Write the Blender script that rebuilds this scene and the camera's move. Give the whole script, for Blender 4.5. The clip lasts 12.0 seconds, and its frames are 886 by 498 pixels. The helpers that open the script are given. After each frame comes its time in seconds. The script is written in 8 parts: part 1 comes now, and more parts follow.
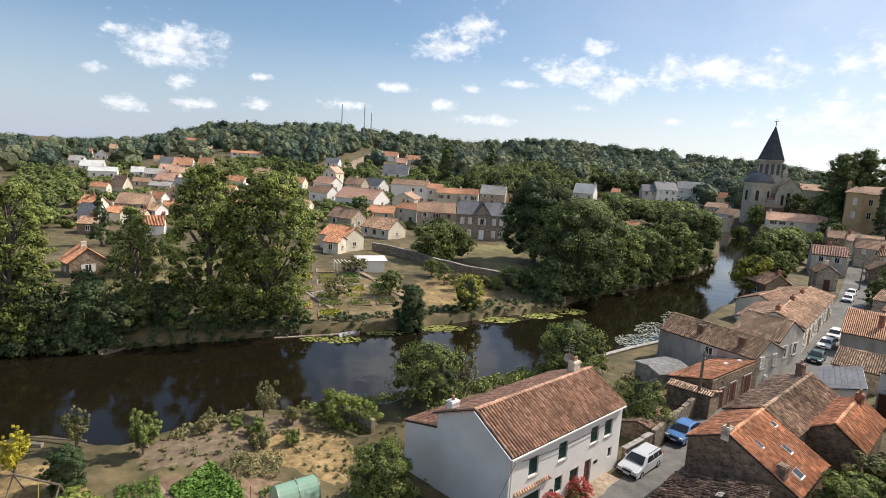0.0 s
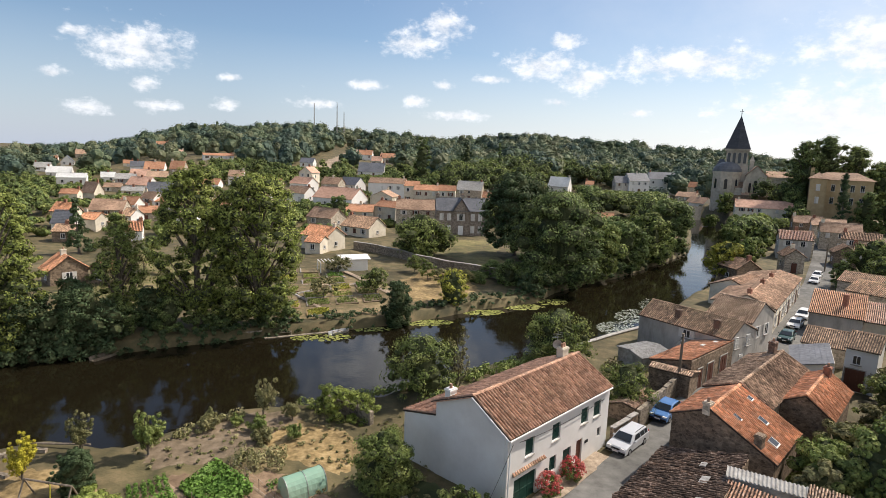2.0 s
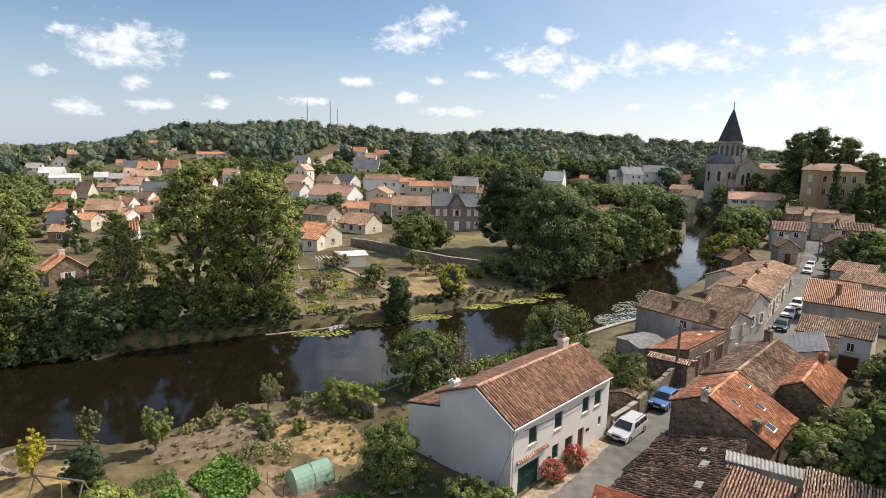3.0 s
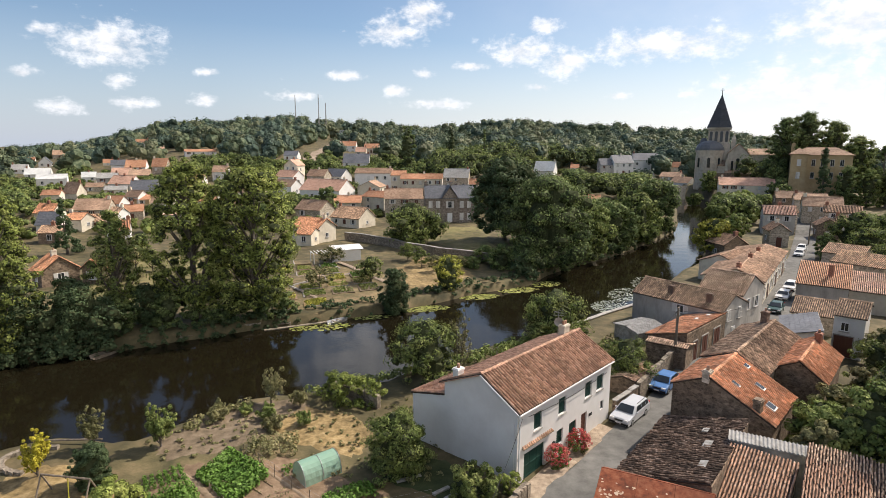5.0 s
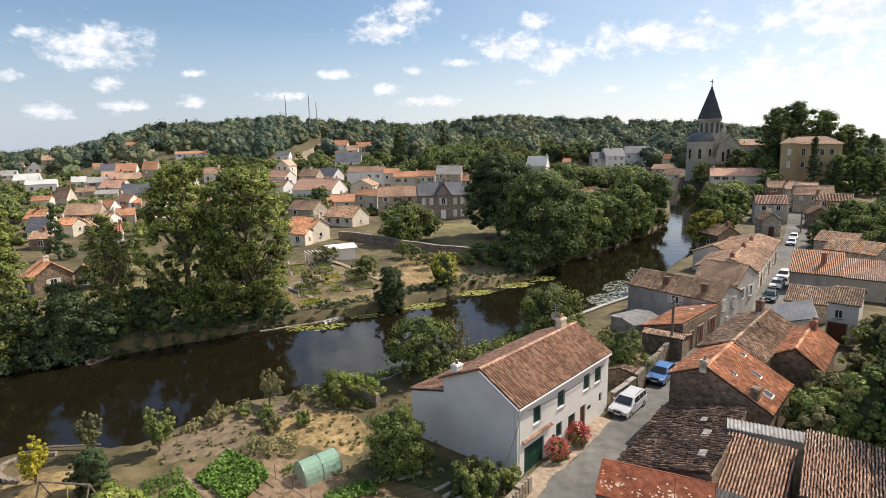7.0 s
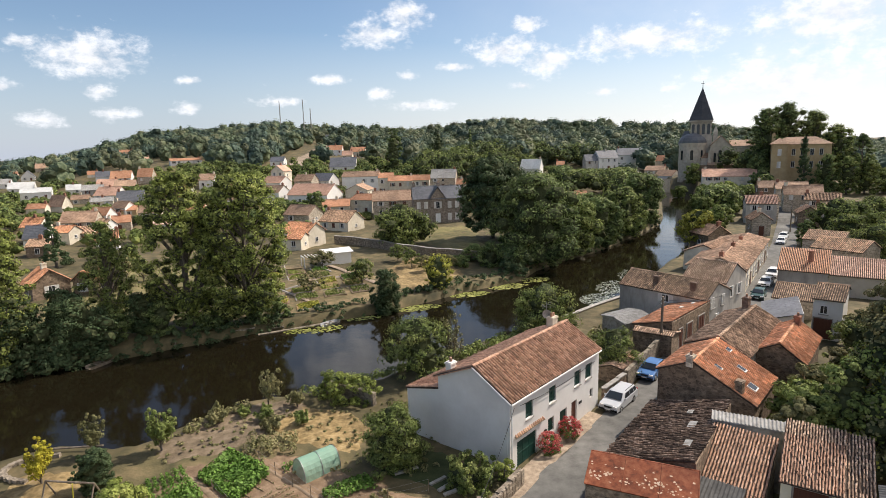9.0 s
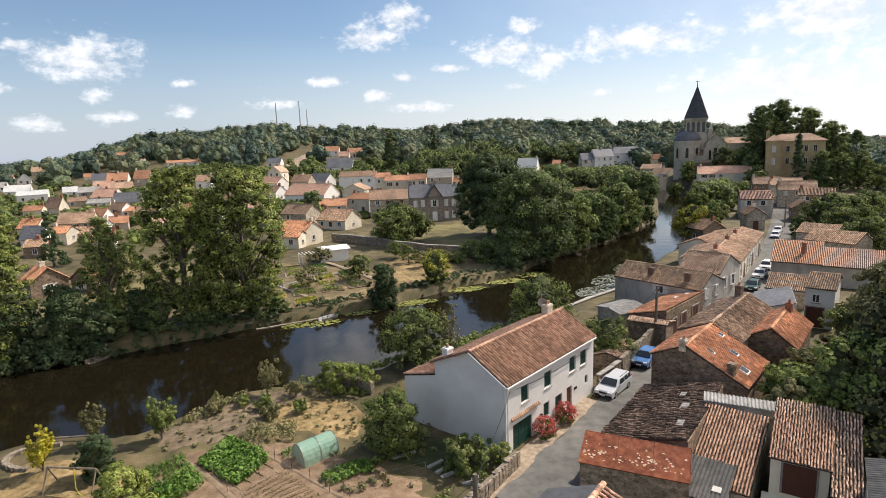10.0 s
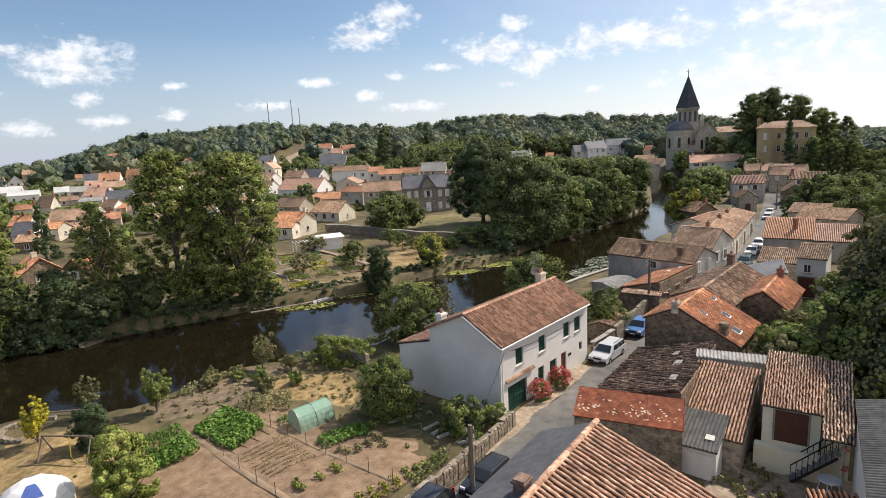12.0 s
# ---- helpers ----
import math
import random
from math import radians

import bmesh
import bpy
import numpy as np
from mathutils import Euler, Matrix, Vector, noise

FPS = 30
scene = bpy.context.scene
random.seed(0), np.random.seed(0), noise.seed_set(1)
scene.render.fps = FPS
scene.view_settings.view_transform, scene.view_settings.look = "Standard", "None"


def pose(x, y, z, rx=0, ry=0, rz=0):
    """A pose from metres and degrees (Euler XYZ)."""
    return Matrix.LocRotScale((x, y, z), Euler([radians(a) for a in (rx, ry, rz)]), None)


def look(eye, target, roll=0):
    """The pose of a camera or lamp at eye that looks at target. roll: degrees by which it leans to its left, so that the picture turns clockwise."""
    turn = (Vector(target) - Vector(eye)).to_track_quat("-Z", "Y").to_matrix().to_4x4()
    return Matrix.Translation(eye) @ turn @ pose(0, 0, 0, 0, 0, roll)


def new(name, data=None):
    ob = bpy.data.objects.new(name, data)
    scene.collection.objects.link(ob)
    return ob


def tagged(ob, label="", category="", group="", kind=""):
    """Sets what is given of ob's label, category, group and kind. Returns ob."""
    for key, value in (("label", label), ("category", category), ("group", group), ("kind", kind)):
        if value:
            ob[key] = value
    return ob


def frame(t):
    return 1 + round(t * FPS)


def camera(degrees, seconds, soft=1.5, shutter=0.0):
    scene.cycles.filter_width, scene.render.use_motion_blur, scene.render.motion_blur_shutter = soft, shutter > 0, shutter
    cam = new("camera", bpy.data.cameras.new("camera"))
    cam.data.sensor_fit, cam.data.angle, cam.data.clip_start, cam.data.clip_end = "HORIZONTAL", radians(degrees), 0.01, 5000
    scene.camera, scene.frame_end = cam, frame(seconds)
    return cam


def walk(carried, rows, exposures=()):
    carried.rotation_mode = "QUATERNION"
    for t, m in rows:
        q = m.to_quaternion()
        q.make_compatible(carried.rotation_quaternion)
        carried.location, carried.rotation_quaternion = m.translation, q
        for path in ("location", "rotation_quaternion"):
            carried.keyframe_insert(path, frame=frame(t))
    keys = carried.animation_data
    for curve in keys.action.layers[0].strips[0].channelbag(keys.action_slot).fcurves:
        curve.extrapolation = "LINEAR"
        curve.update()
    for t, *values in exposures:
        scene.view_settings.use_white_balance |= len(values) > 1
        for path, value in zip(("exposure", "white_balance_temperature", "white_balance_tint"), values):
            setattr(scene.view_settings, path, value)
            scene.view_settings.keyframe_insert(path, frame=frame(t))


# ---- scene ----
cam = camera(76.19, 12.0, soft=0.7)
walk(cam, [
    (0, look((1.146, 6.603, 21.372), (-1.537, 26.173, 18.238), 3.59)),
    (0.5, look((0.812, 6.395, 21.475), (-1.389, 26.026, 18.347), 3.13)),
    (1, look((0.650, 6.107, 21.477), (-1.422, 25.741, 18.282), 2.83)),
    (1.5, look((0.478, 5.516, 21.441), (-1.471, 25.162, 18.243), 2.48)),
    (2, look((0.265, 4.933, 21.462), (-1.578, 24.588, 18.253), 2.12)),
    (2.5, look((0.038, 4.584, 21.443), (-1.709, 24.237, 18.170), 1.77)),
    (3, look((-0.151, 4.322, 21.393), (-1.803, 23.972, 18.052), 1.44)),
    (5, look((-0.735, 4.173, 21.147), (-2.087, 23.803, 17.566), 0.21)),
    (5.5, look((-0.807, 4.156, 21.150), (-2.099, 23.789, 17.560), -0.08)),
    (6, look((-0.860, 4.175, 21.128), (-2.095, 23.807, 17.510), -0.35)),
    (6.5, look((-0.868, 4.205, 21.122), (-2.058, 23.831, 17.457), -0.81)),
    (7, look((-0.849, 4.196, 21.103), (-1.989, 23.820, 17.418), -0.99)),
    (9, look((-0.595, 3.053, 21.124), (-1.587, 22.710, 17.570), -1.60)),
    (9.5, look((-0.508, 2.599, 20.905), (-1.465, 22.264, 17.389), -1.77)),
    (10, look((-0.464, 2.351, 20.298), (-1.368, 22.021, 16.791), -2.01)),
    (10.5, look((-0.476, 2.218, 19.600), (-1.220, 21.884, 16.034), -2.40)),
    (11, look((-0.507, 2.095, 18.946), (-1.239, 21.758, 15.367), -2.62)),
    (11.5, look((-0.467, 1.975, 18.349), (-1.191, 21.638, 14.768), -2.86)),
    (12, look((-0.367, 1.870, 18.078), (-1.100, 21.538, 14.522), -2.92)),
], [(0.0, 0.2, 6500, 10), (2.5, 0.22, 6650, 10.5), (5.0, 0.24, 6700, 11), (12.0, 0.22, 6650, 10.5)])

# ---------------------------------------------------------------- light
SUN_AZ, SUN_EL = radians(57), radians(47)      # azimuth from +y towards +x
sun_dir = Vector((math.sin(SUN_AZ) * math.cos(SUN_EL), math.cos(SUN_AZ) * math.cos(SUN_EL), math.sin(SUN_EL)))
sun_data = bpy.data.lights.new("sun", "SUN")
sun_data.energy, sun_data.angle, sun_data.color = 5.0, radians(0.6), (1.0, 0.91, 0.81)
sun = new("sun", sun_data)
sun.matrix_world = look(tuple(sun_dir * 200), (0, 0, 0))

# cumulus clouds: azimuth, elevation, half width, half height in radians
CLOUDS = [(-0.583, 0.144, 0.085, 0.038), (-0.576, 0.093, 0.022, 0.014), (-0.155, 0.186, 0.062, 0.024),
          (-0.105, 0.215, 0.045, 0.03), (0.063, 0.156, 0.075, 0.028), (0.135, 0.137, 0.05, 0.028), (0.288, 0.158, 0.14, 0.03),
          (0.096, 0.194, 0.032, 0.016), (-0.651, 0.053, 0.034, 0.013), (-0.45, 0.112, 0.02, 0.008),
          (-0.456, 0.071, 0.026, 0.012), (-0.316, 0.081, 0.05, 0.01), (-0.103, 0.12, 0.02, 0.01),
          (-0.147, 0.093, 0.026, 0.012), (0.493, 0.077, 0.16, 0.06), (0.54, 0.17, 0.12, 0.06),
          (-0.022, 0.133, 0.04, 0.008), (-0.562, 0.063, 0.034, 0.012), (-0.232, 0.116, 0.04, 0.009),
          (0.093, 0.098, 0.024, 0.009), (0.222, 0.082, 0.026, 0.009), (-0.691, 0.098, 0.022, 0.01),
          (-0.662, 0.158, 0.022, 0.01), (-0.08, 0.071, 0.07, 0.01), (-0.16, 0.37, 0.22, 0.1), (-0.42, 0.45, 0.12, 0.07)]


def build_world():
    world = bpy.data.worlds.new("summer_sky")
    scene.world = world
    world.use_nodes = True
    nt = world.node_tree
    nt.nodes.clear()
    N, LK = nt.nodes.new, nt.links.new

    def m(op, a, b=None, c=None):
        n = N("ShaderNodeMath")
        n.operation = op
        for k, v in enumerate((a, b, c)):
            if v is None:
                continue
            if isinstance(v, (int, float)):
                n.inputs[k].default_value = v
            else:
                LK(v, n.inputs[k])
        return n.outputs[0]

    sky = N("ShaderNodeTexSky")
    sky.sky_type, sky.sun_disc, sky.sun_elevation, sky.sun_rotation = "NISHITA", False, SUN_EL, SUN_AZ
    sky.air_density, sky.dust_density, sky.ozone_density = 1.0, 0.35, 3.0
    tc = N("ShaderNodeTexCoord")
    sep = N("ShaderNodeSeparateXYZ")
    LK(tc.outputs["Generated"], sep.inputs[0])
    az = m("ARCTAN2", sep.outputs[0], sep.outputs[1])
    el = m("ARCSINE", sep.outputs[2])
    cmb = N("ShaderNodeCombineXYZ")
    LK(az, cmb.inputs[0])
    LK(m("MULTIPLY", el, 1.5), cmb.inputs[1])

    def fbm(scale, detail, rough):
        n = N("ShaderNodeTexNoise")
        n.inputs["Scale"].default_value, n.inputs["Detail"].default_value, n.inputs["Roughness"].default_value = scale, detail, rough
        LK(cmb.outputs[0], n.inputs["Vector"])
        return n.outputs["Fac"]

    n1, n2, n3 = fbm(26, 6, 0.62), fbm(9, 5, 0.6), fbm(70, 5, 0.6)
    best = None
    for a0, e0, w, h in CLOUDS:
        da = m("MULTIPLY", m("SUBTRACT", az, a0), 1 / w)
        de = m("MULTIPLY", m("SUBTRACT", el, e0), 1 / h)
        r = m("SQRT", m("ADD", m("MULTIPLY", da, da), m("MULTIPLY", de, de)))
        one = m("SUBTRACT", 1.0, r)
        best = one if best is None else m("MAXIMUM", best, one)
    best = m("MAXIMUM", best, -1.2)
    # rest of the sky: the same cumulus, thickened overhead unseen for fill light
    high = m("MINIMUM", m("MAXIMUM", m("SUBTRACT", el, 0.4), 0.0), 0.35)
    scatter = m("MULTIPLY", m("ADD", m("SUBTRACT", n2, 0.72), m("MULTIPLY", high, 0.5)), 5.0)
    field = m("ADD", m("MAXIMUM", best, m("MINIMUM", scatter, 0.25)), m("ADD", m("MULTIPLY", m("SUBTRACT", n1, 0.5), 2.6), m("MULTIPLY", m("SUBTRACT", n3, 0.5), 1.0)))
    ramp = N("ShaderNodeMapRange")
    ramp.interpolation_type = "SMOOTHSTEP"
    LK(field, ramp.inputs[0])
    ramp.inputs[1].default_value, ramp.inputs[2].default_value = -0.05, 0.95
    # thin veil that grows towards the sun and the horizon
    veil = m("MULTIPLY", m("MULTIPLY_ADD", az, 0.75, 0.18), m("MULTIPLY_ADD", n2, 0.8, 0.25))
    hz = m("MULTIPLY", m("SUBTRACT", 0.19, el), 4.6)
    veil2 = m("MINIMUM", m("MAXIMUM", m("MAXIMUM", veil, 0.0), m("MINIMUM", m("MAXIMUM", hz, 0.0), 0.85)), 0.88)
    cov = m("MULTIPLY", ramp.outputs[0], 0.95)
    haze = N("ShaderNodeMix")
    haze.data_type = "RGBA"
    LK(m("MINIMUM", m("MAXIMUM", m("MULTIPLY_ADD", az, 1.1, 0.5), 0.0), 1.0), haze.inputs[0])
    haze.inputs[6].default_value, haze.inputs[7].default_value = (0.46, 0.53, 0.66, 1), (0.9, 0.91, 0.95, 1)
    shade = N("ShaderNodeMapRange")
    LK(n1, shade.inputs[0])
    shade.inputs[1].default_value, shade.inputs[2].default_value = 0.3, 0.7
    shade.inputs[3].default_value, shade.inputs[4].default_value = 0.8, 1.08
    tint = N("ShaderNodeMix")
    tint.data_type = "RGBA"
    tint.blend_type = "MULTIPLY"
    tint.inputs[0].default_value = 1.0
    tint.inputs[6].default_value = (0.9, 0.935, 1.0, 1)
    LK(shade.outputs[0], tint.inputs[7])
    b1, b2, mix, out = N("ShaderNodeBackground"), N("ShaderNodeBackground"), N("ShaderNodeMixShader"), N("ShaderNodeOutputWorld")
    LK(sky.outputs[0], b1.inputs[0])
    b1.inputs[1].default_value = 0.105
    LK(tint.outputs[2], b2.inputs[0])
    b2.inputs[1].default_value = 1.0
    b3, mix3 = N("ShaderNodeBackground"), N("ShaderNodeMixShader")
    LK(haze.outputs[2], b3.inputs[0])
    LK(veil2, mix3.inputs[0])
    LK(b1.outputs[0], mix3.inputs[1])
    LK(b3.outputs[0], mix3.inputs[2])
    LK(cov, mix.inputs[0])
    LK(mix3.outputs[0], mix.inputs[1])
    LK(b2.outputs[0], mix.inputs[2])
    LK(mix.outputs[0], out.inputs[0])


build_world()


# ---------------------------------------------------------------- materials
def m_half(N, LK, sock):
    n = N("ShaderNodeMath")
    n.operation = "MULTIPLY"
    n.inputs[1].default_value = 0.6
    LK(sock, n.inputs[0])
    return n.outputs[0]


def material(name, stops, scale=1.0, detail=6.0, rough=0.85, bump=0.2, bump_scale=None, big=0.0, metal=0.0, vary=0.0,
             wave=0.0, island=False, spec=0.3, stretch=(1, 1, 1), trans=0.0, world=True, cells=0.0):
    """A noise-mottled surface. stops: colours from dark to light; big: strength of a second, large-scale mottle; vary: brightness
    spread from piece to piece; wave: ribs a metre, in bump."""
    mat = bpy.data.materials.new(name)
    mat.use_nodes = True
    nt = mat.node_tree
    N, LK = nt.nodes.new, nt.links.new
    bsdf = nt.nodes["Principled BSDF"]
    bsdf.inputs["Roughness"].default_value = rough
    bsdf.inputs["Metallic"].default_value = metal
    bsdf.inputs["Specular IOR Level"].default_value = spec
    tc = N("ShaderNodeNewGeometry" if world else "ShaderNodeTexCoord")
    src = tc.outputs["Position"] if world else tc.outputs["Object"]
    mp = N("ShaderNodeMapping")
    mp.inputs["Scale"].default_value = stretch
    LK(src, mp.inputs[0])
    nz = N("ShaderNodeTexNoise")
    nz.inputs["Scale"].default_value, nz.inputs["Detail"].default_value, nz.inputs["Roughness"].default_value = scale, detail, 0.65
    LK(mp.outputs[0], nz.inputs["Vector"])
    ramp = N("ShaderNodeValToRGB")
    cr = ramp.color_ramp
    while len(cr.elements) < len(stops):
        cr.elements.new(0.5)
    for k, c in enumerate(stops):
        cr.elements[k].position = 0.3 + 0.4 * k / max(1, len(stops) - 1)
        cr.elements[k].color = (*c, 1)
    LK(nz.outputs["Fac"], ramp.inputs[0])
    col = ramp.outputs[0]

    def mul(col, fac_socket):
        mx = N("ShaderNodeMix")
        mx.data_type, mx.blend_type = "RGBA", "MULTIPLY"
        mx.inputs[0].default_value = 1.0
        LK(col, mx.inputs[6])
        LK(fac_socket, mx.inputs[7])
        return mx.outputs[2]

    def spread(sock, lo, hi, a=0.0, b=1.0):
        mr = N("ShaderNodeMapRange")
        LK(sock, mr.inputs[0])
        for k, v in zip((1, 2, 3, 4), (a, b, lo, hi)):
            mr.inputs[k].default_value = v
        return mr.outputs[0]

    if big:
        nb = N("ShaderNodeTexNoise")
        nb.inputs["Scale"].default_value, nb.inputs["Detail"].default_value = scale * 0.13, 4
        LK(mp.outputs[0], nb.inputs["Vector"])
        col = mul(col, spread(nb.outputs["Fac"], 1 - big, 1 + big * 0.6, 0.32, 0.68))
    if vary:
        rnd = tc.outputs["Random Per Island"] if island else N("ShaderNodeObjectInfo").outputs["Random"]
        col = mul(col, spread(rnd, 1 - vary, 1 + vary))
    height = nz.outputs["Fac"]
    if cells:
        # single stones of their own tone between paler joints
        mp2 = N("ShaderNodeMapping")
        mp2.inputs["Scale"].default_value = (1, 1, 1.7)
        LK(src, mp2.inputs[0])
        vo, ve = N("ShaderNodeTexVoronoi"), N("ShaderNodeTexVoronoi")
        ve.feature = "DISTANCE_TO_EDGE"
        for v_ in (vo, ve):
            v_.inputs["Scale"].default_value = cells
            LK(mp2.outputs[0], v_.inputs["Vector"])
        sc_ = N("ShaderNodeSeparateColor")
        LK(vo.outputs["Color"], sc_.inputs[0])
        col = mul(col, spread(sc_.outputs[0], 0.62, 1.32))
        joint = spread(ve.outputs["Distance"], 1.0, 0.0, 0.0, 0.07)
        jm = N("ShaderNodeMix")
        jm.data_type = "RGBA"
        LK(m_half(N, LK, joint), jm.inputs[0])
        LK(col, jm.inputs[6])
        jm.inputs[7].default_value = (*stops[-1], 1)
        col = jm.outputs[2]
    LK(col, bsdf.inputs["Base Color"])
    if bump_scale:
        nf = N("ShaderNodeTexNoise")
        nf.inputs["Scale"].default_value, nf.inputs["Detail"].default_value = bump_scale, 5
        LK(mp.outputs[0], nf.inputs["Vector"])
        height = nf.outputs["Fac"]
    if bump:
        bp = N("ShaderNodeBump")
        bp.inputs["Strength"].default_value, bp.inputs["Distance"].default_value = bump, 0.05
        LK(height, bp.inputs["Height"])
        LK(bp.outputs[0], bsdf.inputs["Normal"])
    if trans:
        tr = N("ShaderNodeBsdfTranslucent")
        LK(col, tr.inputs[0])
        ms = N("ShaderNodeMixShader")
        ms.inputs[0].default_value = trans
        LK(bsdf.outputs[0], ms.inputs[1])
        LK(tr.outputs[0], ms.inputs[2])
        LK(ms.outputs[0], nt.nodes["Material Output"].inputs[0])
    return mat


M = {}
M["ground"] = material("dry_ground", [(0.055, 0.052, 0.024), (0.115, 0.095, 0.046), (0.2, 0.15, 0.08)], 0.55, 8, bump=0.5, bump_scale=6, big=0.4)
M["soil"] = material("garden_soil", [(0.135, 0.088, 0.052), (0.225, 0.152, 0.095), (0.31, 0.218, 0.142)], 1.6, 8, bump=0.7, bump_scale=9, big=0.25)
M["allotment"] = material("weedy_allotment_soil", [(0.094, 0.088, 0.037), (0.188, 0.144, 0.073), (0.325, 0.231, 0.131)], 0.8, 8, bump=0.6, bump_scale=9, big=0.35)
M["earth"] = material("trodden_earth", [(0.095, 0.072, 0.044), (0.175, 0.132, 0.086), (0.26, 0.2, 0.138)], 1.3, 9, bump=0.7, bump_scale=8, big=0.35)
M["path_dust"] = material("pale_path_dust", [(0.19, 0.135, 0.085), (0.26, 0.19, 0.125), (0.33, 0.25, 0.17)], 2.2, 8, bump=0.4, bump_scale=12, big=0.2)
M["lawn"] = material("dry_lawn", [(0.09, 0.09, 0.032), (0.17, 0.15, 0.06), (0.27, 0.21, 0.1)], 0.5, 8, bump=0.5, bump_scale=9, big=0.3)
# green grass, deepened so that its colour also carries the gable's shadow
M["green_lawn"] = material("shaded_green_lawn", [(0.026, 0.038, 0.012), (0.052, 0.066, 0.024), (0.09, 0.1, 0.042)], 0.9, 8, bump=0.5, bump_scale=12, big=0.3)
M["straw"] = material("straw_grass", [(0.115, 0.082, 0.034), (0.27, 0.19, 0.085), (0.43, 0.32, 0.165)], 2.2, 9, bump=0.6, bump_scale=12, big=0.4)
M["asphalt"] = material("worn_asphalt", [(0.1, 0.098, 0.09), (0.15, 0.146, 0.135), (0.195, 0.19, 0.175)], 1.1, 9, rough=0.9, bump=0.15, bump_scale=25, big=0.3)
M["gravel"] = material("gravel_verge", [(0.195, 0.146, 0.099), (0.325, 0.254, 0.186), (0.455, 0.368, 0.273)], 2.5, 9, bump=0.5, bump_scale=20, big=0.2)
M["stone"] = material("rubble_stone", [(0.099, 0.083, 0.064), (0.220, 0.182, 0.138), (0.352, 0.297, 0.231)], 3.2, 8, bump=0.9, bump_scale=5, big=0.3, cells=3.2)
M["church_stone"] = material("church_limestone", [(0.36, 0.31, 0.25), (0.5, 0.44, 0.36), (0.6, 0.535, 0.44)], 0.9, 8, bump=0.4, big=0.25)
M["white_wall"] = material("white_render", [(0.69, 0.665, 0.63), (0.74, 0.715, 0.68), (0.78, 0.76, 0.73)], 0.8, 7, bump=0.05, bump_scale=20, big=0.05)
M["cream_wall"] = material("cream_render", [(0.52, 0.46, 0.36), (0.68, 0.61, 0.49), (0.75, 0.69, 0.57)], 0.7, 8, bump=0.1, bump_scale=14, big=0.15, vary=0.12)
M["pale_wall"] = material("pale_cream_render", [(0.76, 0.71, 0.53), (0.81, 0.765, 0.585), (0.85, 0.81, 0.65)], 0.7, 8, bump=0.08, bump_scale=14, big=0.08)
M["ochre_wall"] = material("ochre_render", [(0.36, 0.26, 0.14), (0.46, 0.34, 0.19), (0.52, 0.4, 0.24)], 0.5, 8, bump=0.1, bump_scale=14, big=0.15)
M["grey_wall"] = material("grey_render", [(0.3, 0.28, 0.25), (0.47, 0.44, 0.4), (0.58, 0.55, 0.5)], 0.8, 9, bump=0.2, bump_scale=10, big=0.35, stretch=(1, 1, 0.4))
M["stone_wall"] = material("stone_house_wall", [(0.27, 0.225, 0.17), (0.43, 0.365, 0.285), (0.54, 0.47, 0.38)], 2.4, 9, bump=0.6, bump_scale=5, big=0.25, vary=0.12, cells=2.8)
M["manor_stone"] = material("dark_manor_stone", [(0.15, 0.12, 0.098), (0.245, 0.2, 0.165), (0.33, 0.28, 0.235)], 2.4, 9, bump=0.6, bump_scale=5, big=0.2, cells=3.0)
M["brown_wall"] = material("brown_stone_wall", [(0.1, 0.072, 0.05), (0.205, 0.15, 0.105), (0.32, 0.24, 0.17)], 3.0, 9, bump=0.9, bump_scale=5, big=0.3, cells=3.4)
M["chimney_stone"] = material("sooty_chimney_stone", [(0.1, 0.065, 0.05), (0.19, 0.125, 0.095), (0.28, 0.2, 0.155)], 4, 8, bump=0.8, bump_scale=8, big=0.25)
TILE = dict(rough=0.85, bump=0.25, island=True)
M["tile_white_house"] = material("brown_clay_tile", [(0.3, 0.165, 0.105), (0.46, 0.27, 0.18), (0.6, 0.395, 0.285)], 3.4, 8, vary=0.32, big=0.15, **TILE)
M["tile_old"] = material("weathered_clay_tile", [(0.2, 0.135, 0.095), (0.47, 0.31, 0.215), (0.76, 0.6, 0.45)], 5.0, 9, vary=0.55, big=0.3, **TILE)
M["tile_dark"] = material("lichened_dark_tile", [(0.132, 0.097, 0.069), (0.339, 0.228, 0.154), (0.618, 0.442, 0.31)], 2.6, 9, vary=0.42, big=0.35, **TILE)
M["tile_lichen"] = material("lichen_black_tile", [(0.05, 0.04, 0.033), (0.145, 0.095, 0.066), (0.42, 0.31, 0.235)], 5.5, 10, vary=0.6, big=0.45, **TILE)
M["tile_orange"] = material("orange_clay_tile", [(0.433, 0.188, 0.097), (0.627, 0.302, 0.165), (0.760, 0.470, 0.310)], 3.2, 8, vary=0.32, big=0.3, **TILE)
M["tile_mixed"] = material("mixed_canal_tile", [(0.25, 0.14, 0.092), (0.48, 0.275, 0.18), (0.7, 0.5, 0.38)], 4.5, 9, vary=0.38, big=0.25, **TILE)
M["tile_piece"] = material("clay_tile_piece", [(0.25, 0.14, 0.092), (0.47, 0.275, 0.185), (0.64, 0.44, 0.325)], 2.4, 8, vary=0.2, big=0.25, rough=0.85, bump=0.25)
M["roof_brown"] = material("brown_tile_roof", [(0.204, 0.13, 0.087), (0.348, 0.226, 0.152), (0.48, 0.333, 0.231)], 1.6, 9, bump=0.4, big=0.3, vary=0.2)
M["roof_orange"] = material("orange_tile_roof", [(0.34, 0.16, 0.09), (0.46, 0.23, 0.13), (0.54, 0.31, 0.2)], 1.2, 9, bump=0.35, big=0.25, vary=0.18)
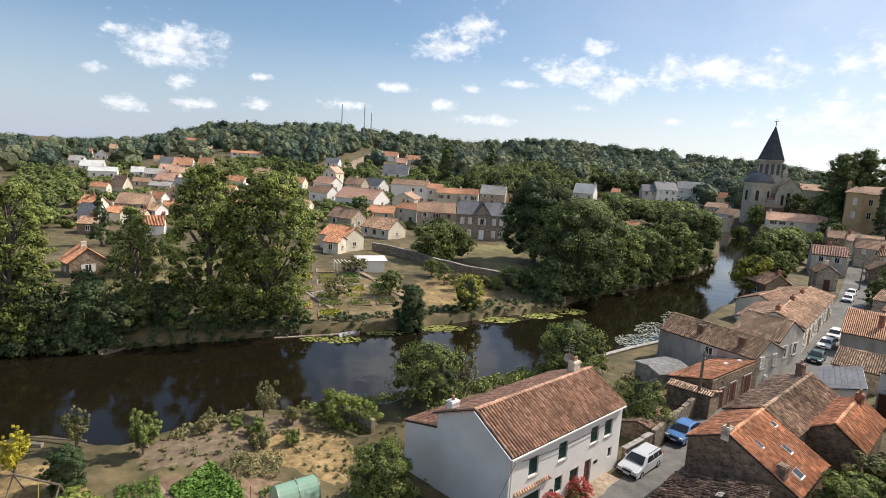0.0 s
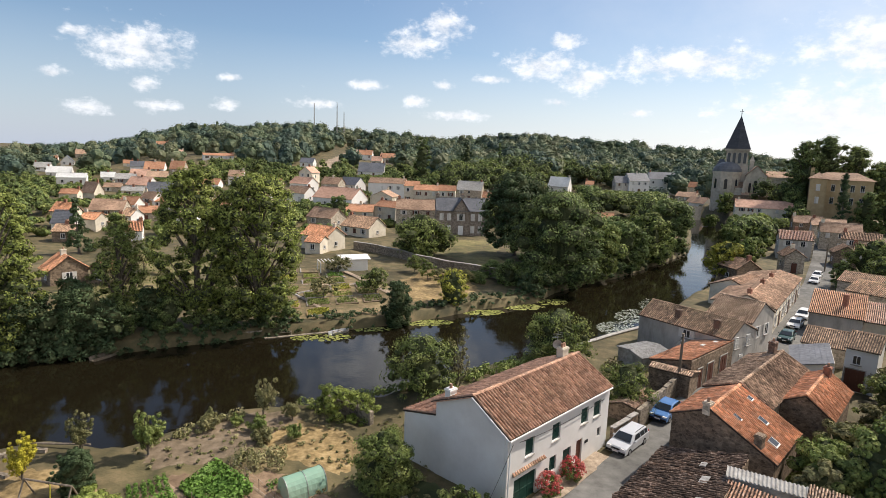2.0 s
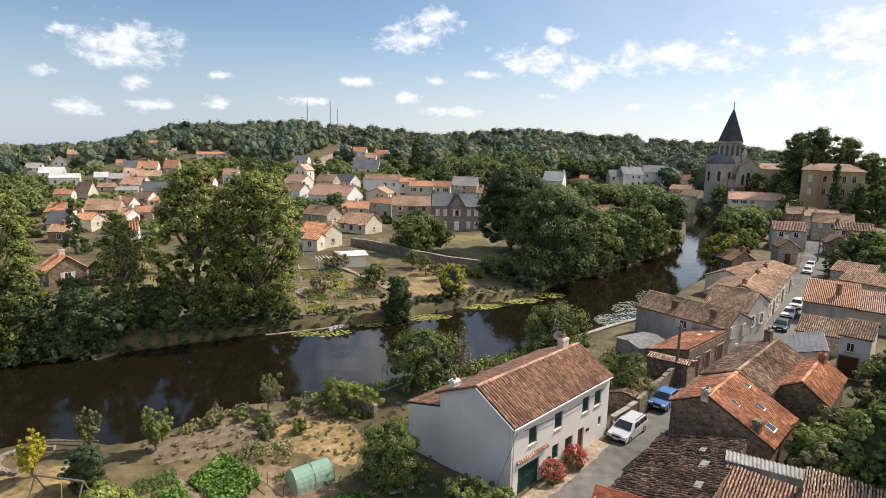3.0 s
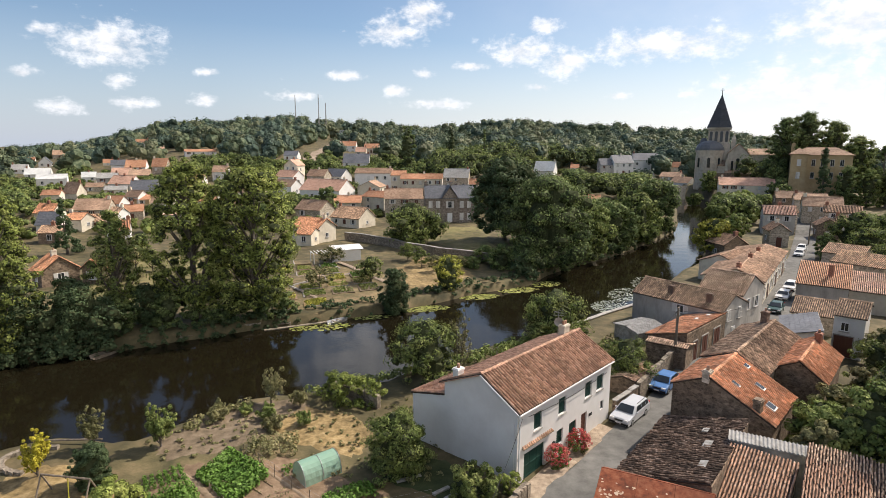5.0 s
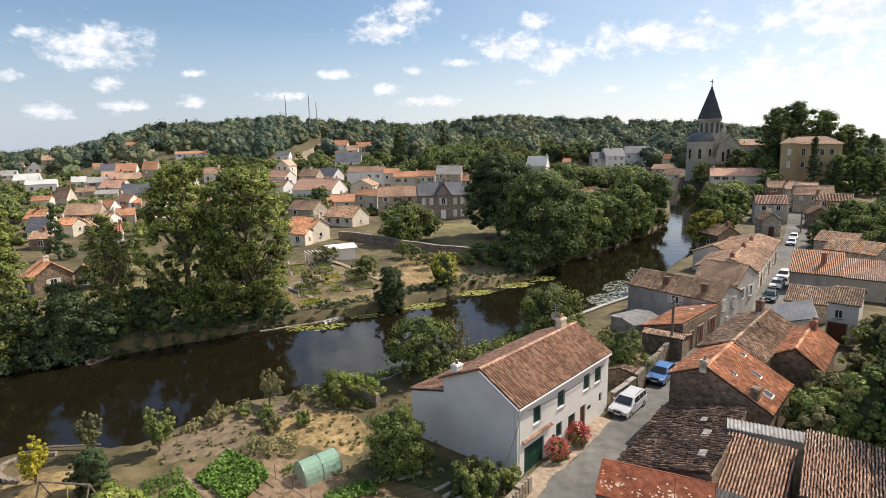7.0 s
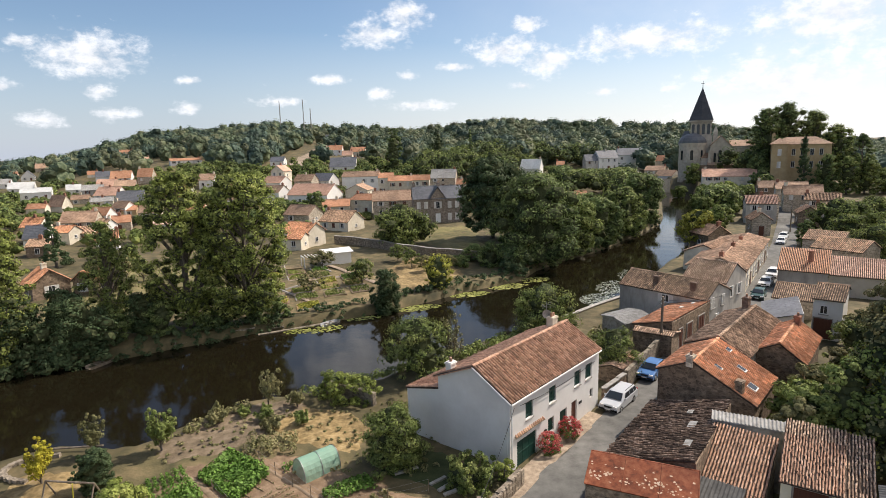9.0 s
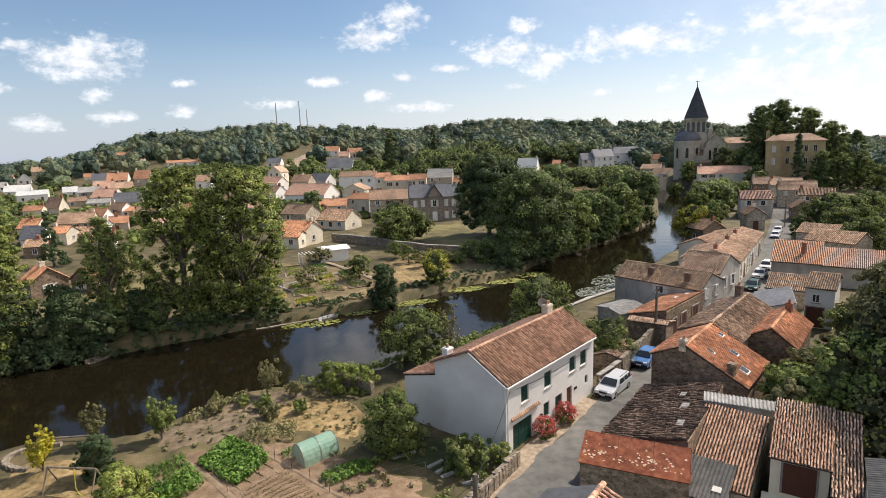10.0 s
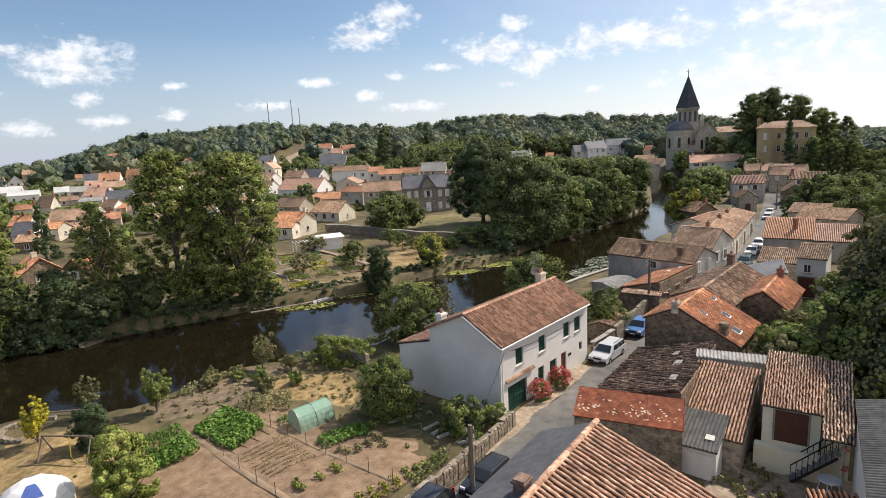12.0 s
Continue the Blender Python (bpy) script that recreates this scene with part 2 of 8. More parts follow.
M["roof_pink"] = material("pink_tile_roof", [(0.403, 0.231, 0.16), (0.56, 0.336, 0.24), (0.65, 0.42, 0.31)], 1.2, 9, bump=0.35, big=0.2, vary=0.12)
M["tile_tan"] = material("tan_clay_tile", [(0.246, 0.158, 0.106), (0.476, 0.31, 0.205), (0.707, 0.49, 0.337)], 2.2, 8, vary=0.35, big=0.3, **TILE)
M["tile_pink"] = material("pink_clay_tile", [(0.5, 0.3, 0.22), (0.66, 0.43, 0.33), (0.74, 0.53, 0.43)], 2.0, 8, vary=0.2, big=0.2, **TILE)
M["tile_pale"] = material("pale_orange_tile", [(0.48, 0.25, 0.15), (0.65, 0.37, 0.235), (0.74, 0.47, 0.32)], 2.0, 8, vary=0.16, big=0.15, **TILE)
# near-black deck: the shadow between the tile covers is put into its colour
M["tile_gap_shade"] = material("shaded_channel_tile", [(0.03, 0.022, 0.017), (0.065, 0.045, 0.034), (0.11, 0.08, 0.06)], 3.0, 6, bump=0.2)
M["dark_rib"] = material("dark_grey_sheet", [(0.075, 0.075, 0.073), (0.115, 0.114, 0.112), (0.165, 0.163, 0.158)], 2.2, 7, rough=0.9, bump=0.15, big=0.25, spec=0.1)
M["slate"] = material("blue_grey_slate", [(0.085, 0.09, 0.1), (0.13, 0.135, 0.15), (0.18, 0.185, 0.2)], 2.2, 7, rough=0.6, bump=0.2, big=0.2, vary=0.1)
M["slate_flat"] = material("smooth_grey_slate", [(0.075, 0.078, 0.083), (0.1, 0.103, 0.11), (0.125, 0.128, 0.135)], 1.6, 7, rough=0.55, bump=0.1, bump_scale=18, big=0.15)
M["fibre"] = material("fibre_cement", [(0.2, 0.19, 0.175), (0.33, 0.32, 0.3), (0.46, 0.45, 0.43)], 2.5, 8, bump=0.2, big=0.25)
M["rust"] = material("rusted_sheet", [(0.085, 0.026, 0.013), (0.215, 0.058, 0.024), (0.31, 0.12, 0.06)], 2.6, 9, rough=0.8, bump=0.15, big=0.3)
M["rust_flake"] = material("pale_flaked_paint", [(0.4, 0.26, 0.17), (0.58, 0.42, 0.3), (0.66, 0.55, 0.44)], 6, 6, bump=0.2)
M["brick"] = material("red_brick", [(0.2, 0.09, 0.06), (0.32, 0.15, 0.1), (0.4, 0.22, 0.16)], 5, 7, bump=0.5, big=0.2, vary=0.15)
M["concrete"] = material("old_concrete", [(0.2, 0.185, 0.165), (0.33, 0.31, 0.28), (0.44, 0.42, 0.385)], 2.5, 8, bump=0.3, big=0.3)
M["wood"] = material("grey_weathered_wood", [(0.09, 0.07, 0.05), (0.2, 0.16, 0.12), (0.3, 0.26, 0.21)], 4, 8, bump=0.4, stretch=(1, 1, 0.2))
M["bark"] = material("tree_bark", [(0.05, 0.042, 0.034), (0.12, 0.1, 0.08), (0.2, 0.175, 0.15)], 5, 8, bump=0.8, stretch=(1, 1, 0.3))
# dark tone that stands in for the shade inside tree crowns
M["crown_shade"] = material("crown_inside_shade", [(0.035, 0.043, 0.02), (0.06, 0.07, 0.033), (0.09, 0.1, 0.05)], 3, 6, rough=0.9, bump=0.8, spec=0.05)
M["dark_green_paint"] = material("dark_green_paint", [(0.008, 0.036, 0.028), (0.014, 0.058, 0.044)], 3, 5, rough=0.5, bump=0.05)
M["brown_paint"] = material("red_brown_paint", [(0.09, 0.035, 0.022), (0.13, 0.05, 0.032)], 3, 5, rough=0.55, bump=0.05, stretch=(6, 6, 0.5))
M["white_paint"] = material("white_paint", [(0.7, 0.69, 0.67), (0.8, 0.79, 0.78)], 3, 5, rough=0.5, bump=0.03)
M["shutter_pale"] = material("pale_shutter_paint", [(0.52, 0.5, 0.47), (0.64, 0.62, 0.58)], 3, 5, rough=0.6, bump=0.05, vary=0.15)
M["metal_grey"] = material("galvanised_metal", [(0.3, 0.3, 0.3), (0.42, 0.42, 0.42)], 6, 5, rough=0.45, metal=0.8, bump=0.05)
M["black"] = material("black_rubber", [(0.014, 0.014, 0.014), (0.022, 0.022, 0.022)], 8, 4, rough=0.8, bump=0.1)
M["glass_dark"] = material("window_glass", [(0.018, 0.022, 0.026), (0.03, 0.036, 0.042)], 0.5, 3, rough=0.08, bump=0, spec=0.6)
M["red"] = material("red_paint", [(0.42, 0.02, 0.02), (0.5, 0.03, 0.025)], 4, 4, rough=0.4, bump=0.03)
M["blue_paint"] = material("blue_paint", [(0.06, 0.1, 0.3), (0.08, 0.13, 0.36)], 4, 4, rough=0.5, bump=0.03)


def leaf(name, stops, vary=0.42):
    return material(name, stops, 0.6, 4, rough=0.65, bump=0, vary=vary, island=True, spec=0.12, trans=0.2, big=0.3)


M["leaf_poplar"] = leaf("poplar_leaves", [(0.103, 0.129, 0.035), (0.209, 0.249, 0.061), (0.361, 0.377, 0.126)])
M["leaf_dark"] = leaf("dark_leaves", [(0.069, 0.107, 0.043), (0.143, 0.188, 0.065), (0.256, 0.295, 0.104)])
M["leaf_mid"] = leaf("mid_leaves", [(0.089, 0.125, 0.037), (0.181, 0.224, 0.066), (0.323, 0.341, 0.118)])
M["leaf_light"] = leaf("light_leaves", [(0.147, 0.184, 0.044), (0.237, 0.284, 0.069), (0.375, 0.4, 0.122)])
M["leaf_olive"] = leaf("olive_leaves", [(0.138, 0.141, 0.06), (0.217, 0.208, 0.095), (0.334, 0.299, 0.155)])
M["leaf_gold"] = leaf("golden_leaves", [(0.4, 0.35, 0.035), (0.56, 0.5, 0.06), (0.66, 0.6, 0.12)], 0.25)
M["leaf_bamboo"] = leaf("yellow_green_leaves", [(0.202, 0.217, 0.031), (0.341, 0.341, 0.062), (0.465, 0.449, 0.109)])
M["leaf_conifer"] = leaf("conifer_needles", [(0.036, 0.063, 0.031), (0.072, 0.105, 0.048), (0.118, 0.151, 0.07)])
# these three hill leaf colours carry the distance haze as added blue
M["leaf_wood"] = leaf("hazy_wood_leaves", [(0.060, 0.089, 0.055), (0.128, 0.163, 0.094), (0.244, 0.262, 0.155)], 0.45)
M["leaf_wood_dark"] = leaf("hazy_dark_leaves", [(0.043, 0.074, 0.061), (0.087, 0.126, 0.093), (0.146, 0.185, 0.137)], 0.4)
M["leaf_wood_pale"] = leaf("hazy_pale_leaves", [(0.105, 0.125, 0.071), (0.177, 0.196, 0.110), (0.275, 0.269, 0.179)], 0.4)
M["flower_red"] = leaf("red_blossom", [(0.4, 0.05, 0.055), (0.58, 0.13, 0.125), (0.68, 0.36, 0.31)])
M["lily"] = leaf("lily_pads", [(0.155, 0.186, 0.046), (0.264, 0.279, 0.078), (0.372, 0.372, 0.139)])
# whitened base colour stands for glints on the pads; the gloss mirrors sky
M["lily_pale"] = material("glint_pale_lily_pads", [(0.25, 0.28, 0.2), (0.45, 0.48, 0.42)], 3, 4, rough=0.12, bump=0.3, vary=0.3, island=True, spec=0.9)
M["leaf_crop"] = leaf("crop_leaves", [(0.067, 0.133, 0.027), (0.119, 0.213, 0.040), (0.186, 0.292, 0.080)])


def glass_sheet(name, col, alpha):
    mat = bpy.data.materials.new(name)
    mat.use_nodes = True
    nt = mat.node_tree
    b = nt.nodes["Principled BSDF"]
    b.inputs["Base Color"].default_value = (*col, 1)
    b.inputs["Roughness"].default_value = 0.25
    b.inputs["Alpha"].default_value = alpha
    nz = nt.nodes.new("ShaderNodeTexNoise")
    nz.inputs["Scale"].default_value = 5
    bp = nt.nodes.new("ShaderNodeBump")
    bp.inputs["Strength"].default_value = 0.35
    nt.links.new(nz.outputs["Fac"], bp.inputs["Height"])
    nt.links.new(bp.outputs[0], b.inputs["Normal"])
    return mat


M["film"] = glass_sheet("green_plastic_film", (0.34, 0.56, 0.43), 0.62)


def water_material():
    mat = bpy.data.materials.new("river_water")
    mat.use_nodes = True
    nt = mat.node_tree
    b = nt.nodes["Principled BSDF"]
    b.inputs["Base Color"].default_value = (0.01, 0.008, 0.0042, 1)
    b.inputs["Roughness"].default_value = 0.06
    b.inputs["IOR"].default_value = 1.33
    b.inputs["Specular IOR Level"].default_value = 0.5
    geo = nt.nodes.new("ShaderNodeNewGeometry")
    hs = []
    for sc, de in ((0.35, 3), (2.2, 4)):
        nz = nt.nodes.new("ShaderNodeTexNoise")
        nz.inputs["Scale"].default_value, nz.inputs["Detail"].default_value = sc, de
        nt.links.new(geo.outputs["Position"], nz.inputs["Vector"])
        hs.append(nz.outputs["Fac"])
    add = nt.nodes.new("ShaderNodeMath")
    add.operation = "MULTIPLY_ADD"
    nt.links.new(hs[1], add.inputs[0])
    add.inputs[1].default_value = 0.16
    nt.links.new(hs[0], add.inputs[2])
    bp = nt.nodes.new("ShaderNodeBump")
    bp.inputs["Strength"].default_value, bp.inputs["Distance"].default_value = 0.3, 0.06
    nt.links.new(add.outputs[0], bp.inputs["Height"])
    nt.links.new(bp.outputs[0], b.inputs["Normal"])
    return mat


M["water"] = water_material()


# ---------------------------------------------------------------- mesh helpers
class Shape:
    """Collects vertices and faces; every thing and part is made of one."""

    def __init__(self):
        self.v, self.f = [], []

    def add(self, verts, faces):
        k = len(self.v)
        self.v += [tuple(p) for p in verts]
        self.f += [tuple(i + k for i in f) for f in faces]
        return self

    def box(self, c, size, rz=0.0, taper=1.0):
        sx, sy, sz = size[0] / 2, size[1] / 2, size[2]
        co, si = math.cos(rz), math.sin(rz)
        vs = []
        for z, t in ((0, 1.0), (sz, taper)):
            for x, y in ((-sx, -sy), (sx, -sy), (sx, sy), (-sx, sy)):
                vs.append((c[0] + (x * co - y * si) * t, c[1] + (x * si + y * co) * t, c[2] + z))
        return self.add(vs, [(3, 2, 1, 0), (4, 5, 6, 7), (0, 1, 5, 4), (1, 2, 6, 5), (2, 3, 7, 6), (3, 0, 4, 7)])

    def tube(self, pts, radii, n=8, cap=True):
        rings, k0 = [], len(self.v)
        for i, p in enumerate(pts):
            a = Vector(pts[max(0, i - 1)])
            b = Vector(pts[min(len(pts) - 1, i + 1)])
            d = (b - a).normalized() if (b - a).length > 1e-6 else Vector((0, 0, 1))
            u = d.orthogonal().normalized()
            w = d.cross(u)
            for j in range(n):
                t = 2 * math.pi * j / n
                q = Vector(p) + (u * math.cos(t) + w * math.sin(t)) * radii[i]
                self.v.append(tuple(q))
        for i in range(len(pts) - 1):
            for j in range(n):
                a, b = k0 + i * n + j, k0 + i * n + (j + 1) % n
                self.f.append((a, b, b + n, a + n))
        if cap:
            self.f.append(tuple(k0 + j for j in reversed(range(n))))
            self.f.append(tuple(k0 + (len(pts) - 1) * n + j for j in range(n)))
        return self

    def prism(self, poly, z0, z1):
        n = len(poly)
        vs = [(x, y, z0) for x, y in poly] + [(x, y, z1) for x, y in poly]
        fs = [tuple(reversed(range(n))), tuple(range(n, 2 * n))]
        fs += [(j, (j + 1) % n, n + (j + 1) % n, n + j) for j in range(n)]
        return self.add(vs, fs)

    def slab(self, quad, th):
        """A plate on a quad of points, th thick, upwards."""
        a, b, c, d = [Vector(q) for q in quad]
        nrm = (b - a).cross(d - a).normalized()
        if nrm.z < 0:
            nrm = -nrm
        top = [tuple(q + nrm * th) for q in (a, b, c, d)]
        return self.add([tuple(q) for q in (a, b, c, d)] + top, [(3, 2, 1, 0), (4, 5, 6, 7), (0, 1, 5, 4), (1, 2, 6, 5), (2, 3, 7, 6), (3, 0, 4, 7)])

    def mesh(self, name, mat, smooth=False, shift=(0, 0, 0)):
        me = bpy.data.meshes.new(name)
        vs = self.v if shift == (0, 0, 0) else [(x - shift[0], y - shift[1], z - shift[2]) for x, y, z in self.v]
        me.from_pydata(vs, [], self.f)
        me.materials.append(mat)
        if smooth:
            me.shade_smooth()
        me.update()
        return me


def thing(name, loc, label, category, group="", kind=""):
    ob = new(name)
    ob.location = loc
    ob.empty_display_size = 0.2
    return tagged(ob, label, category, group, kind)


def origin_of(parent):
    p = Vector((0, 0, 0))
    while parent is not None:
        p += parent.location
        parent = parent.parent
    return p


def part(name, shape, mat, parent, label="", smooth=False, at=None, kind=""):
    """Links a shape, given in the world's coordinates, as one mesh under a thing or under a part."""
    base = origin_of(parent)
    here = Vector(at) if at is not None else base
    ob = new(name, shape.mesh(name, mat, smooth, tuple(here)))
    ob.parent = parent
    ob.location = here - base
    return tagged(ob, label, "", "", kind)


def single(name, shape, mat, label, category, group="", kind="", smooth=False, at=(0, 0, 0)):
    ob = new(name, shape.mesh(name, mat, smooth, tuple(at)))
    ob.location = at
    return tagged(ob, label, category, group, kind)


def lerp(a, b, t):
    return tuple(p + (q - p) * t for p, q in zip(a, b))


def smooth(a, b, x):
    t = np.clip((x - a) / (b - a), 0, 1)
    return t * t * (3 - 2 * t)

# ---------------------------------------------------------------- land
WATER = -0.4
FAR_BANK = [(-190, -30), (-120, 10), (-75, 37), (-55, 49.5), (-44.2, 56.2), (-39.6, 58.3), (-35.3, 61.6), (-30.9, 64.4), (-27.3, 67.1), (-23.2, 69.1), (-18.8, 71.4),
            (-15, 73.8), (-12.3, 75.4), (-9.6, 78), (-6.7, 80.3), (-2, 85.3), (2.3, 88.3), (6.8, 91.5), (10.3, 98.8), (16.4, 107.2),
            (22.9, 113.6), (29.4, 122.7), (39.6, 137.4), (47.8, 150.9), (54.5, 167.4), (61.7, 190), (70, 225), (74, 270), (60, 330), (30, 400)]
NEAR_BANK = [(-190, -62), (-110, -10), (-70, 14), (-42, 31), (-32.7, 38.1), (-31, 39.6), (-26.1, 39.3), (-24.8, 39.8), (-23.4, 41.8), (-21.6, 44.5), (-20.4, 45.9),
             (-18.5, 47.3), (-15.9, 48.1), (-13.7, 48.9), (-8.7, 51.4), (-7.4, 53.4), (-3.3, 56.4), (1.3, 62), (5.2, 64.7), (11, 69.8),
             (14.4, 73.2), (19.8, 78.3), (25.6, 87.4), (33.5, 100.9), (39.2, 108), (46.8, 125.8), (54.5, 146), (64, 170), (78, 200), (92, 235), (92, 275), (78, 335), (48, 405)]
ROAD = [(-9.5, 10), (-4.4, 19.5), (0.9, 28), (4.3, 33.2), (10.1, 41.2), (14.6, 47.5), (20.2, 55.5), (31.6, 69.8), (38.2, 78.8), (45.4, 90),
        (59.4, 112.8), (77.2, 144.5), (88, 168), (92, 190)]
CLIFF = [(20, -6), (25, 10), (25.8, 24), (24.0, 29), (21.3, 34.3), (21.8, 39), (27.3, 43.3), (32.5, 48), (38.5, 54.5), (43, 60), (54, 66), (68, 73), (100, 95)]


def seg_dist(px, py, line):
    """Distance to a polyline and the side: positive to its left."""
    best = np.full(px.shape, 1e9)
    side = np.zeros(px.shape)
    for (x0, y0), (x1, y1) in zip(line, line[1:]):
        dx, dy = x1 - x0, y1 - y0
        t = np.clip(((px - x0) * dx + (py - y0) * dy) / (dx * dx + dy * dy), 0, 1)
        ex, ey = px - x0 - t * dx, py - y0 - t * dy
        d = np.hypot(ex, ey)
        near = d < best
        best = np.where(near, d, best)
        side = np.where(near, np.sign(dx * ey - dy * ex), side)
    return best, side


def land(px, py):
    """Height of the ground over the plan."""
    px, py = np.asarray(px, float), np.asarray(py, float)
    d = np.hypot(px, py)
    az = np.degrees(np.arctan2(px, py))
    df, sf = seg_dist(px, py, FAR_BANK)
    dn, sn = seg_dist(px, py, NEAR_BANK)
    inside = (sf < 0) & (sn > 0)
    bank = np.where(inside, -np.minimum(df, dn), np.minimum(df, dn))
    far = np.interp(d, [0, 150, 190, 230, 300, 380, 480, 600, 680, 900, 2500, 6000], [0.7, 0.7, 1.6, 4, 11, 19, 29, 40, 42, 34, 22, 22])
    crest = np.interp(az, [-60, -41, -37, -34, -32, -29.5, -25.7, -21.8, -19.7, -15.6, -11.3, -7, -2.5, 2, 6.4, 10.6, 15.3, 20, 25, 30, 34, 60],
                      [1, 5, 11, 17, 23, 30, 34, 36, 39, 34.5, 33.5, 30, 30, 37, 35, 30, 27.5, 24, 19, 10, 3, 1])
    lean = (crest - 0.7) / 41.0
    left = 0.7 + (far - 0.7) * lean
    right = 0.7 + (far - 0.7) * np.interp(d, [0, 260, 420, 600], [0.35, 0.5, 0.8, 1.0]) * lean
    z = np.where(sf > 0, left, right)
    # wooded steep bank behind the street
    dc, sc = seg_dist(px, py, CLIFF)
    z = z + np.where(sc < 0, np.interp(py, [10, 30, 40, 52, 70], [10.5, 10.5, 10.5, 10.0, 9.5]) * smooth(-0.6, 5.6, dc), 0)
    # terrace of the church and of the big ochre house
    z = z + 4.0 * np.exp(-(((px - 122) / 30) ** 2 + ((py - 245) / 30) ** 2)) * (sf < 0)
    bumps = 0.12 * np.sin(px * 0.41 + 1.3) * np.sin(py * 0.37) + 0.07 * np.sin(px * 1.3 + py * 0.9)
    z = z + np.where(d < 160, bumps * smooth(0.5, 4, bank), bumps * 6)
    w = smooth(-1.0, 0.35, bank)
    return np.where(bank < 0.5, -2.2 + (z + 2.2) * w, z)


def land_at(x, y):
    return float(land(np.array([x]), np.array([y]))[0])


def axis(lo, hi, parts):
    out = [lo]
    for end, step in parts:
        while out[-1] < end - 1e-6:
            out.append(min(end, out[-1] + step))
    return np.array(out)


gx = axis(-4200, 4200, [(-1000, 400), (-300, 25), (-110, 6), (-60, 2), (70, 0.8), (120, 2.5), (330, 8), (1000, 25), (4200, 400)])
gy = axis(-1500, 4400, [(-100, 200), (0, 10), (20, 2.5), (128, 0.8), (190, 2.5), (400, 8), (1000, 20), (4400, 400)])
GX, GY = np.meshgrid(gx, gy)
GZ = land(GX, GY)
ground_shape = Shape()
ground_shape.v = list(zip(GX.ravel().tolist(), GY.ravel().tolist(), GZ.ravel().tolist()))
nx = len(gx)
ground_shape.f = [(j * nx + i, j * nx + i + 1, (j + 1) * nx + i + 1, (j + 1) * nx + i) for j in range(len(gy) - 1) for i in range(nx - 1)]
single("ground", ground_shape, M["ground"], "dry grass and earth of the valley and its hills", "ground", kind="structure", smooth=True)
water = Shape().add([(-260, -90, WATER), (150, -90, WATER), (150, 420, WATER), (-260, 420, WATER)], [(0, 1, 2, 3)])
single("water", water, M["water"], "still brown river water reflecting sky and trees", "river", kind="structure")


def strip(line, half, lift, th=0.0):
    """A ribbon that follows a line over the ground."""
    sh, k = Shape(), 0
    pts = []
    for a, b in zip(line, line[1:]):
        n = max(1, int(math.dist(a, b) / 1.5))
        pts += [lerp(a, b, i / n) for i in range(n)]
    pts.append(line[-1])
    prev = None
    for i, p in enumerate(pts):
        a, b = pts[max(0, i - 1)], pts[min(len(pts) - 1, i + 1)]
        d = Vector((b[0] - a[0], b[1] - a[1])).normalized()
        n = Vector((-d.y, d.x))
        zc = max([land_at(p[0] + n.x * q, p[1] + n.y * q) for q in (-half, 0, half)] + [0.62])
        row = []
        for s in (-half, -half * 0.5, 0, half * 0.5, half):
            row.append((p[0] + n.x * s, p[1] + n.y * s, zc + lift + 0.04 * (1 - (s / half) ** 2)))
        sh.v += row
        if prev is not None:
            for j in range(4):
                sh.f.append((prev + j + 1, prev + j, prev + 5 + j, prev + 6 + j))
        prev = k
        k += 5
    return sh


def patch(name, poly, mat, label, lift=0.05, category="ground"):
    """A thin bed of another surface on the ground, with a real edge."""
    n = len(poly)
    cx, cy = sum(p[0] for p in poly) / n, sum(p[1] for p in poly) / n
    sh = Shape()
    # fan of rings, so that the sheet follows the ground
    rings, cut = 6, 10
    m4 = n * cut
    for r in range(rings + 1):
        for i in range(m4):
            a, b = poly[i // cut], poly[(i // cut + 1) % n]
            q = lerp(a, b, (i % cut) / cut)
            rag = 1 + 0.05 * math.sin(i * 0.9 + n) + 0.035 * math.sin(i * 2.3) + 0.02 * math.sin(i * 4.7)
            t = r / rings * (1 + (rag - 1) * (r / rings) ** 2)
            x, y = cx + (q[0] - cx) * t, cy + (q[1] - cy) * t
            sh.v.append((x, y, max(land_at(x, y), 0.45) + (lift if r < rings else -0.12)))
    for r in range(rings):
        for i in range(m4):
            a, b = r * m4 + i, r * m4 + (i + 1) % m4
            sh.f.append((a, a + m4, b + m4, b))
    return single(name, sh, mat, label, category, kind="structure", smooth=True)


LANE = [(-92, 300), (-100.7, 328.7), (-106, 365), (-109, 395.8), (-114, 432), (-117.2, 468.9)]
single("road_hill", strip(LANE, 3.4, 0.5), M["gravel"], "pale lane that climbs the far hill", "road", kind="structure", smooth=True)
single("road", strip(ROAD, 2.1, 0.09), M["asphalt"], "narrow worn asphalt village street", "road", kind="structure", smooth=True)
single("pavement", strip([(0.2, 31.5), (2.6, 35.2), (5.6, 39.6), (8.6, 43.6)], 0.7, 0.11), M["gravel"], "sandy gravel verge along the white house", "pavement", kind="structure", smooth=True)

# ---------------------------------------------------------------- roofs and houses
def tile_at(sh, p, ax, up, nrm, w, ln, h):
    """One barrel tile: a half tube that tapers up the slope."""
    k = len(sh.v)
    for s, sc in ((0.0, 1.0), (1.0, 0.95)):
        for j in range(5):
            a = math.pi * j / 4
            q = p + up * (ln * s) + ax * (-math.cos(a) * w * 0.5 * sc) + nrm * (math.sin(a) * h * sc - 0.012 * s)
            sh.v.append(tuple(q))
    for j in range(4):
        sh.f.append((k + j, k + j + 1, k + 6 + j, k + 5 + j))
    sh.f.append((k + 4, k + 3, k + 2, k + 1, k))


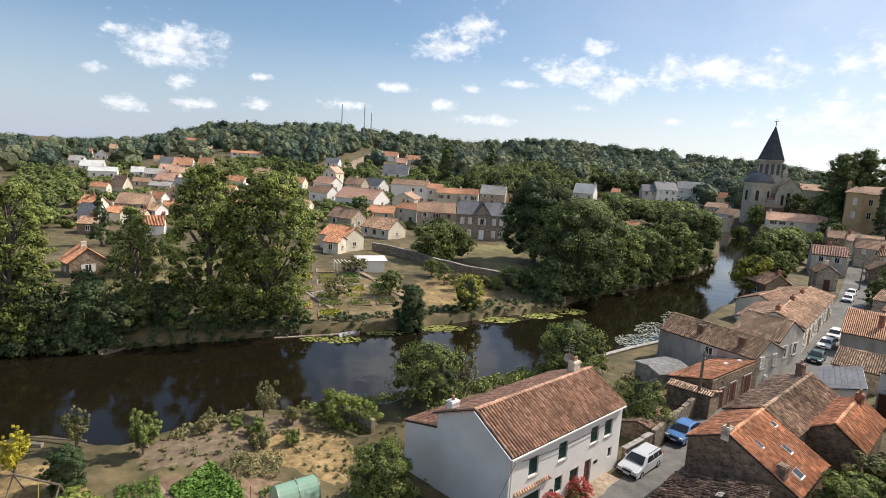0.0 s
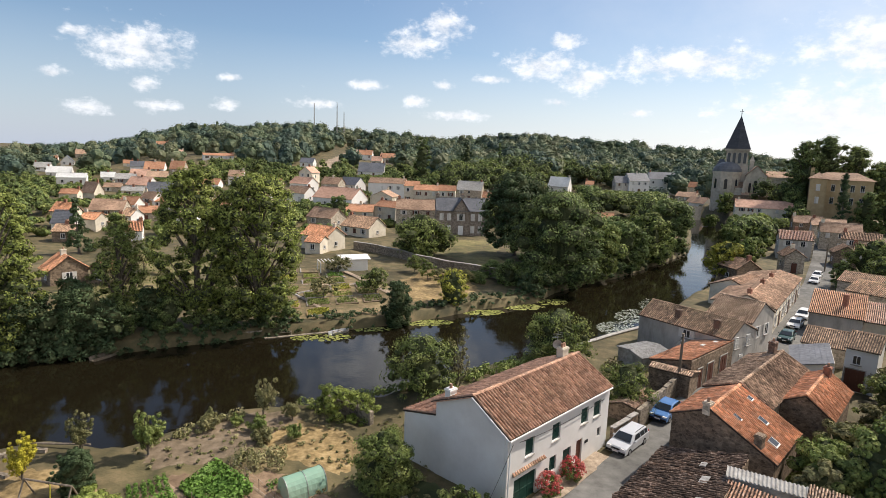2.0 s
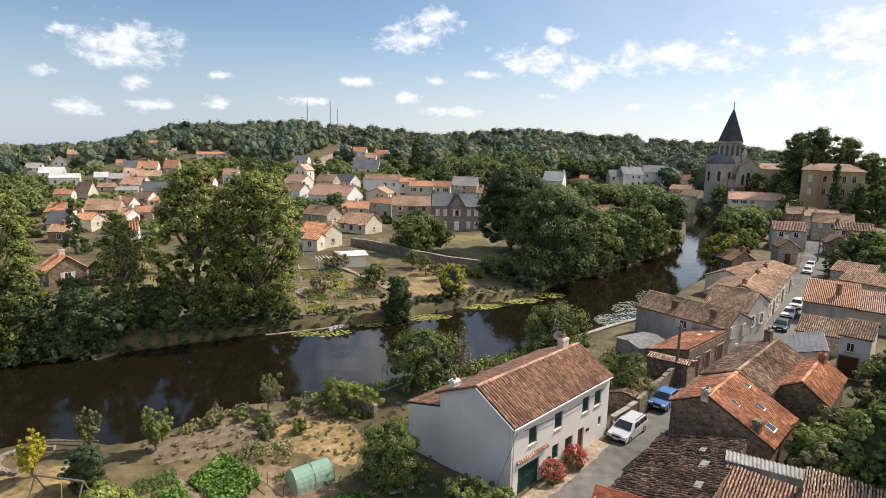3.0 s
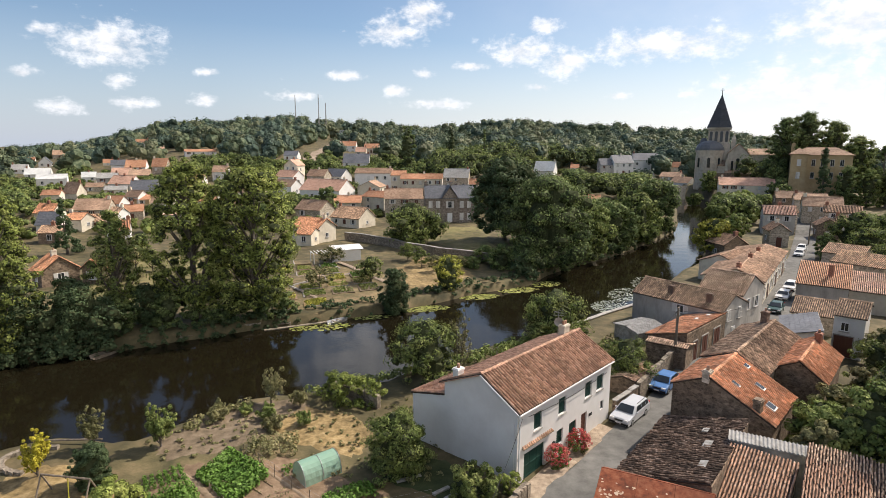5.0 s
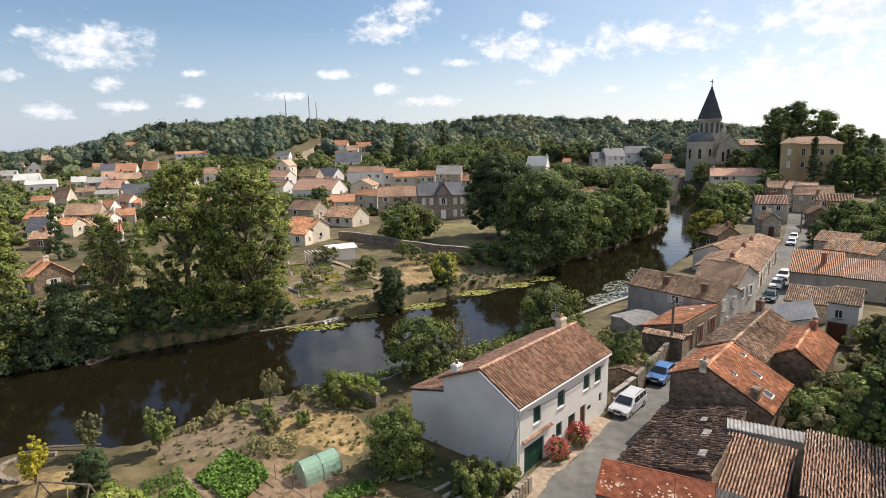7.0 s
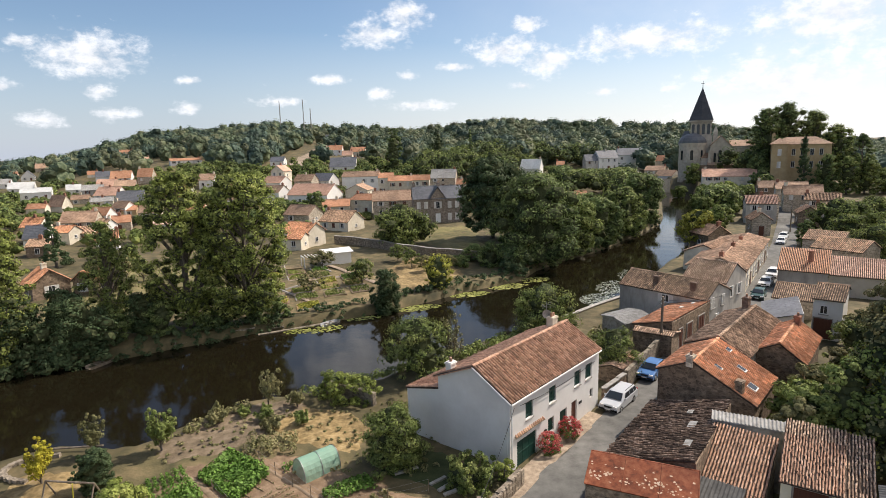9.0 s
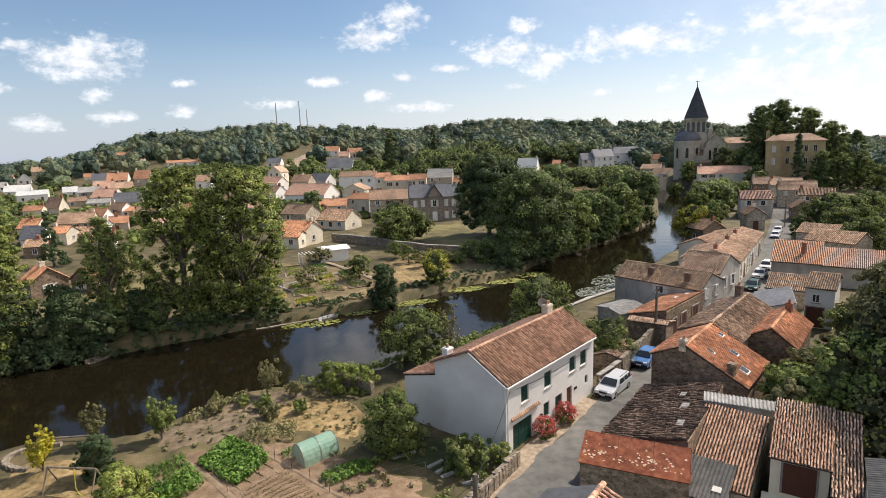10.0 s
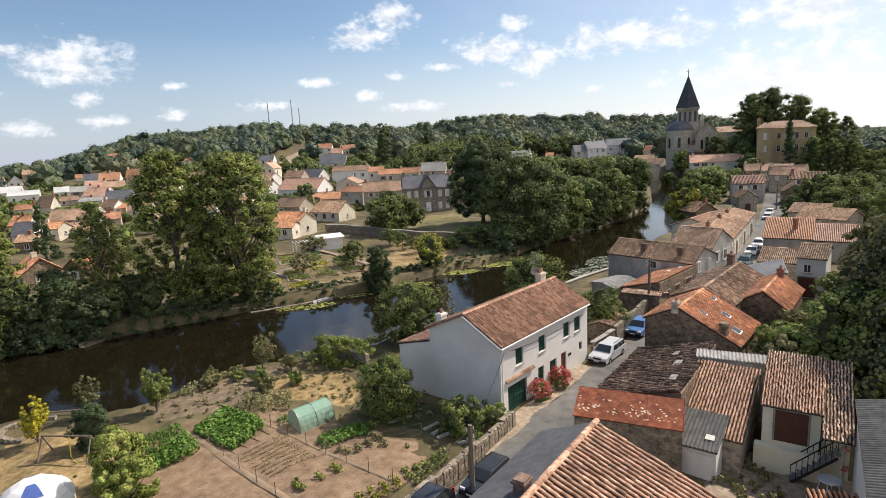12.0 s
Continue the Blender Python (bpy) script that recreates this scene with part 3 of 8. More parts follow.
def tile_mesh(name, w, ln, h, mat):
    sh = Shape()
    tile_at(sh, Vector((0, 0, 0)), Vector((1, 0, 0)), Vector((0, 1, 0)), Vector((0, 0, 1)), w, ln, h)
    return sh.mesh(name, mat)


def tiled(parent, quad, mat, w=0.2, ln=0.42, h=0.0, singles=0, wild=0.01, seed=1):
    """Canal tiles on a slope. quad: eave start, eave end, ridge end, ridge start. The first rows from the eave may be single pieces."""
    rng = random.Random(seed)
    h = h or w * 0.44
    e0, e1, r1, r0 = [Vector(q) for q in quad]
    ax = (e1 - e0).normalized()
    nrm = (e1 - e0).cross(r0 - e0).normalized()
    if nrm.z < 0:
        nrm = -nrm
    cols = max(2, round((e1 - e0).length / w))
    rows = max(2, round((r0 - e0).length / (ln * 0.8)))
    sh, made = Shape(), 0
    me = tile_mesh("tile", w * 0.58, ln, h, M["tile_piece"]) if singles else None
    base = origin_of(parent)
    for r in range(rows):
        for c in range(cols):
            t, s = (c + 0.5) / cols, r / rows
            p = e0.lerp(e1, t).lerp(r0.lerp(r1, t), s)
            top = e0.lerp(e1, t).lerp(r0.lerp(r1, t), (r + 1) / rows)
            up = (top - p).normalized()
            p = p + nrm * (0.05 + rng.uniform(-wild, wild)) + ax * rng.uniform(-wild, wild) + up * rng.uniform(-wild, wild) * 2
            if made < singles:
                ob = new("tile", me)
                side = up.cross(nrm).normalized()
                ob.parent = parent
                ob.matrix_basis = Matrix.Translation(p - base) @ Matrix((side, up, nrm)).transposed().to_4x4()
                made += 1
            else:
                tile_at(sh, p, ax, up, nrm, w * 0.58, ln, h)
    part("tiles", sh, mat, parent, kind="stuff")


def ribbed(parent, quad, mat, pitch=0.2, amp=0.045, name="roof_sheet", th=0.0):
    """A corrugated sheet on a slope."""
    e0, e1, r1, r0 = [Vector(q) for q in quad]
    nrm = (e1 - e0).cross(r0 - e0).normalized()
    if nrm.z < 0:
        nrm = -nrm
    n = max(4, int((e1 - e0).length / pitch * 4))
    sh = Shape()
    for i in range(n + 1):
        t = i / n
        o = nrm * (0.05 + amp * math.sin(i * math.pi / 2))
        sh.v += [tuple(e0.lerp(e1, t) + o), tuple(r0.lerp(r1, t) + o)]
    for i in range(n):
        sh.f.append((2 * i, 2 * i + 2, 2 * i + 3, 2 * i + 1))
    part(name, sh, mat, parent, smooth=True)


def ridge_row(parent, a, b, mat, w=0.26, ln=0.4):
    a, b = Vector(a), Vector(b)
    d = (b - a).normalized()
    ax = Vector((-d.y, d.x, 0)).normalized()
    sh = Shape()
    n = max(1, int((b - a).length / (ln * 0.85)))
    for i in range(n):
        tile_at(sh, a.lerp(b, i / n) + Vector((0, 0, 0.08)), ax, d, Vector((0, 0, 1)), w, ln, 0.11)
    part("ridge_tiles", sh, mat, parent)


def window(parent, p, along, w, h, kind="shutters", shutter=None, frame_mat=None):
    """A window set on a wall: p is the middle of its sill line, along runs along the wall, the wall's outside lies to its right."""
    al = Vector((along[0], along[1], 0)).normalized()
    out = Vector((al.y, -al.x, 0))
    rz = math.atan2(al.y, al.x)
    p = Vector(p)
    fm = frame_mat or M["white_paint"]
    fr = Shape()
    t = 0.07
    for s in (-1, 1):
        fr.box(p + al * (s * (w / 2 - t / 2)) + out * 0.015, (t, 0.08, h), rz)
    fr.box(p + out * 0.015, (w - 2 * t, 0.08, t), rz)
    fr.box(p + out * 0.015 + Vector((0, 0, h - t)), (w - 2 * t, 0.08, t), rz)
    fr.box(p + out * 0.015 + Vector((0, 0, t)), (0.05, 0.07, h - 2 * t), rz)
    win = part("window", fr, fm, parent, at=p)
    part("pane", Shape().box(p + out * 0.0 + Vector((0, 0, t)), (w - 2 * t, 0.03, h - 2 * t), rz), M["glass_dark"], win)
    part("sill", Shape().box(p + out * 0.08 - Vector((0, 0, 0.08)), (w + 0.2, 0.2, 0.07), rz), M["concrete"], win)
    if kind == "shutters":
        for s in (-1, 1):
            part("shutter", Shape().box(p + al * (s * (w * 0.76)) + out * 0.03, (w * 0.5, 0.05, h), rz), shutter or M["shutter_pale"], win)
    elif kind == "closed":
        for s in (-1, 1):
            sh = Shape()
            sh.box(p + al * (s * w * 0.25) + out * 0.06, (w * 0.48, 0.05, h - 0.04), rz)
            for j in range(3):
                sh.box(p + al * (s * w * 0.25) + out * 0.09 + Vector((0, 0, 0.12 + j * (h - 0.4) / 2)), (w * 0.44, 0.03, 0.08), rz)
            part("shutter", sh, shutter or M["dark_green_paint"], win)
    return win


def door(parent, p, along, w, h, mat, name="door", boards=True):
    al = Vector((along[0], along[1], 0)).normalized()
    out = Vector((al.y, -al.x, 0))
    rz = math.atan2(al.y, al.x)
    p = Vector(p)
    sh = Shape().box(p + out * 0.01, (w, 0.06, h), rz)
    d = part(name, sh, mat, parent, at=p)
    n = max(2, int(w / 0.45)) if boards else 0
    for i in range(n):
        part("board", Shape().box(p + al * ((i + 0.5) / n - 0.5) * w + out * 0.05 + Vector((0, 0, 0.1)), (w / n * 0.8, 0.03, h - 0.2), rz), mat, d)
    fr = Shape()
    for s in (-1, 1):
        fr.box(p + al * s * (w / 2 + 0.05) + out * 0.02, (0.1, 0.1, h), rz)
    fr.box(p + out * 0.02 + Vector((0, 0, h)), (w + 0.2, 0.1, 0.1), rz)
    part("door_frame", fr, M["concrete"], d)
    return d


def chimney(parent, x, y, z0, z1, w=0.5, dp=0.4, rz=0.0, mat=None, pots=1):
    mat = mat or M["brick"]
    sh = Shape().box((x, y, z0), (w, dp, z1 - z0), rz)
    sh.box((x, y, z1 - 0.16), (w + 0.1, dp + 0.1, 0.1), rz)
    ch = part("chimney", sh, mat, parent)
    for i in range(pots):
        o = (i - (pots - 1) / 2) * 0.28
        q = (x + math.cos(rz) * o, y + math.sin(rz) * o)
        part("chimney_pot", Shape().tube([(*q, z1), (*q, z1 + 0.28)], [0.11, 0.09], 8), M["tile_piece"], ch)


def gabled(name, A, B, wl, wr, base, el, er, ridge, wall, roof, label, over=0.25, style="plain", gable_over=0.15, seed=1, singles=0,
           group="", slopes=("l", "r"), wall_label="", tile=None, tw=0.2, tl=0.42, wild=0.01, rise=0.44):
    """A house under a ridge that runs from A to B; wl, wr: from the ridge to the left and right walls; el, er: eave heights there."""
    A2, B2 = Vector(A), Vector(B)
    d = (B2 - A2).normalized()
    n = Vector((-d.y, d.x))
    mid = (A2 + B2) / 2
    th = thing(name, (mid.x, mid.y, base), label, "house" if name != "shed" else "shed", group)
    c = [A2 + n * wl, B2 + n * wl, B2 - n * wr, A2 - n * wr]
    v = [(c[0].x, c[0].y, base - 0.6), (c[1].x, c[1].y, base - 0.6), (c[2].x, c[2].y, base - 0.6), (c[3].x, c[3].y, base - 0.6),
         (c[0].x, c[0].y, el), (c[1].x, c[1].y, el), (c[2].x, c[2].y, er), (c[3].x, c[3].y, er), (A2.x, A2.y, ridge), (B2.x, B2.y, ridge)]
    w = Shape().add(v, [(1, 0, 4, 5), (3, 2, 6, 7), (0, 3, 7, 8, 4), (2, 1, 5, 9, 6), (4, 8, 9, 5), (8, 7, 6, 9)])
    part("wall", w, wall, th, wall_label)
    quads = {}
    for key, wd, ez, sgn in (("l", wl, el, 1), ("r", wr, er, -1)):
        if wd < 0.2:
            continue
        k = (ridge - ez) / wd
        oz = ez - k * over
        a, b = A2 - d * gable_over, B2 + d * gable_over
        ea, eb = a + n * sgn * (wd + over), b + n * sgn * (wd + over)
        q = [(ea.x, ea.y, oz), (eb.x, eb.y, oz), (b.x, b.y, ridge), (a.x, a.y, ridge)]
        if sgn < 0:
            q = [q[1], q[0], q[3], q[2]]
        quads[key] = q
        deck = Shape().slab([lerp(p, (p[0], p[1], p[2] + 0.012), 1) for p in q], 0.07)
        rf = part("roof", deck, roof if style == "plain" else M["tile_gap_shade"] if style == "tiles" else roof, th)
        if style == "tiles" and key in slopes:
            up = [tuple(Vector(p) + Vector((0, 0, 0.07))) for p in q]
            tiled(rf, up, tile or roof, w=tw, ln=tl, h=tw * rise, seed=seed + (sgn > 0), singles=singles if key == "r" else 0, wild=wild)
        if style == "ribbed" and key in slopes:
            up = [tuple(Vector(p) + Vector((0, 0, 0.07))) for p in q]
            ribbed(rf, up, roof)
        if style == "coursed" and key in slopes:
            # overlapping courses with their own lower edges
            e0, e1, r1, r0 = [Vector(p) for p in q]
            rows = max(3, int((r0 - e0).length / 0.42))
            nr = (e1 - e0).cross(r0 - e0).normalized()
            nr = nr if nr.z > 0 else -nr
            sh = Shape()
            steps = [(0.0, 0.08)]
            for j in range(rows):
                steps += [(j / rows, 0.115), ((j + 1) / rows, 0.085)]
            for s, o in steps:
                sh.v += [tuple(e0.lerp(r0, s) + nr * o), tuple(e1.lerp(r1, s) + nr * o)]
            sh.f = [(2 * k, 2 * k + 1, 2 * k + 3, 2 * k + 2) for k in range(len(steps) - 1)]
            part("covering", sh, roof, rf)
    if wl > 0.2 and wr > 0.2 and style in ("tiles", "coursed"):
        a, b = A2 - d * gable_over, B2 + d * gable_over
        ridge_row(th, (a.x, a.y, ridge + 0.05), (b.x, b.y, ridge + 0.05), roof)
    return th, d, n, quads


def on_roof(A, d, n, wl, wr, el, er, ridge, along, across):
    """A place on a roof: metres along the ridge and across it (left positive)."""
    p = Vector(A) + d * along + n * across
    k = (ridge - el) / max(wl, 0.1) if across > 0 else (ridge - er) / max(wr, 0.1)
    return p.x, p.y, ridge - k * abs(across)


# the white house by the street
d0, n0 = Vector((0.63, 0.777)), Vector((-0.777, 0.63))
WA, WB = Vector((1.6, 35.75)) + n0 * 2.85, Vector((9.1, 45.0)) + n0 * 2.85
house, d, n, q = gabled("house", WA, WB, 3.1, 2.63, 0.62, 5.75, 5.62, 7.1, M["white_wall"], M["tile_white_house"],
                        "white rendered house with a brown tile roof and green shutters", over=0.4, style="tiles", gable_over=0.1, seed=3, tw=0.245, tl=0.44)
E0 = Vector((1.6, 35.75))


def facade(s, z, out=0.0):
    p = E0 + d0 * s - n0 * out
    return (p.x, p.y, z)


def pierced(parent, length, z0, z1, holes, depth, mat):
    """A front wall with real openings. holes: start, end, foot and head of each."""
    xs = sorted({0.0, length, *[h[0] for h in holes], *[h[1] for h in holes]})
    zs = sorted({z0, z1, *[h[2] for h in holes], *[h[3] for h in holes]})
    sh = Shape()
    for a, b in zip(xs, xs[1:]):
        for c, e in zip(zs, zs[1:]):
            mx_, mz_ = (a + b) / 2, (c + e) / 2
            if any(h[0] < mx_ < h[1] and h[2] < mz_ < h[3] for h in holes):
                continue
            sh.add([facade(a, c), facade(b, c), facade(b, e), facade(a, e)], [(0, 1, 2, 3)])
    for a, b, c, e in [*holes, (0.0, length, z0, z1)]:
        sh.add([facade(x, z, o) for o in (0, -depth) for x, z in ((a, c), (b, c), (b, e), (a, e))],
               [(0, 4, 5, 1), (1, 5, 6, 2), (2, 6, 7, 3), (3, 7, 4, 0)])
    part("front_wall", sh, mat, parent)


UPPER = [(1.75, 2.65), (4.62, 5.55), (8.1, 9.05), (9.77, 10.75)]
HOLES = [(a, b, 3.66, 4.82) for a, b in UPPER] + [(0.78, 3.05, 0.66, 2.52), (4.5, 5.28, 1.55, 2.6), (6.08, 7.05, 0.72, 2.55), (7.72, 8.5, 0.72, 2.62), (10.5, 10.98, 1.98, 2.65)]
pierced(house, 11.9, 0.0, 5.52, HOLES, 0.2, M["white_wall"])


def leaf_pair(s0, s1, z0, z1, mat, name, panes):
    """Two boarded leaves set back in an opening."""
    w = (s1 - s0) / panes
    for k in range(panes):
        c = facade(s0 + w * (k + 0.5), z0 + 0.02, -0.13)
        lf = part(name, Shape().box(c, (w * 0.97, 0.04, z1 - z0 - 0.04), math.atan2(d0.y, d0.x)), mat, house, at=c)
        for j in range(3):
            b_ = facade(s0 + w * (k + 0.5), z0 + 0.12 + j * (z1 - z0 - 0.36) / 2, -0.1)
            part("batten", Shape().box(b_, (w * 0.9, 0.03, 0.09), math.atan2(d0.y, d0.x)), mat, lf)


for a, b in UPPER:
    leaf_pair(a, b, 3.66, 4.82, M["dark_green_paint"], "shutter", 2)
    part("sill", Shape().box(facade((a + b) / 2, 3.58, 0.02), (b - a + 0.06, 0.1, 0.05), math.atan2(d0.y, d0.x)), M["concrete"], house)
leaf_pair(0.78, 3.05, 0.66, 2.52, M["dark_green_paint"], "garage_door", 3)
leaf_pair(4.5, 5.28, 1.55, 2.6, M["dark_green_paint"], "shutter", 2)
leaf_pair(6.08, 7.05, 0.72, 2.55, M["dark_green_paint"], "shutter", 2)
leaf_pair(7.72, 8.5, 0.72, 2.62, M["brown_paint"], "door", 1)
part("pane", Shape().box(facade(10.74, 1.98, -0.12), (0.48, 0.03, 0.67), math.atan2(d0.y, d0.x)), M["glass_dark"], house)
part("plate", Shape().box(facade(9.0, 2.1, 0.02), (0.42, 0.03, 0.2), math.atan2(d0.y, d0.x)), M["black"], house, "dark plate beside the door")
part("letter_box", Shape().box(facade(4.1, 1.75, 0.06), (0.22, 0.14, 0.3), math.atan2(d0.y, d0.x)), M["black"], house)
canopy = Shape()
for i in range(15):
    p = facade(0.62 + i * 0.225, 2.98)
    o = Vector((0.777, -0.63, 0))
    tile_at(canopy, Vector(p) + o * 0.17, Vector((0.63, 0.777, 0)), (-o + Vector((0, 0, 0.75))).normalized(), Vector((0, 0, 1)), 0.17, 0.2, 0.055)
part("canopy_tiles", canopy, M["tile_white_house"], house, "row of clay tiles over the garage door")
part("canopy_board", Shape().slab([facade(0.5, 2.9, 0.16), facade(3.9, 2.9, 0.16), facade(3.9, 2.98, 0.0), facade(0.5, 2.98, 0.0)], 0.04), M["wood"], house)
# a pale verge along the gable and a cable clipped under the windows
g0, g1 = WA - d0 * 0.13, WA - d0 * 0.13 - n0 * 3.03
part("verge", Shape().tube([(g0.x, g0.y, 7.12), (g1.x, g1.y, 5.42)], [0.05, 0.05], 6), M["white_paint"], house)
g1 = WA - d0 * 0.13 + n0 * 3.3
part("verge", Shape().tube([(g0.x, g0.y, 7.12), (g1.x, g1.y, 5.68)], [0.04, 0.04], 6), M["tile_white_house"], house)
gut = Shape()
gp = [facade(x_, 5.4, 0.2) for x_ in (-0.1, 4, 8, 11.9)]
gut.tube(gp, [0.07] * 4, 6)
part("gutter", gut, M["white_paint"], house)
dp = facade(0.12, 0.7)
part("downpipe", Shape().tube([(dp[0] + 0.06, dp[1] - 0.05, z) for z in (0.7, 3.2, 5.4)], [0.05] * 3, 6), M["white_paint"], house)
x, y, z = on_roof(WA, d, n, 3.1, 2.85, 5.75, 5.5, 7.1, 0.35, 2.2)
chimney(house, x, y, z - 0.3, z + 0.75, 0.6, 0.45, 0.9, M["white_wall"])
x, y, z = on_roof(WA, d, n, 3.1, 2.85, 5.75, 5.5, 7.1, 10.6, 0.5)
chimney(house, x, y, z - 0.3, z + 0.95, 0.75, 0.5, 0.9, M["cream_wall"], 2)
ant = Shape().tube([(x - 0.4, y + 0.4, z), (x - 0.4, y + 0.4, z + 2.0)], [0.025, 0.02], 5)
for k in range(4):
    ant.tube([(x - 0.8, y + 0.4 - 0.1 * k, z + 1.5 + 0.12 * k), (x, y + 0.4 + 0.1 * k, z + 1.5 + 0.12 * k)], [0.012, 0.012], 4)
part("aerial", ant, M["metal_grey"], house, "metal television aerial")
dish = Shape()
for j in range(5):
    for i in range(12):
        a, r = i * math.pi / 6, 0.09 * j
        dish.v.append((x - 0.42 + r * math.cos(a), y + 0.1 - 0.5 * r * r, z + 1.1 + r * math.sin(a)))
for j in range(4):
    for i in range(12):
        dish.f.append((j * 12 + i, j * 12 + (i + 1) % 12, (j + 1) * 12 + (i + 1) % 12, (j + 1) * 12 + i))
part("satellite_dish", dish, M["concrete"], house)
# lean-to on its river side
LA = E0 + n0 * 5.97 + d0 * 0.05
LB = LA + d0 * 6.0
gabled("house", LA, LB, 3.1, 0.05, 0.62, 3.95, 4.7, 4.75, M["white_wall"], M["tile_white_house"], "white lean-to with a short brown tile roof against the house",
       tw=0.245, style="tiles", over=0.12, gable_over=0.06, seed=8)

# near house: slate slope to the street, clay tiles to the yard
FA, FB = Vector((-2.4, 12.75)), Vector((4.5, 22.7))
fh, d, n, q = gabled("house", FA, FB, 2.3, 5.4, 0.7, 6.0, 4.95, 7.0, M["stone_wall"], M["tile_mixed"],
                     "old house roofed with clay canal tiles and grey slate", style="tiles", slopes=("r",), over=0.12, gable_over=0.12, seed=11, singles=300, tw=0.25, tl=0.42, rise=0.27, wild=0.014)
for k in fh.children:
    if k.name.startswith("roof") and not k.children:
        k.data.materials[0] = M["slate_flat"]
ql = q["l"]
sl = Shape()
e0, e1, r1, r0 = [Vector(p) for p in ql]
rows, cols = 16, 60
for j in range(rows):
    for i in range(cols):
        s0, s1 = j / rows, (j + 1.3) / rows
        t0, t1 = (i + 0.5 * (j % 2)) / cols, min(1, (i + 0.97 + 0.5 * (j % 2)) / cols)
        pts = [e0.lerp(e1, t).lerp(r0.lerp(r1, t), min(1, s)) + Vector((0, 0, o)) for t, s, o in ((t0, s0, 0.1), (t1, s0, 0.1), (t1, s1, 0.09), (t0, s1, 0.09))]
        sl.add([tuple(p) for p in pts], [(0, 1, 2, 3)])
M["slate_piece"] = material("slate_courses", [(0.07, 0.073, 0.079), (0.095, 0.098, 0.105), (0.12, 0.123, 0.13)], 2.0, 6, rough=0.75, bump=0.1, vary=0.09, island=True, big=0.12)
part("slate_cover", sl, M["slate_piece"], fh, kind="stuff")
chimney(fh, 1.2, 18.75, 5.8, 7.35, 0.5, 0.42, 0.96, M["chimney_stone"], 0)
gut = Shape().tube([(ql[0][0], ql[0][1], ql[0][2] - 0.02), (ql[1][0], ql[1][1], ql[1][2] - 0.02)], [0.07, 0.07], 6)
part("gutter", gut, M["white_paint"], fh)

# rusty sheet-roofed shed
rs, d, n, q = gabled("shed", (5.95, 32.35), (10.95, 30.3), 0.5, 1.95, 0.7, 3.95, 3.45, 4.2, M["stone"], M["rust"],
                     "stone shed under rusted red sheet iron with flaked paint", style="plain", over=0.1, gable_over=0.05)
e0, e1, r1, r0 = [Vector(p) + Vector((0, 0, 0.09)) for p in q["r"]]
rng = random.Random(5)
fl = Shape()
for k in range(95):
    t = rng.random()
    s = rng.choice([rng.uniform(0.15, 0.45), rng.uniform(0.2, 0.7)])
    t = min(0.97, max(0.03, rng.choice([0.2, 0.45, 0.72, 0.9]) + rng.gauss(0, 0.07))) if rng.random() < 0.7 else t
    cc = e0.lerp(e1, t).lerp(r0.lerp(r1, t), s)
    m = rng.randint(5, 8)
    rad = rng.uniform(0.02, 0.1)
    ux, uy = (e1 - e0).normalized(), (r0 - e0).normalized()
    ring = [tuple(cc + ux * math.cos(6.283 * j / m) * rad * rng.uniform(0.4, 1.4) + uy * math.sin(6.283 * j / m) * rad * rng.uniform(0.3, 1) + Vector((0, 0, 0.004))) for j in range(m)]
    fl.add(ring, [tuple(range(m))])
part("paint_flake", fl, M["rust_flake"], rs, "pale flaked paint on the rusty sheet", kind="stuff")
for t in (0.0, 0.33, 0.66, 1.0):
    a, b = e0.lerp(e1, t), r0.lerp(r1, t)
    part("seam", Shape().tube([tuple(a), tuple(b)], [0.025, 0.025], 5), M["rust"], rs)

# low barn with an old dark roof falling to the street
lb, d, n, q = gabled("house", (11.0, 30.9), (16.0, 38.1), 4.9, 0.05, 0.7, 3.05, 4.3, 4.35, M["brown_wall"], M["tile_lichen"],
       "low stone barn with a sagging lichen-dark tile roof", style="tiles", over=0.12, gable_over=0.05, seed=21, tw=0.23, tl=0.36, wild=0.035)
for al_, ac, w_, l_ in ((4.6, 1.3, 0.8, 0.45), (2.0, 0.9, 0.75, 0.4), (6.6, 1.9, 0.5, 0.35)):
    x, y, z = on_roof((11.0, 30.9), d, n, 4.9, 0.05, 3.05, 4.3, 4.35, al_, ac)
    k = 1.3 / 4.9
    c, a, u = Vector((x, y, z + 0.2)), Vector((d.x, d.y, 0.06)) * w_ / 2, Vector((n.x, n.y, -k)) * l_ / 2
    part("repair_sheet", Shape().slab([tuple(c - a - u), tuple(c + a - u), tuple(c + a + u), tuple(c - a + u)], 0.02), M["fibre"], lb, "pale sheet laid on the roof")
# barn with red-brown tiles and the sheet strip above it
tb, d, n, q = gabled("house", (13.7, 35.0), (16.35, 33.1), 0.05, 5.2, 0.7, 4.4, 2.45, 4.4, M["stone_wall"], M["tile_mixed"],
                     "low barn roofed with mottled red canal tiles", style="tiles", over=0.1, gable_over=0.1, seed=31, singles=300, tw=0.175, tl=0.34, wild=0.014)
st, d, n, q = gabled("shed", (13.95, 35.9), (18.3, 33.9), 0.05, 0.75, 0.7, 4.75, 4.62, 4.8, M["concrete"], M["fibre"],
                     "narrow outhouse under grey corrugated fibre cement", style="ribbed", over=0.1, gable_over=0.05)
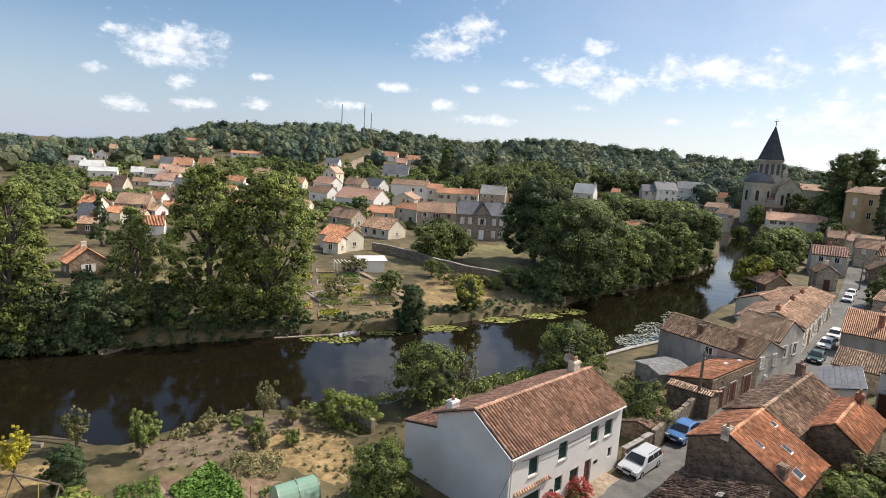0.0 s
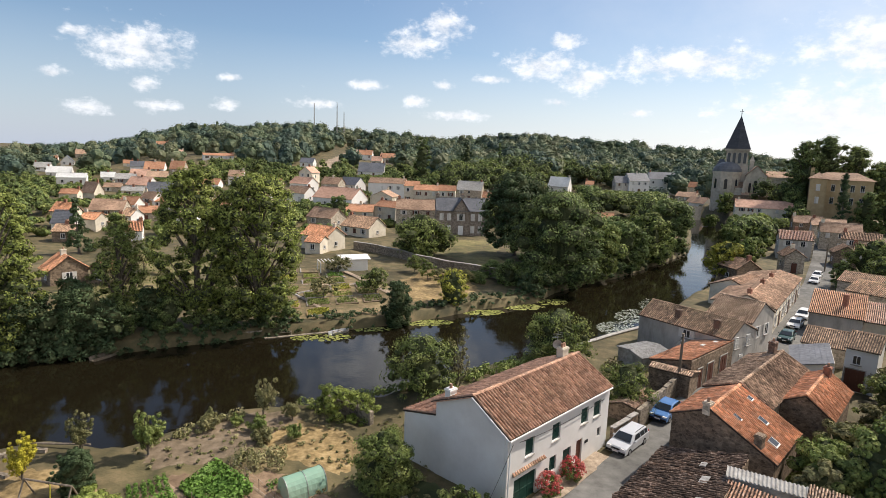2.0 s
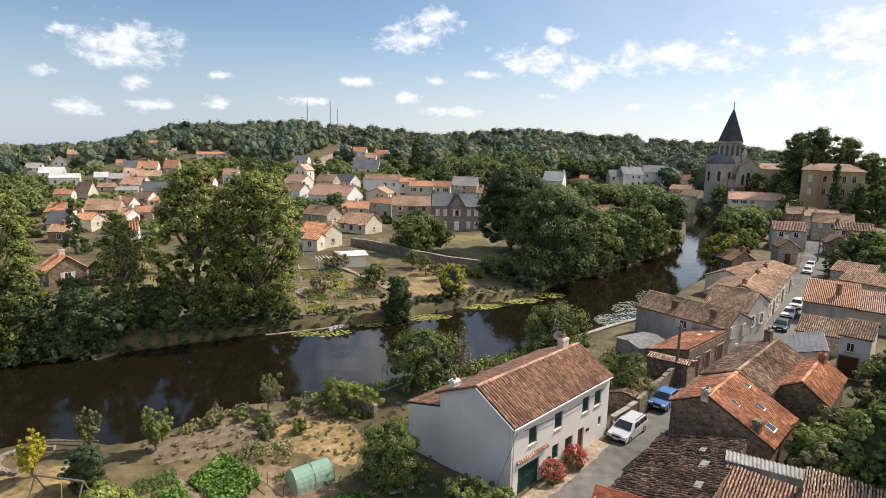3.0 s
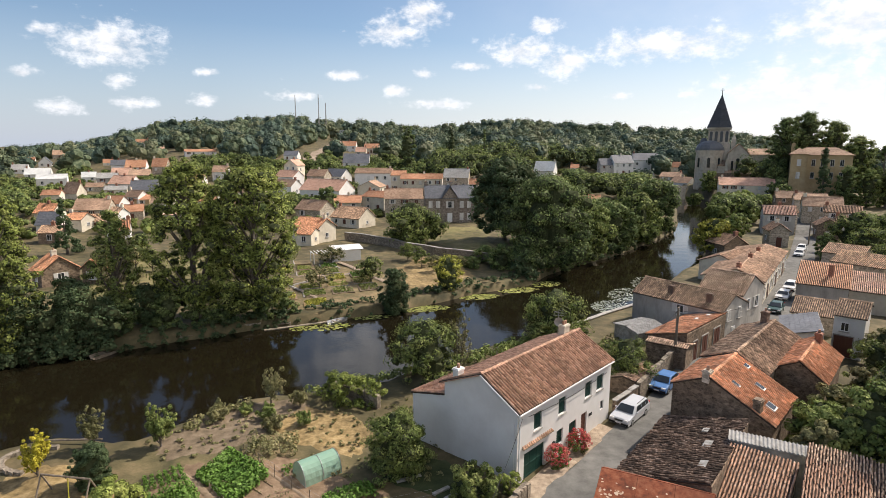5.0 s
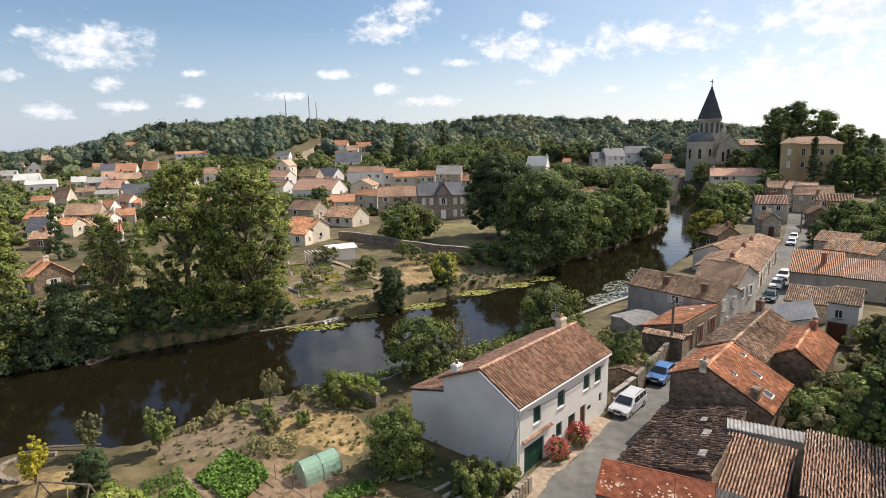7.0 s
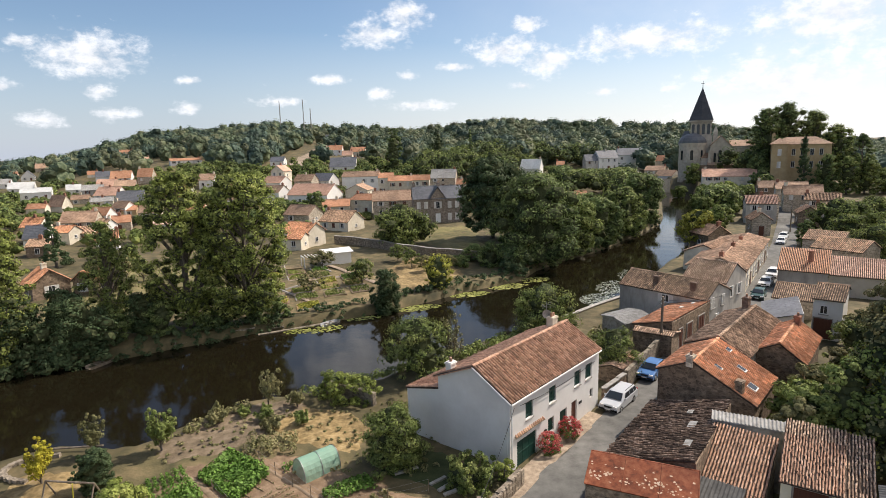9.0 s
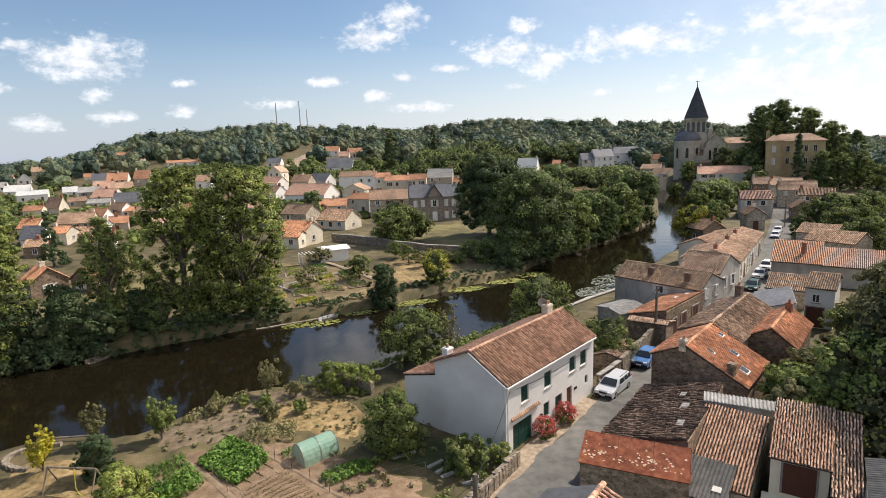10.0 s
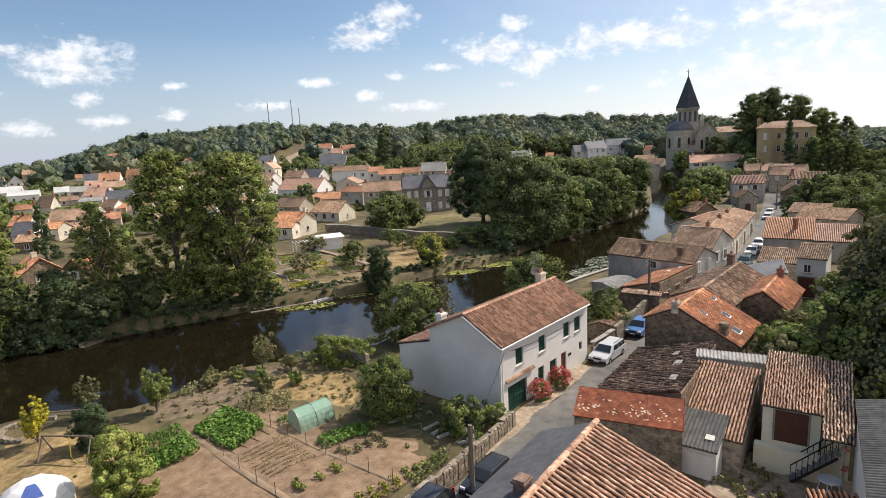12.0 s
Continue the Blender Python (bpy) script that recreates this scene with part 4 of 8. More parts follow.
# small grey shed
ss, d, n, q = gabled("shed", (11.5, 31.8), (13.4, 30.45), 0.05, 2.8, 0.65, 3.0, 2.35, 3.05, M["white_wall"], M["dark_rib"],
                     "small white shed with a grey corrugated sheet roof", style="ribbed", over=0.12, gable_over=0.06)
p = Vector((11.5, 31.8)) - n * 2.0 + d * 1.75
part("skylight", Shape().slab([(p.x - 0.2, p.y - 0.1, 2.62), (p.x + 0.16, p.y - 0.34, 2.62), (p.x + 0.36, p.y - 0.04, 2.72), (p.x, p.y + 0.2, 2.72)], 0.05), M["shutter_pale"], ss)
p = Vector((11.5, 31.8)) - n * 2.8 + d * 1.2
part("panel_door", Shape().box((p.x - n.x * 0.03, p.y - n.y * 0.03, 0.65), (1.9, 0.05, 1.45), math.atan2(d.y, d.x)), M["white_paint"], ss)
# yard house with an outside stair
YA = Vector((16.9, 33.2))
yd = Vector((0.853, -0.522))
rh, d, n, q = gabled("house", YA, YA + yd * 2.55, 0.05, 4.0, 0.7, 5.5, 4.2, 5.55, M["pale_wall"], M["tile_old"],
                     "cream house with a mossy canal tile roof and brown shutter", style="tiles", over=0.3, gable_over=0.1, seed=41, singles=300, tw=0.14, tl=0.28, wild=0.024, rise=0.38)
c0 = YA - n * 4.0
pp = c0 + d * 1.3
door(rh, (pp.x, pp.y, 2.25), d, 1.45, 1.7, M["brown_paint"], "shutter_door")
p1 = c0 - n * 0.28 + d * 1.15
single("terrace", Shape().box((p1.x, p1.y, 0.3), (2.9, 0.55, 1.75), math.atan2(d.y, d.x)), M["pale_wall"], "cream rendered terrace block below the house front", "terrace", at=(p1.x, p1.y, 0.3))
WGA = YA + yd * 2.62
gabled("house", WGA, WGA + yd * 1.2, 0.05, 3.6, 0.7, 5.4, 4.2, 5.45, M["pale_wall"], M["tile_old"],
       "house wing with mossy canal tiles overhanging the stair", style="tiles", over=2.0, gable_over=0.05, seed=43, tw=0.14, tl=0.28, wild=0.024, rise=0.38)
gabled("house", (14.0, 24.5), (15.85, 24.07), 0.05, 2.0, 0.7, 2.5, 1.9, 2.55, M["cream_wall"], M["tile_orange"], "low lean-to with orange canal tiles in the yard", style="tiles", over=0.1, gable_over=0.05, seed=44)
stair = thing("stair", (15.7, 28.5, 0.7), "outside stair of pale concrete steps with a dark iron rail", "stair")
s0, s1 = Vector((15.6, 28.45, 0.72)), Vector((17.25, 27.55, 2.55))
for i in range(10):
    p = s0.lerp(s1, i / 9)
    part("step", Shape().box((p.x, p.y, p.z), (0.27, 0.75, 0.06), math.atan2(s1.y - s0.y, s1.x - s0.x)), M["concrete"], stair)
for off in (-0.38, 0.38):
    sd = Vector((-(s1 - s0).y, (s1 - s0).x, 0)).normalized() * off
    rl = Shape().tube([tuple(s0 + sd + Vector((0, 0, 0.9))), tuple(s1 + sd + Vector((0, 0, 0.9)))], [0.03, 0.03], 5)
    rail = part("rail", rl, M["black"], stair)
    for i in range(9):
        p = s0.lerp(s1, i / 8) + sd
        part("baluster", Shape().tube([tuple(p - Vector((0, 0, 0.03))), tuple(p + Vector((0, 0, 0.9)))], [0.018, 0.018], 4), M["black"], rail)
    part("stringer", Shape().tube([tuple(s0 + sd - Vector((0, 0, 0.08))), tuple(s1 + sd - Vector((0, 0, 0.1)))], [0.07, 0.07], 5), M["black"], stair)
# building with a ribbed grey roof
rb, d, n, q = gabled("house", (12.9, 11.6), (21.33, 25.23), 4.0, 4.0, 0.7, 5.25, 5.25, 6.1, M["white_wall"], M["dark_rib"],
                     "long pale building under a dark grey ribbed roof", style="ribbed", over=0.15, gable_over=0.1)

# orange-roofed stone house
OA, OB = Vector((14.5, 40.76)), Vector((18.1, 45.2))
oh, d, n, q = gabled("house", OA, OB, 2.3, 4.0, 0.7, 4.98, 3.97, 6.05, M["brown_wall"], M["tile_orange"],
                     "stone house with bright orange tile roof, skylights and chimneys", style="tiles", over=0.15, gable_over=0.1, seed=51)
for al_, ac, sw, sl_ in ((1.9, -3.4, 0.8, 0.65), (3.4, -2.3, 0.5, 0.7), (4.9, -1.0, 0.5, 0.4), (1.4, -1.3, 0.28, 0.6)):
    x, y, z = on_roof(OA, d, n, 2.3, 4.0, 4.98, 3.97, 6.05, al_, ac)
    k = (6.05 - 3.97) / 4.0
    u = Vector((n.x, n.y, k)).normalized()
    a = Vector((d.x, d.y, 0))
    c = Vector((x, y, z + 0.14))
    fr = part("skylight", Shape().slab([tuple(c - a * sw / 2 - u * sl_ / 2), tuple(c + a * sw / 2 - u * sl_ / 2), tuple(c + a * sw / 2 + u * sl_ / 2), tuple(c - a * sw / 2 + u * sl_ / 2)], 0.1), M["shutter_pale"], oh)
    c2 = c + Vector((0, 0, 0.1))
    part("pane", Shape().slab([tuple(c2 - a * sw * 0.4 - u * sl_ * 0.42), tuple(c2 + a * sw * 0.4 - u * sl_ * 0.42), tuple(c2 + a * sw * 0.4 + u * sl_ * 0.42), tuple(c2 - a * sw * 0.4 + u * sl_ * 0.42)], 0.02), M["glass_dark"] if ac > -4 else M["shutter_pale"], fr)
x, y, z = on_roof(OA, d, n, 2.3, 4.0, 4.98, 3.97, 6.05, 0.15, 0.15)
chimney(oh, x, y, z - 0.3, z + 0.55, 0.55, 0.45, 0.8, M["stone_wall"])
x, y, z = on_roof(OA, d, n, 2.3, 4.0, 4.98, 3.97, 6.05, 0.25, -3.0)
chimney(oh, x, y, z - 0.3, z + 0.95, 0.55, 0.45, 0.8, M["brown_wall"], 0)
# brown roof that goes on from it
bh, d, n, q = gabled("house", OB + Vector((0.1, 0.12)), (25.0, 53.65), 2.4, 2.1, 0.7, 5.2, 5.0, 6.15, M["stone_wall"], M["tile_dark"],
                     "row house with greyed brown tile roof and brick chimney", style="tiles", over=0.15, gable_over=0.05, seed=61)
x, y, z = on_roof(OB, d, n, 2.4, 2.1, 5.2, 5.0, 6.15, 10.2, 0.6)
chimney(bh, x, y, z - 0.4, z + 1.2, 0.7, 0.5, 0.8, M["chimney_stone"])
# second orange roof
TA, TB = Vector((22.6, 45.0)), Vector((27.1, 50.8))
th2, d, n, q = gabled("house", TA, TB, 2.5, 1.75, 0.7, 4.4, 4.45, 5.7, M["brown_wall"], M["tile_orange"],
                      "stone gable house with an orange tile roof and a brick chimney", style="tiles", over=0.12, gable_over=0.1, seed=71)
x, y, z = on_roof(TA, d, n, 2.5, 1.75, 4.4, 4.45, 5.7, 6.2, -0.2)
chimney(th2, x, y, z - 0.3, z + 0.9, 0.55, 0.45, 0.8, M["brick"])
# low orange lean-to and the grey house
lo, d, n, q = gabled("house", (18.6, 56.3), (25.0, 63.3), 3.9, 0.05, 0.7, 2.9, 3.85, 3.9, M["brown_wall"], M["tile_orange"],
                     "low stone outbuilding with an orange tile lean-to roof", style="tiles", over=0.12, gable_over=0.1, seed=81)
for s, w_, h_, mt in ((2.0, 0.9, 2.0, "brown_paint"), (4.2, 1.3, 2.1, "brown_paint"), (7.2, 1.6, 2.2, "brown_paint")):
    p = Vector((18.6, 56.3)) - n * 0.05 + d * s
    door(lo, (p.x, p.y, 0.75), d, w_, h_, M[mt])
GA, GB = Vector((19.3, 72.7)), Vector((26.4, 64.6))
gh, d, n, q = gabled("house", GA, GB, 3.0, 2.4, 0.7, 4.3, 4.1, 5.55, M["grey_wall"], M["tile_dark"],
                     "long grey rendered house with a brown tile roof and two chimneys", style="tiles", over=0.15, gable_over=0.1, seed=91)
for al_ in (4.3, 8.8):
    x, y, z = on_roof(GA, d, n, 3.0, 2.4, 4.3, 4.1, 5.55, al_, -1.5)
    chimney(gh, x, y, z - 0.3, z + 1.0, 0.6, 0.45, math.atan2(d.y, d.x), M["chimney_stone"], 0)
wc = GA - n * 2.4 + d * 6.0
window(gh, (wc.x, wc.y, 3.0), d, 0.9, 0.9, "shutters")
be = GB - n * 2.4
for s, zz in ((1.2, 3.0), (3.6, 3.0), (2.4, 1.0)):
    p = be + n * s
    window(gh, (p.x, p.y, zz), n, 0.8, 1.2, "closed", M["shutter_pale"])
HA, HB = Vector((26.9, 72.84)), Vector((30.4, 69.25))
hh, d, n, q = gabled("house", HA, HB, 3.0, 2.7, 0.7, 5.2, 4.85, 6.7, M["grey_wall"], M["tile_old"],
                     "tall grey house with a brown interlocking tile roof", style="tiles", over=0.12, gable_over=0.1, seed=95)
for s, zz in ((1.4, 3.0), (3.8, 3.0)):
    p = HB - n * 2.7 + n * s
    window(hh, (p.x, p.y, zz), n, 0.85, 1.3, "shutters")

# ---------------------------------------------------------------- trees
def leaf_cloud(sh, rng, c, r, count, size, flat=0.7, out=(0, 0, 0.35)):
    """Small leaves round a clump of radius r; they face outwards, so that each clump has its light and its dark side."""
    o = Vector(out)
    for _ in range(count):
        u = Vector((rng.gauss(0, 1), rng.gauss(0, 1), rng.gauss(0, 1)))
        if u.length < 1e-3:
            continue
        u.normalize()
        p = Vector(c) + Vector((u.x, u.y, u.z * flat)) * (r * rng.random() ** 0.2)
        nrm = (u * 1.2 + o * 0.6 + Vector((rng.uniform(-1, 1), rng.uniform(-1, 1), rng.uniform(-1, 1))) * 0.4).normalized()
        a = nrm.orthogonal().normalized()
        a.rotate(Matrix.Rotation(rng.uniform(0, 6.28), 3, nrm))
        b = nrm.cross(a)
        s = size * rng.uniform(0.6, 1.35)
        k = len(sh.v)
        sh.v += [tuple(p - a * s * 0.5), tuple(p + b * s * 0.34), tuple(p + a * s * 0.5 - nrm * s * 0.12), tuple(p - b * s * 0.34)]
        sh.f.append((k, k + 1, k + 2, k + 3))


ICO_F = [(0, 11, 5), (0, 5, 1), (0, 1, 7), (0, 7, 10), (0, 10, 11), (1, 5, 9), (5, 11, 4), (11, 10, 2), (10, 7, 6), (7, 1, 8),
         (3, 9, 4), (3, 4, 2), (3, 2, 6), (3, 6, 8), (3, 8, 9), (4, 9, 5), (2, 4, 11), (6, 2, 10), (8, 6, 7), (9, 8, 1)]
GOLD = (1 + 5 ** 0.5) / 2
ICO_V = np.array([(-1, GOLD, 0), (1, GOLD, 0), (-1, -GOLD, 0), (1, -GOLD, 0), (0, -1, GOLD), (0, 1, GOLD), (0, -1, -GOLD), (0, 1, -GOLD),
                  (GOLD, 0, -1), (GOLD, 0, 1), (-GOLD, 0, -1), (-GOLD, 0, 1)]) / math.sqrt(1 + GOLD * GOLD)


def shade_core(sh, rng, c, r, flat):
    """A lumpy dark core that puts the shade inside a clump into colour, hidden by its leaves."""
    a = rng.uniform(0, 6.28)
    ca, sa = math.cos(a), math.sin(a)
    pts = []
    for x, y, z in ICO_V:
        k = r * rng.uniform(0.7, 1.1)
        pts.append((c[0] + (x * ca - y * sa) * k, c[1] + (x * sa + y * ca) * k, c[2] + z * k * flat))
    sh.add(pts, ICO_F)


def tree_shapes(seed, h, rx, crown_from, kind, clumps, leaves, size):
    """Trunk with limbs, and a crown. kind: round, tall, full, cone, column."""
    rng = random.Random(seed)
    trunk, crown, crown_shade = Shape(), Shape(), Shape()
    tr = max(0.05, h * 0.022)
    lean = (rng.uniform(-0.03, 0.03) * h, rng.uniform(-0.03, 0.03) * h)
    pts = [(lean[0] * t * t, lean[1] * t * t, h * 0.9 * t - 0.3) for t in (0, 0.05, 0.3, 0.6, 1.0)]
    trunk.tube(pts, [tr * 1.5, tr * 1.1, tr * 0.85, tr * 0.5, tr * 0.12], 7)
    z0 = h * crown_from
    hc = h - z0
    if kind == "sapling":
        # a spray of upright shoots, each set with small leafy clumps
        for i in range(max(6, clumps // 6)):
            a, top = rng.uniform(0, 6.2832), rng.uniform(0.55, 1.0)
            foot, out_ = h * rng.uniform(0.03, 0.3), rx * rng.uniform(0.25, 1.0) * (1.15 - 0.6 * top)
            tip = (math.cos(a) * out_, math.sin(a) * out_, h * top)
            mid_ = (tip[0] * 0.75, tip[1] * 0.75, foot + (tip[2] - foot) * 0.5)
            trunk.tube([(0, 0, foot), mid_, tip], [tr * 0.5, tr * 0.3, tr * 0.08], 5, False)
            for k in range(7):
                t = 0.25 + 0.75 * (k + rng.random()) / 7
                q = lerp((0, 0, foot), mid_, t * 2) if t < 0.5 else lerp(mid_, tip, t * 2 - 1)
                j = rx * 0.16
                q = (q[0] + rng.uniform(-j, j), q[1] + rng.uniform(-j, j), q[2])
                leaf_cloud(crown, rng, q, rx * rng.uniform(0.14, 0.26) * (1.1 - 0.6 * t), max(8, int(leaves * 0.5)), size, 1.1, (math.cos(a) * 0.4, math.sin(a) * 0.4, 0.3))
        return trunk, crown, crown_shade
    for i in range(clumps):
        t = rng.random()
        if kind == "round":
            prof = math.sqrt(max(0.02, 1 - (2 * t - 0.9) ** 2 / 1.25))
        elif kind == "tall":
            prof = (0.45 + 0.65 * math.sin(math.pi * min(1, t * 0.95 + 0.12))) * (1.0 if t < 0.8 else 1.0 - (t - 0.8) * 3.0)
        elif kind == "full":
            prof = min(1.0, 0.62 + 1.0 * t) if t < 0.38 else math.sqrt(max(0.03, 1 - ((t - 0.38) / 0.65) ** 2))
        elif kind == "cone":
            prof = max(0.05, 1.0 - t)
        else:
            prof = (0.6 + 0.4 * math.sin(math.pi * (0.15 + 0.7 * t))) * (1.0 if t < 0.8 else 1.0 - (t - 0.8) * 2.2)
        a = rng.uniform(0, 6.2832)
        rr = rx * prof * (rng.uniform(0.62, 1.0) if rng.random() < 0.8 else rng.uniform(0.15, 0.62))
        wob = 1.0 + 0.16 * math.sin(3 * a + seed + 4 * t) + 0.1 * math.sin(5 * a + 2 * seed)
        c = (lean[0] * t + math.cos(a) * rr * wob, lean[1] * t + math.sin(a) * rr * wob, z0 + (hc - (0.2 * rx if kind in ("round", "full") else 0.0)) * t * 0.97)
        r = rx * rng.choice((0.13, 0.17, 0.22, 0.3)) * (1.0 if kind not in ("column", "full") else 0.9 if kind == "column" else 0.8)
        leaf_cloud(crown, rng, c, r, max(10, int(leaves * (0.45 + 0.55 * (r / (0.3 * rx)) ** 2) * 1.15)), size, 0.75, (math.cos(a) * 0.5, math.sin(a) * 0.5, t * 0.8 - 0.15))
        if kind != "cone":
            shade_core(crown_shade, rng, (c[0] * 0.93, c[1] * 0.93, c[2] - 0.12 * r), r * (0.6 if kind == "full" else 0.5 if size < 0.25 else 0.68), 0.75)
        if i % 5 == 0 and kind in ("round", "tall", "full"):
            zb = max(h * 0.12, c[2] - rr * 1.1 - 0.1 * h)
            trunk.tube([(lean[0] * (zb / h) ** 2, lean[1] * (zb / h) ** 2, zb), tuple(lerp((0, 0, zb), c, 0.55)), c], [tr * 0.4, tr * 0.22, tr * 0.06], 5, False)
    # more dark cores, painting the shade in the middle of the crown
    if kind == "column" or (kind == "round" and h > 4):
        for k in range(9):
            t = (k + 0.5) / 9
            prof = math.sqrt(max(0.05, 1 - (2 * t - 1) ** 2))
            shade_core(crown_shade, rng, (lean[0] * t + rng.uniform(-0.1, 0.1) * rx, lean[1] * t + rng.uniform(-0.1, 0.1) * rx, z0 + hc * (0.06 + 0.8 * t)), rx * (0.72 if kind == "column" else 0.5) * prof, 0.9)
    return trunk, crown, crown_shade


def tree(name, x, y, h, rx, mat, label, kind="round", crown_from=0.2, clumps=60, leaves=70, size=0.3, seed=1, group="", z=None, category="tree"):
    """A tree of its own shape, or a turned copy of one that was built alike."""
    z = land_at(x, y) if z is None else z
    th = thing(name, (x, y, max(z, -0.3)), label, category, group)
    if y < 112:
        size, leaves = size * 0.66, int(leaves * (2.0 if y < 50 else 1.05))
    trunk, crown, crown_shade = tree_shapes(seed, h, rx, crown_from, kind, clumps, leaves, size)
    for nm, sh, mt in (("trunk", trunk, M["bark"]), ("crown", crown, mat), ("inner_foliage", crown_shade, M["crown_shade"])):
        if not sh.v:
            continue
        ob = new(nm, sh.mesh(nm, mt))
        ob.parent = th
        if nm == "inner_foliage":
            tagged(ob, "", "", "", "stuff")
    th.rotation_euler = (0, 0, seed * 1.7)
    return th


tree("tree", -34.6, 67.2, 19.6, 4.7, M["leaf_poplar"], "tall broad poplar with loose glittering leaves on the river bank", "full", 0.1, seed=4, clumps=300, leaves=105, size=0.4)
tree("tree", -27.8, 68.6, 19.3, 5.4, M["leaf_poplar"], "tall broad poplar with loose glittering leaves on the river bank", "full", 0.1, seed=9, clumps=340, leaves=105, size=0.4)
tree("tree", -48.5, 54.5, 17.0, 4.0, M["leaf_poplar"], "tall poplar above dark bank shrubs", "full", 0.04, seed=14, clumps=240, leaves=85, size=0.4)
tree("tree", -55, 58, 15.0, 4.5, M["leaf_poplar"], "tall poplar above dark bank shrubs", "full", 0.04, seed=15, clumps=200, leaves=80, size=0.4)
tree("tree", -41.9, 63.5, 13.6, 2.6, M["leaf_mid"], "slim bank tree with thin foliage", "tall", 0.16, seed=16, clumps=150, leaves=70, size=0.34)
tree("tree", -44.5, 68, 12.5, 2.2, M["leaf_olive"], "slim bank tree with thin foliage", "tall", 0.16, seed=17, clumps=130, leaves=60, size=0.34)
for x, y, h, r, sd in ((-47.5, 55.6, 7.5, 3.3, 20), (-42.6, 58.4, 6.6, 3.0, 21), (-52.5, 52.2, 7.0, 3.4, 22), (-38.9, 64.6, 5.0, 2.3, 23), (-45, 60, 7, 3, 24)):
    tree("tree", x, y, h, r, M["leaf_conifer"], "dark bushy tree hanging over the water", "round", 0.02, seed=sd, clumps=90, leaves=85, size=0.34, group="bank shrubs")
tree("tree", 10.6, 103.5, 16.5, 8.2, M["leaf_dark"], "massive spreading chestnut at the bend of the river", "round", 0.03, seed=30, clumps=135, leaves=125, size=0.6)
for x, y, h, r, sd in ((3.0, 99.5, 4.6, 3.0, 190), (6.5, 97.0, 4.2, 2.8, 191), (0.2, 103.6, 3.4, 2.2, 192), (9.0, 100.5, 5.0, 3.0, 193), (-2.5, 99.5, 2.2, 1.8, 194)):
    tree("shrub", x, y, h, r, M["leaf_dark"], "dark bush under the chestnut on the bank", "round", 0.0, seed=sd, clumps=70, leaves=70, size=0.36, category="shrub", group="bank shrubs")
tree("tree", 18.5, 112, 11.5, 5.2, M["leaf_mid"], "broad bank tree with dense leaves", "round", 0.02, seed=31, clumps=120, leaves=80, size=0.5, group="bend trees")
tree("tree", 25.5, 119.5, 10.5, 4.6, M["leaf_dark"], "broad bank tree with dense leaves", "round", 0.02, seed=32, clumps=110, leaves=80, size=0.5, group="bend trees")
tree("tree", 33.5, 131, 11.5, 5.2, M["leaf_mid"], "broad bank tree with dense leaves", "round", 0.02, seed=33, clumps=120, leaves=80, size=0.5, group="bend trees")
tree("tree", 40, 141, 14, 5.6, M["leaf_dark"], "broad bank tree with dense leaves", "round", 0.02, seed=34, clumps=120, leaves=80, size=0.55, group="bend trees")
tree("tree", 26, 134, 10, 5.6, M["leaf_dark"], "broad bank tree with dense leaves", "round", 0.02, seed=35, clumps=110, leaves=80, size=0.55, group="bend trees")
tree("tree", 4.3, 128, 19.5, 7.2, M["leaf_conifer"], "dark spreading cedar behind the manor garden", "round", 0.1, seed=36, clumps=190, leaves=80, size=0.55)
tree("tree", 10, 122, 15, 6, M["leaf_dark"], "dark spreading tree beside the cedar", "round", 0.05, seed=37, clumps=130, leaves=80, size=0.55)
tree("tree", -15.4, 121, 9.0, 6.4, M["leaf_mid"], "round dark green tree in the terraced garden", "round", 0.08, seed=40, clumps=130, leaves=80, size=0.45)
tree("cypress", -11.9, 75.0, 5.9, 1.75, M["leaf_conifer"], "clipped dark green cypress by the water", "column", 0.0, seed=41, clumps=300, leaves=80, size=0.22)
tree("shrub", -5.6, 84.4, 4.9, 2.4, M["leaf_bamboo"], "yellow-green bamboo clump on the bank", "column", 0.0, seed=42, clumps=80, leaves=70, size=0.3, category="shrub")
for x, y, h, r, sd in ((-24.1, 82.6, 3.6, 2.2, 43), (-17.4, 86.9, 4.3, 2.3, 44), (-8.0, 95, 3, 1.5, 45), (-11, 99, 3.2, 1.7, 46), (-27, 100, 3.5, 2.2, 47), (-14, 104, 3.4, 2, 48), (-4.5, 97, 2.6, 1.4, 49)):
    tree("fruit_tree", x, y, h, r, M["leaf_olive"] if sd % 2 else M["leaf_mid"], "small fruit tree among vegetable beds", "round", 0.25, seed=sd, clumps=55, leaves=55, size=0.26, group="orchard")
for x, y, h, r, sd in ((-33.2, 65.6, 3.6, 1.9, 25), (-30.2, 67.0, 4.4, 2.2, 26), (-27.2, 68.6, 4.6, 2.3, 27), (-36.4, 64.2, 4.2, 2.0, 28), (-41.2, 61.6, 4.6, 2.2, 29), (-24.9, 70.2, 3.0, 1.6, 64)):
    tree("shrub", x, y, h, r, M["leaf_dark"], "dark shrub at the foot of the poplars", "round", 0.0, seed=sd, clumps=60, leaves=75, size=0.3, group="bank shrubs", category="shrub")
for x, y, h, r, sd in ((-58.3, 92.8, 4.2, 2.2, 74), (-54.7, 91.7, 4.0, 2.0, 75), (-64, 104, 4.5, 2.4, 76)):
    tree("fruit_tree", x, y, h, r, M["leaf_mid"], "round fruit tree on the dry lawn", "round", 0.42, seed=sd, clumps=55, leaves=55, size=0.28, group="lawn trees")
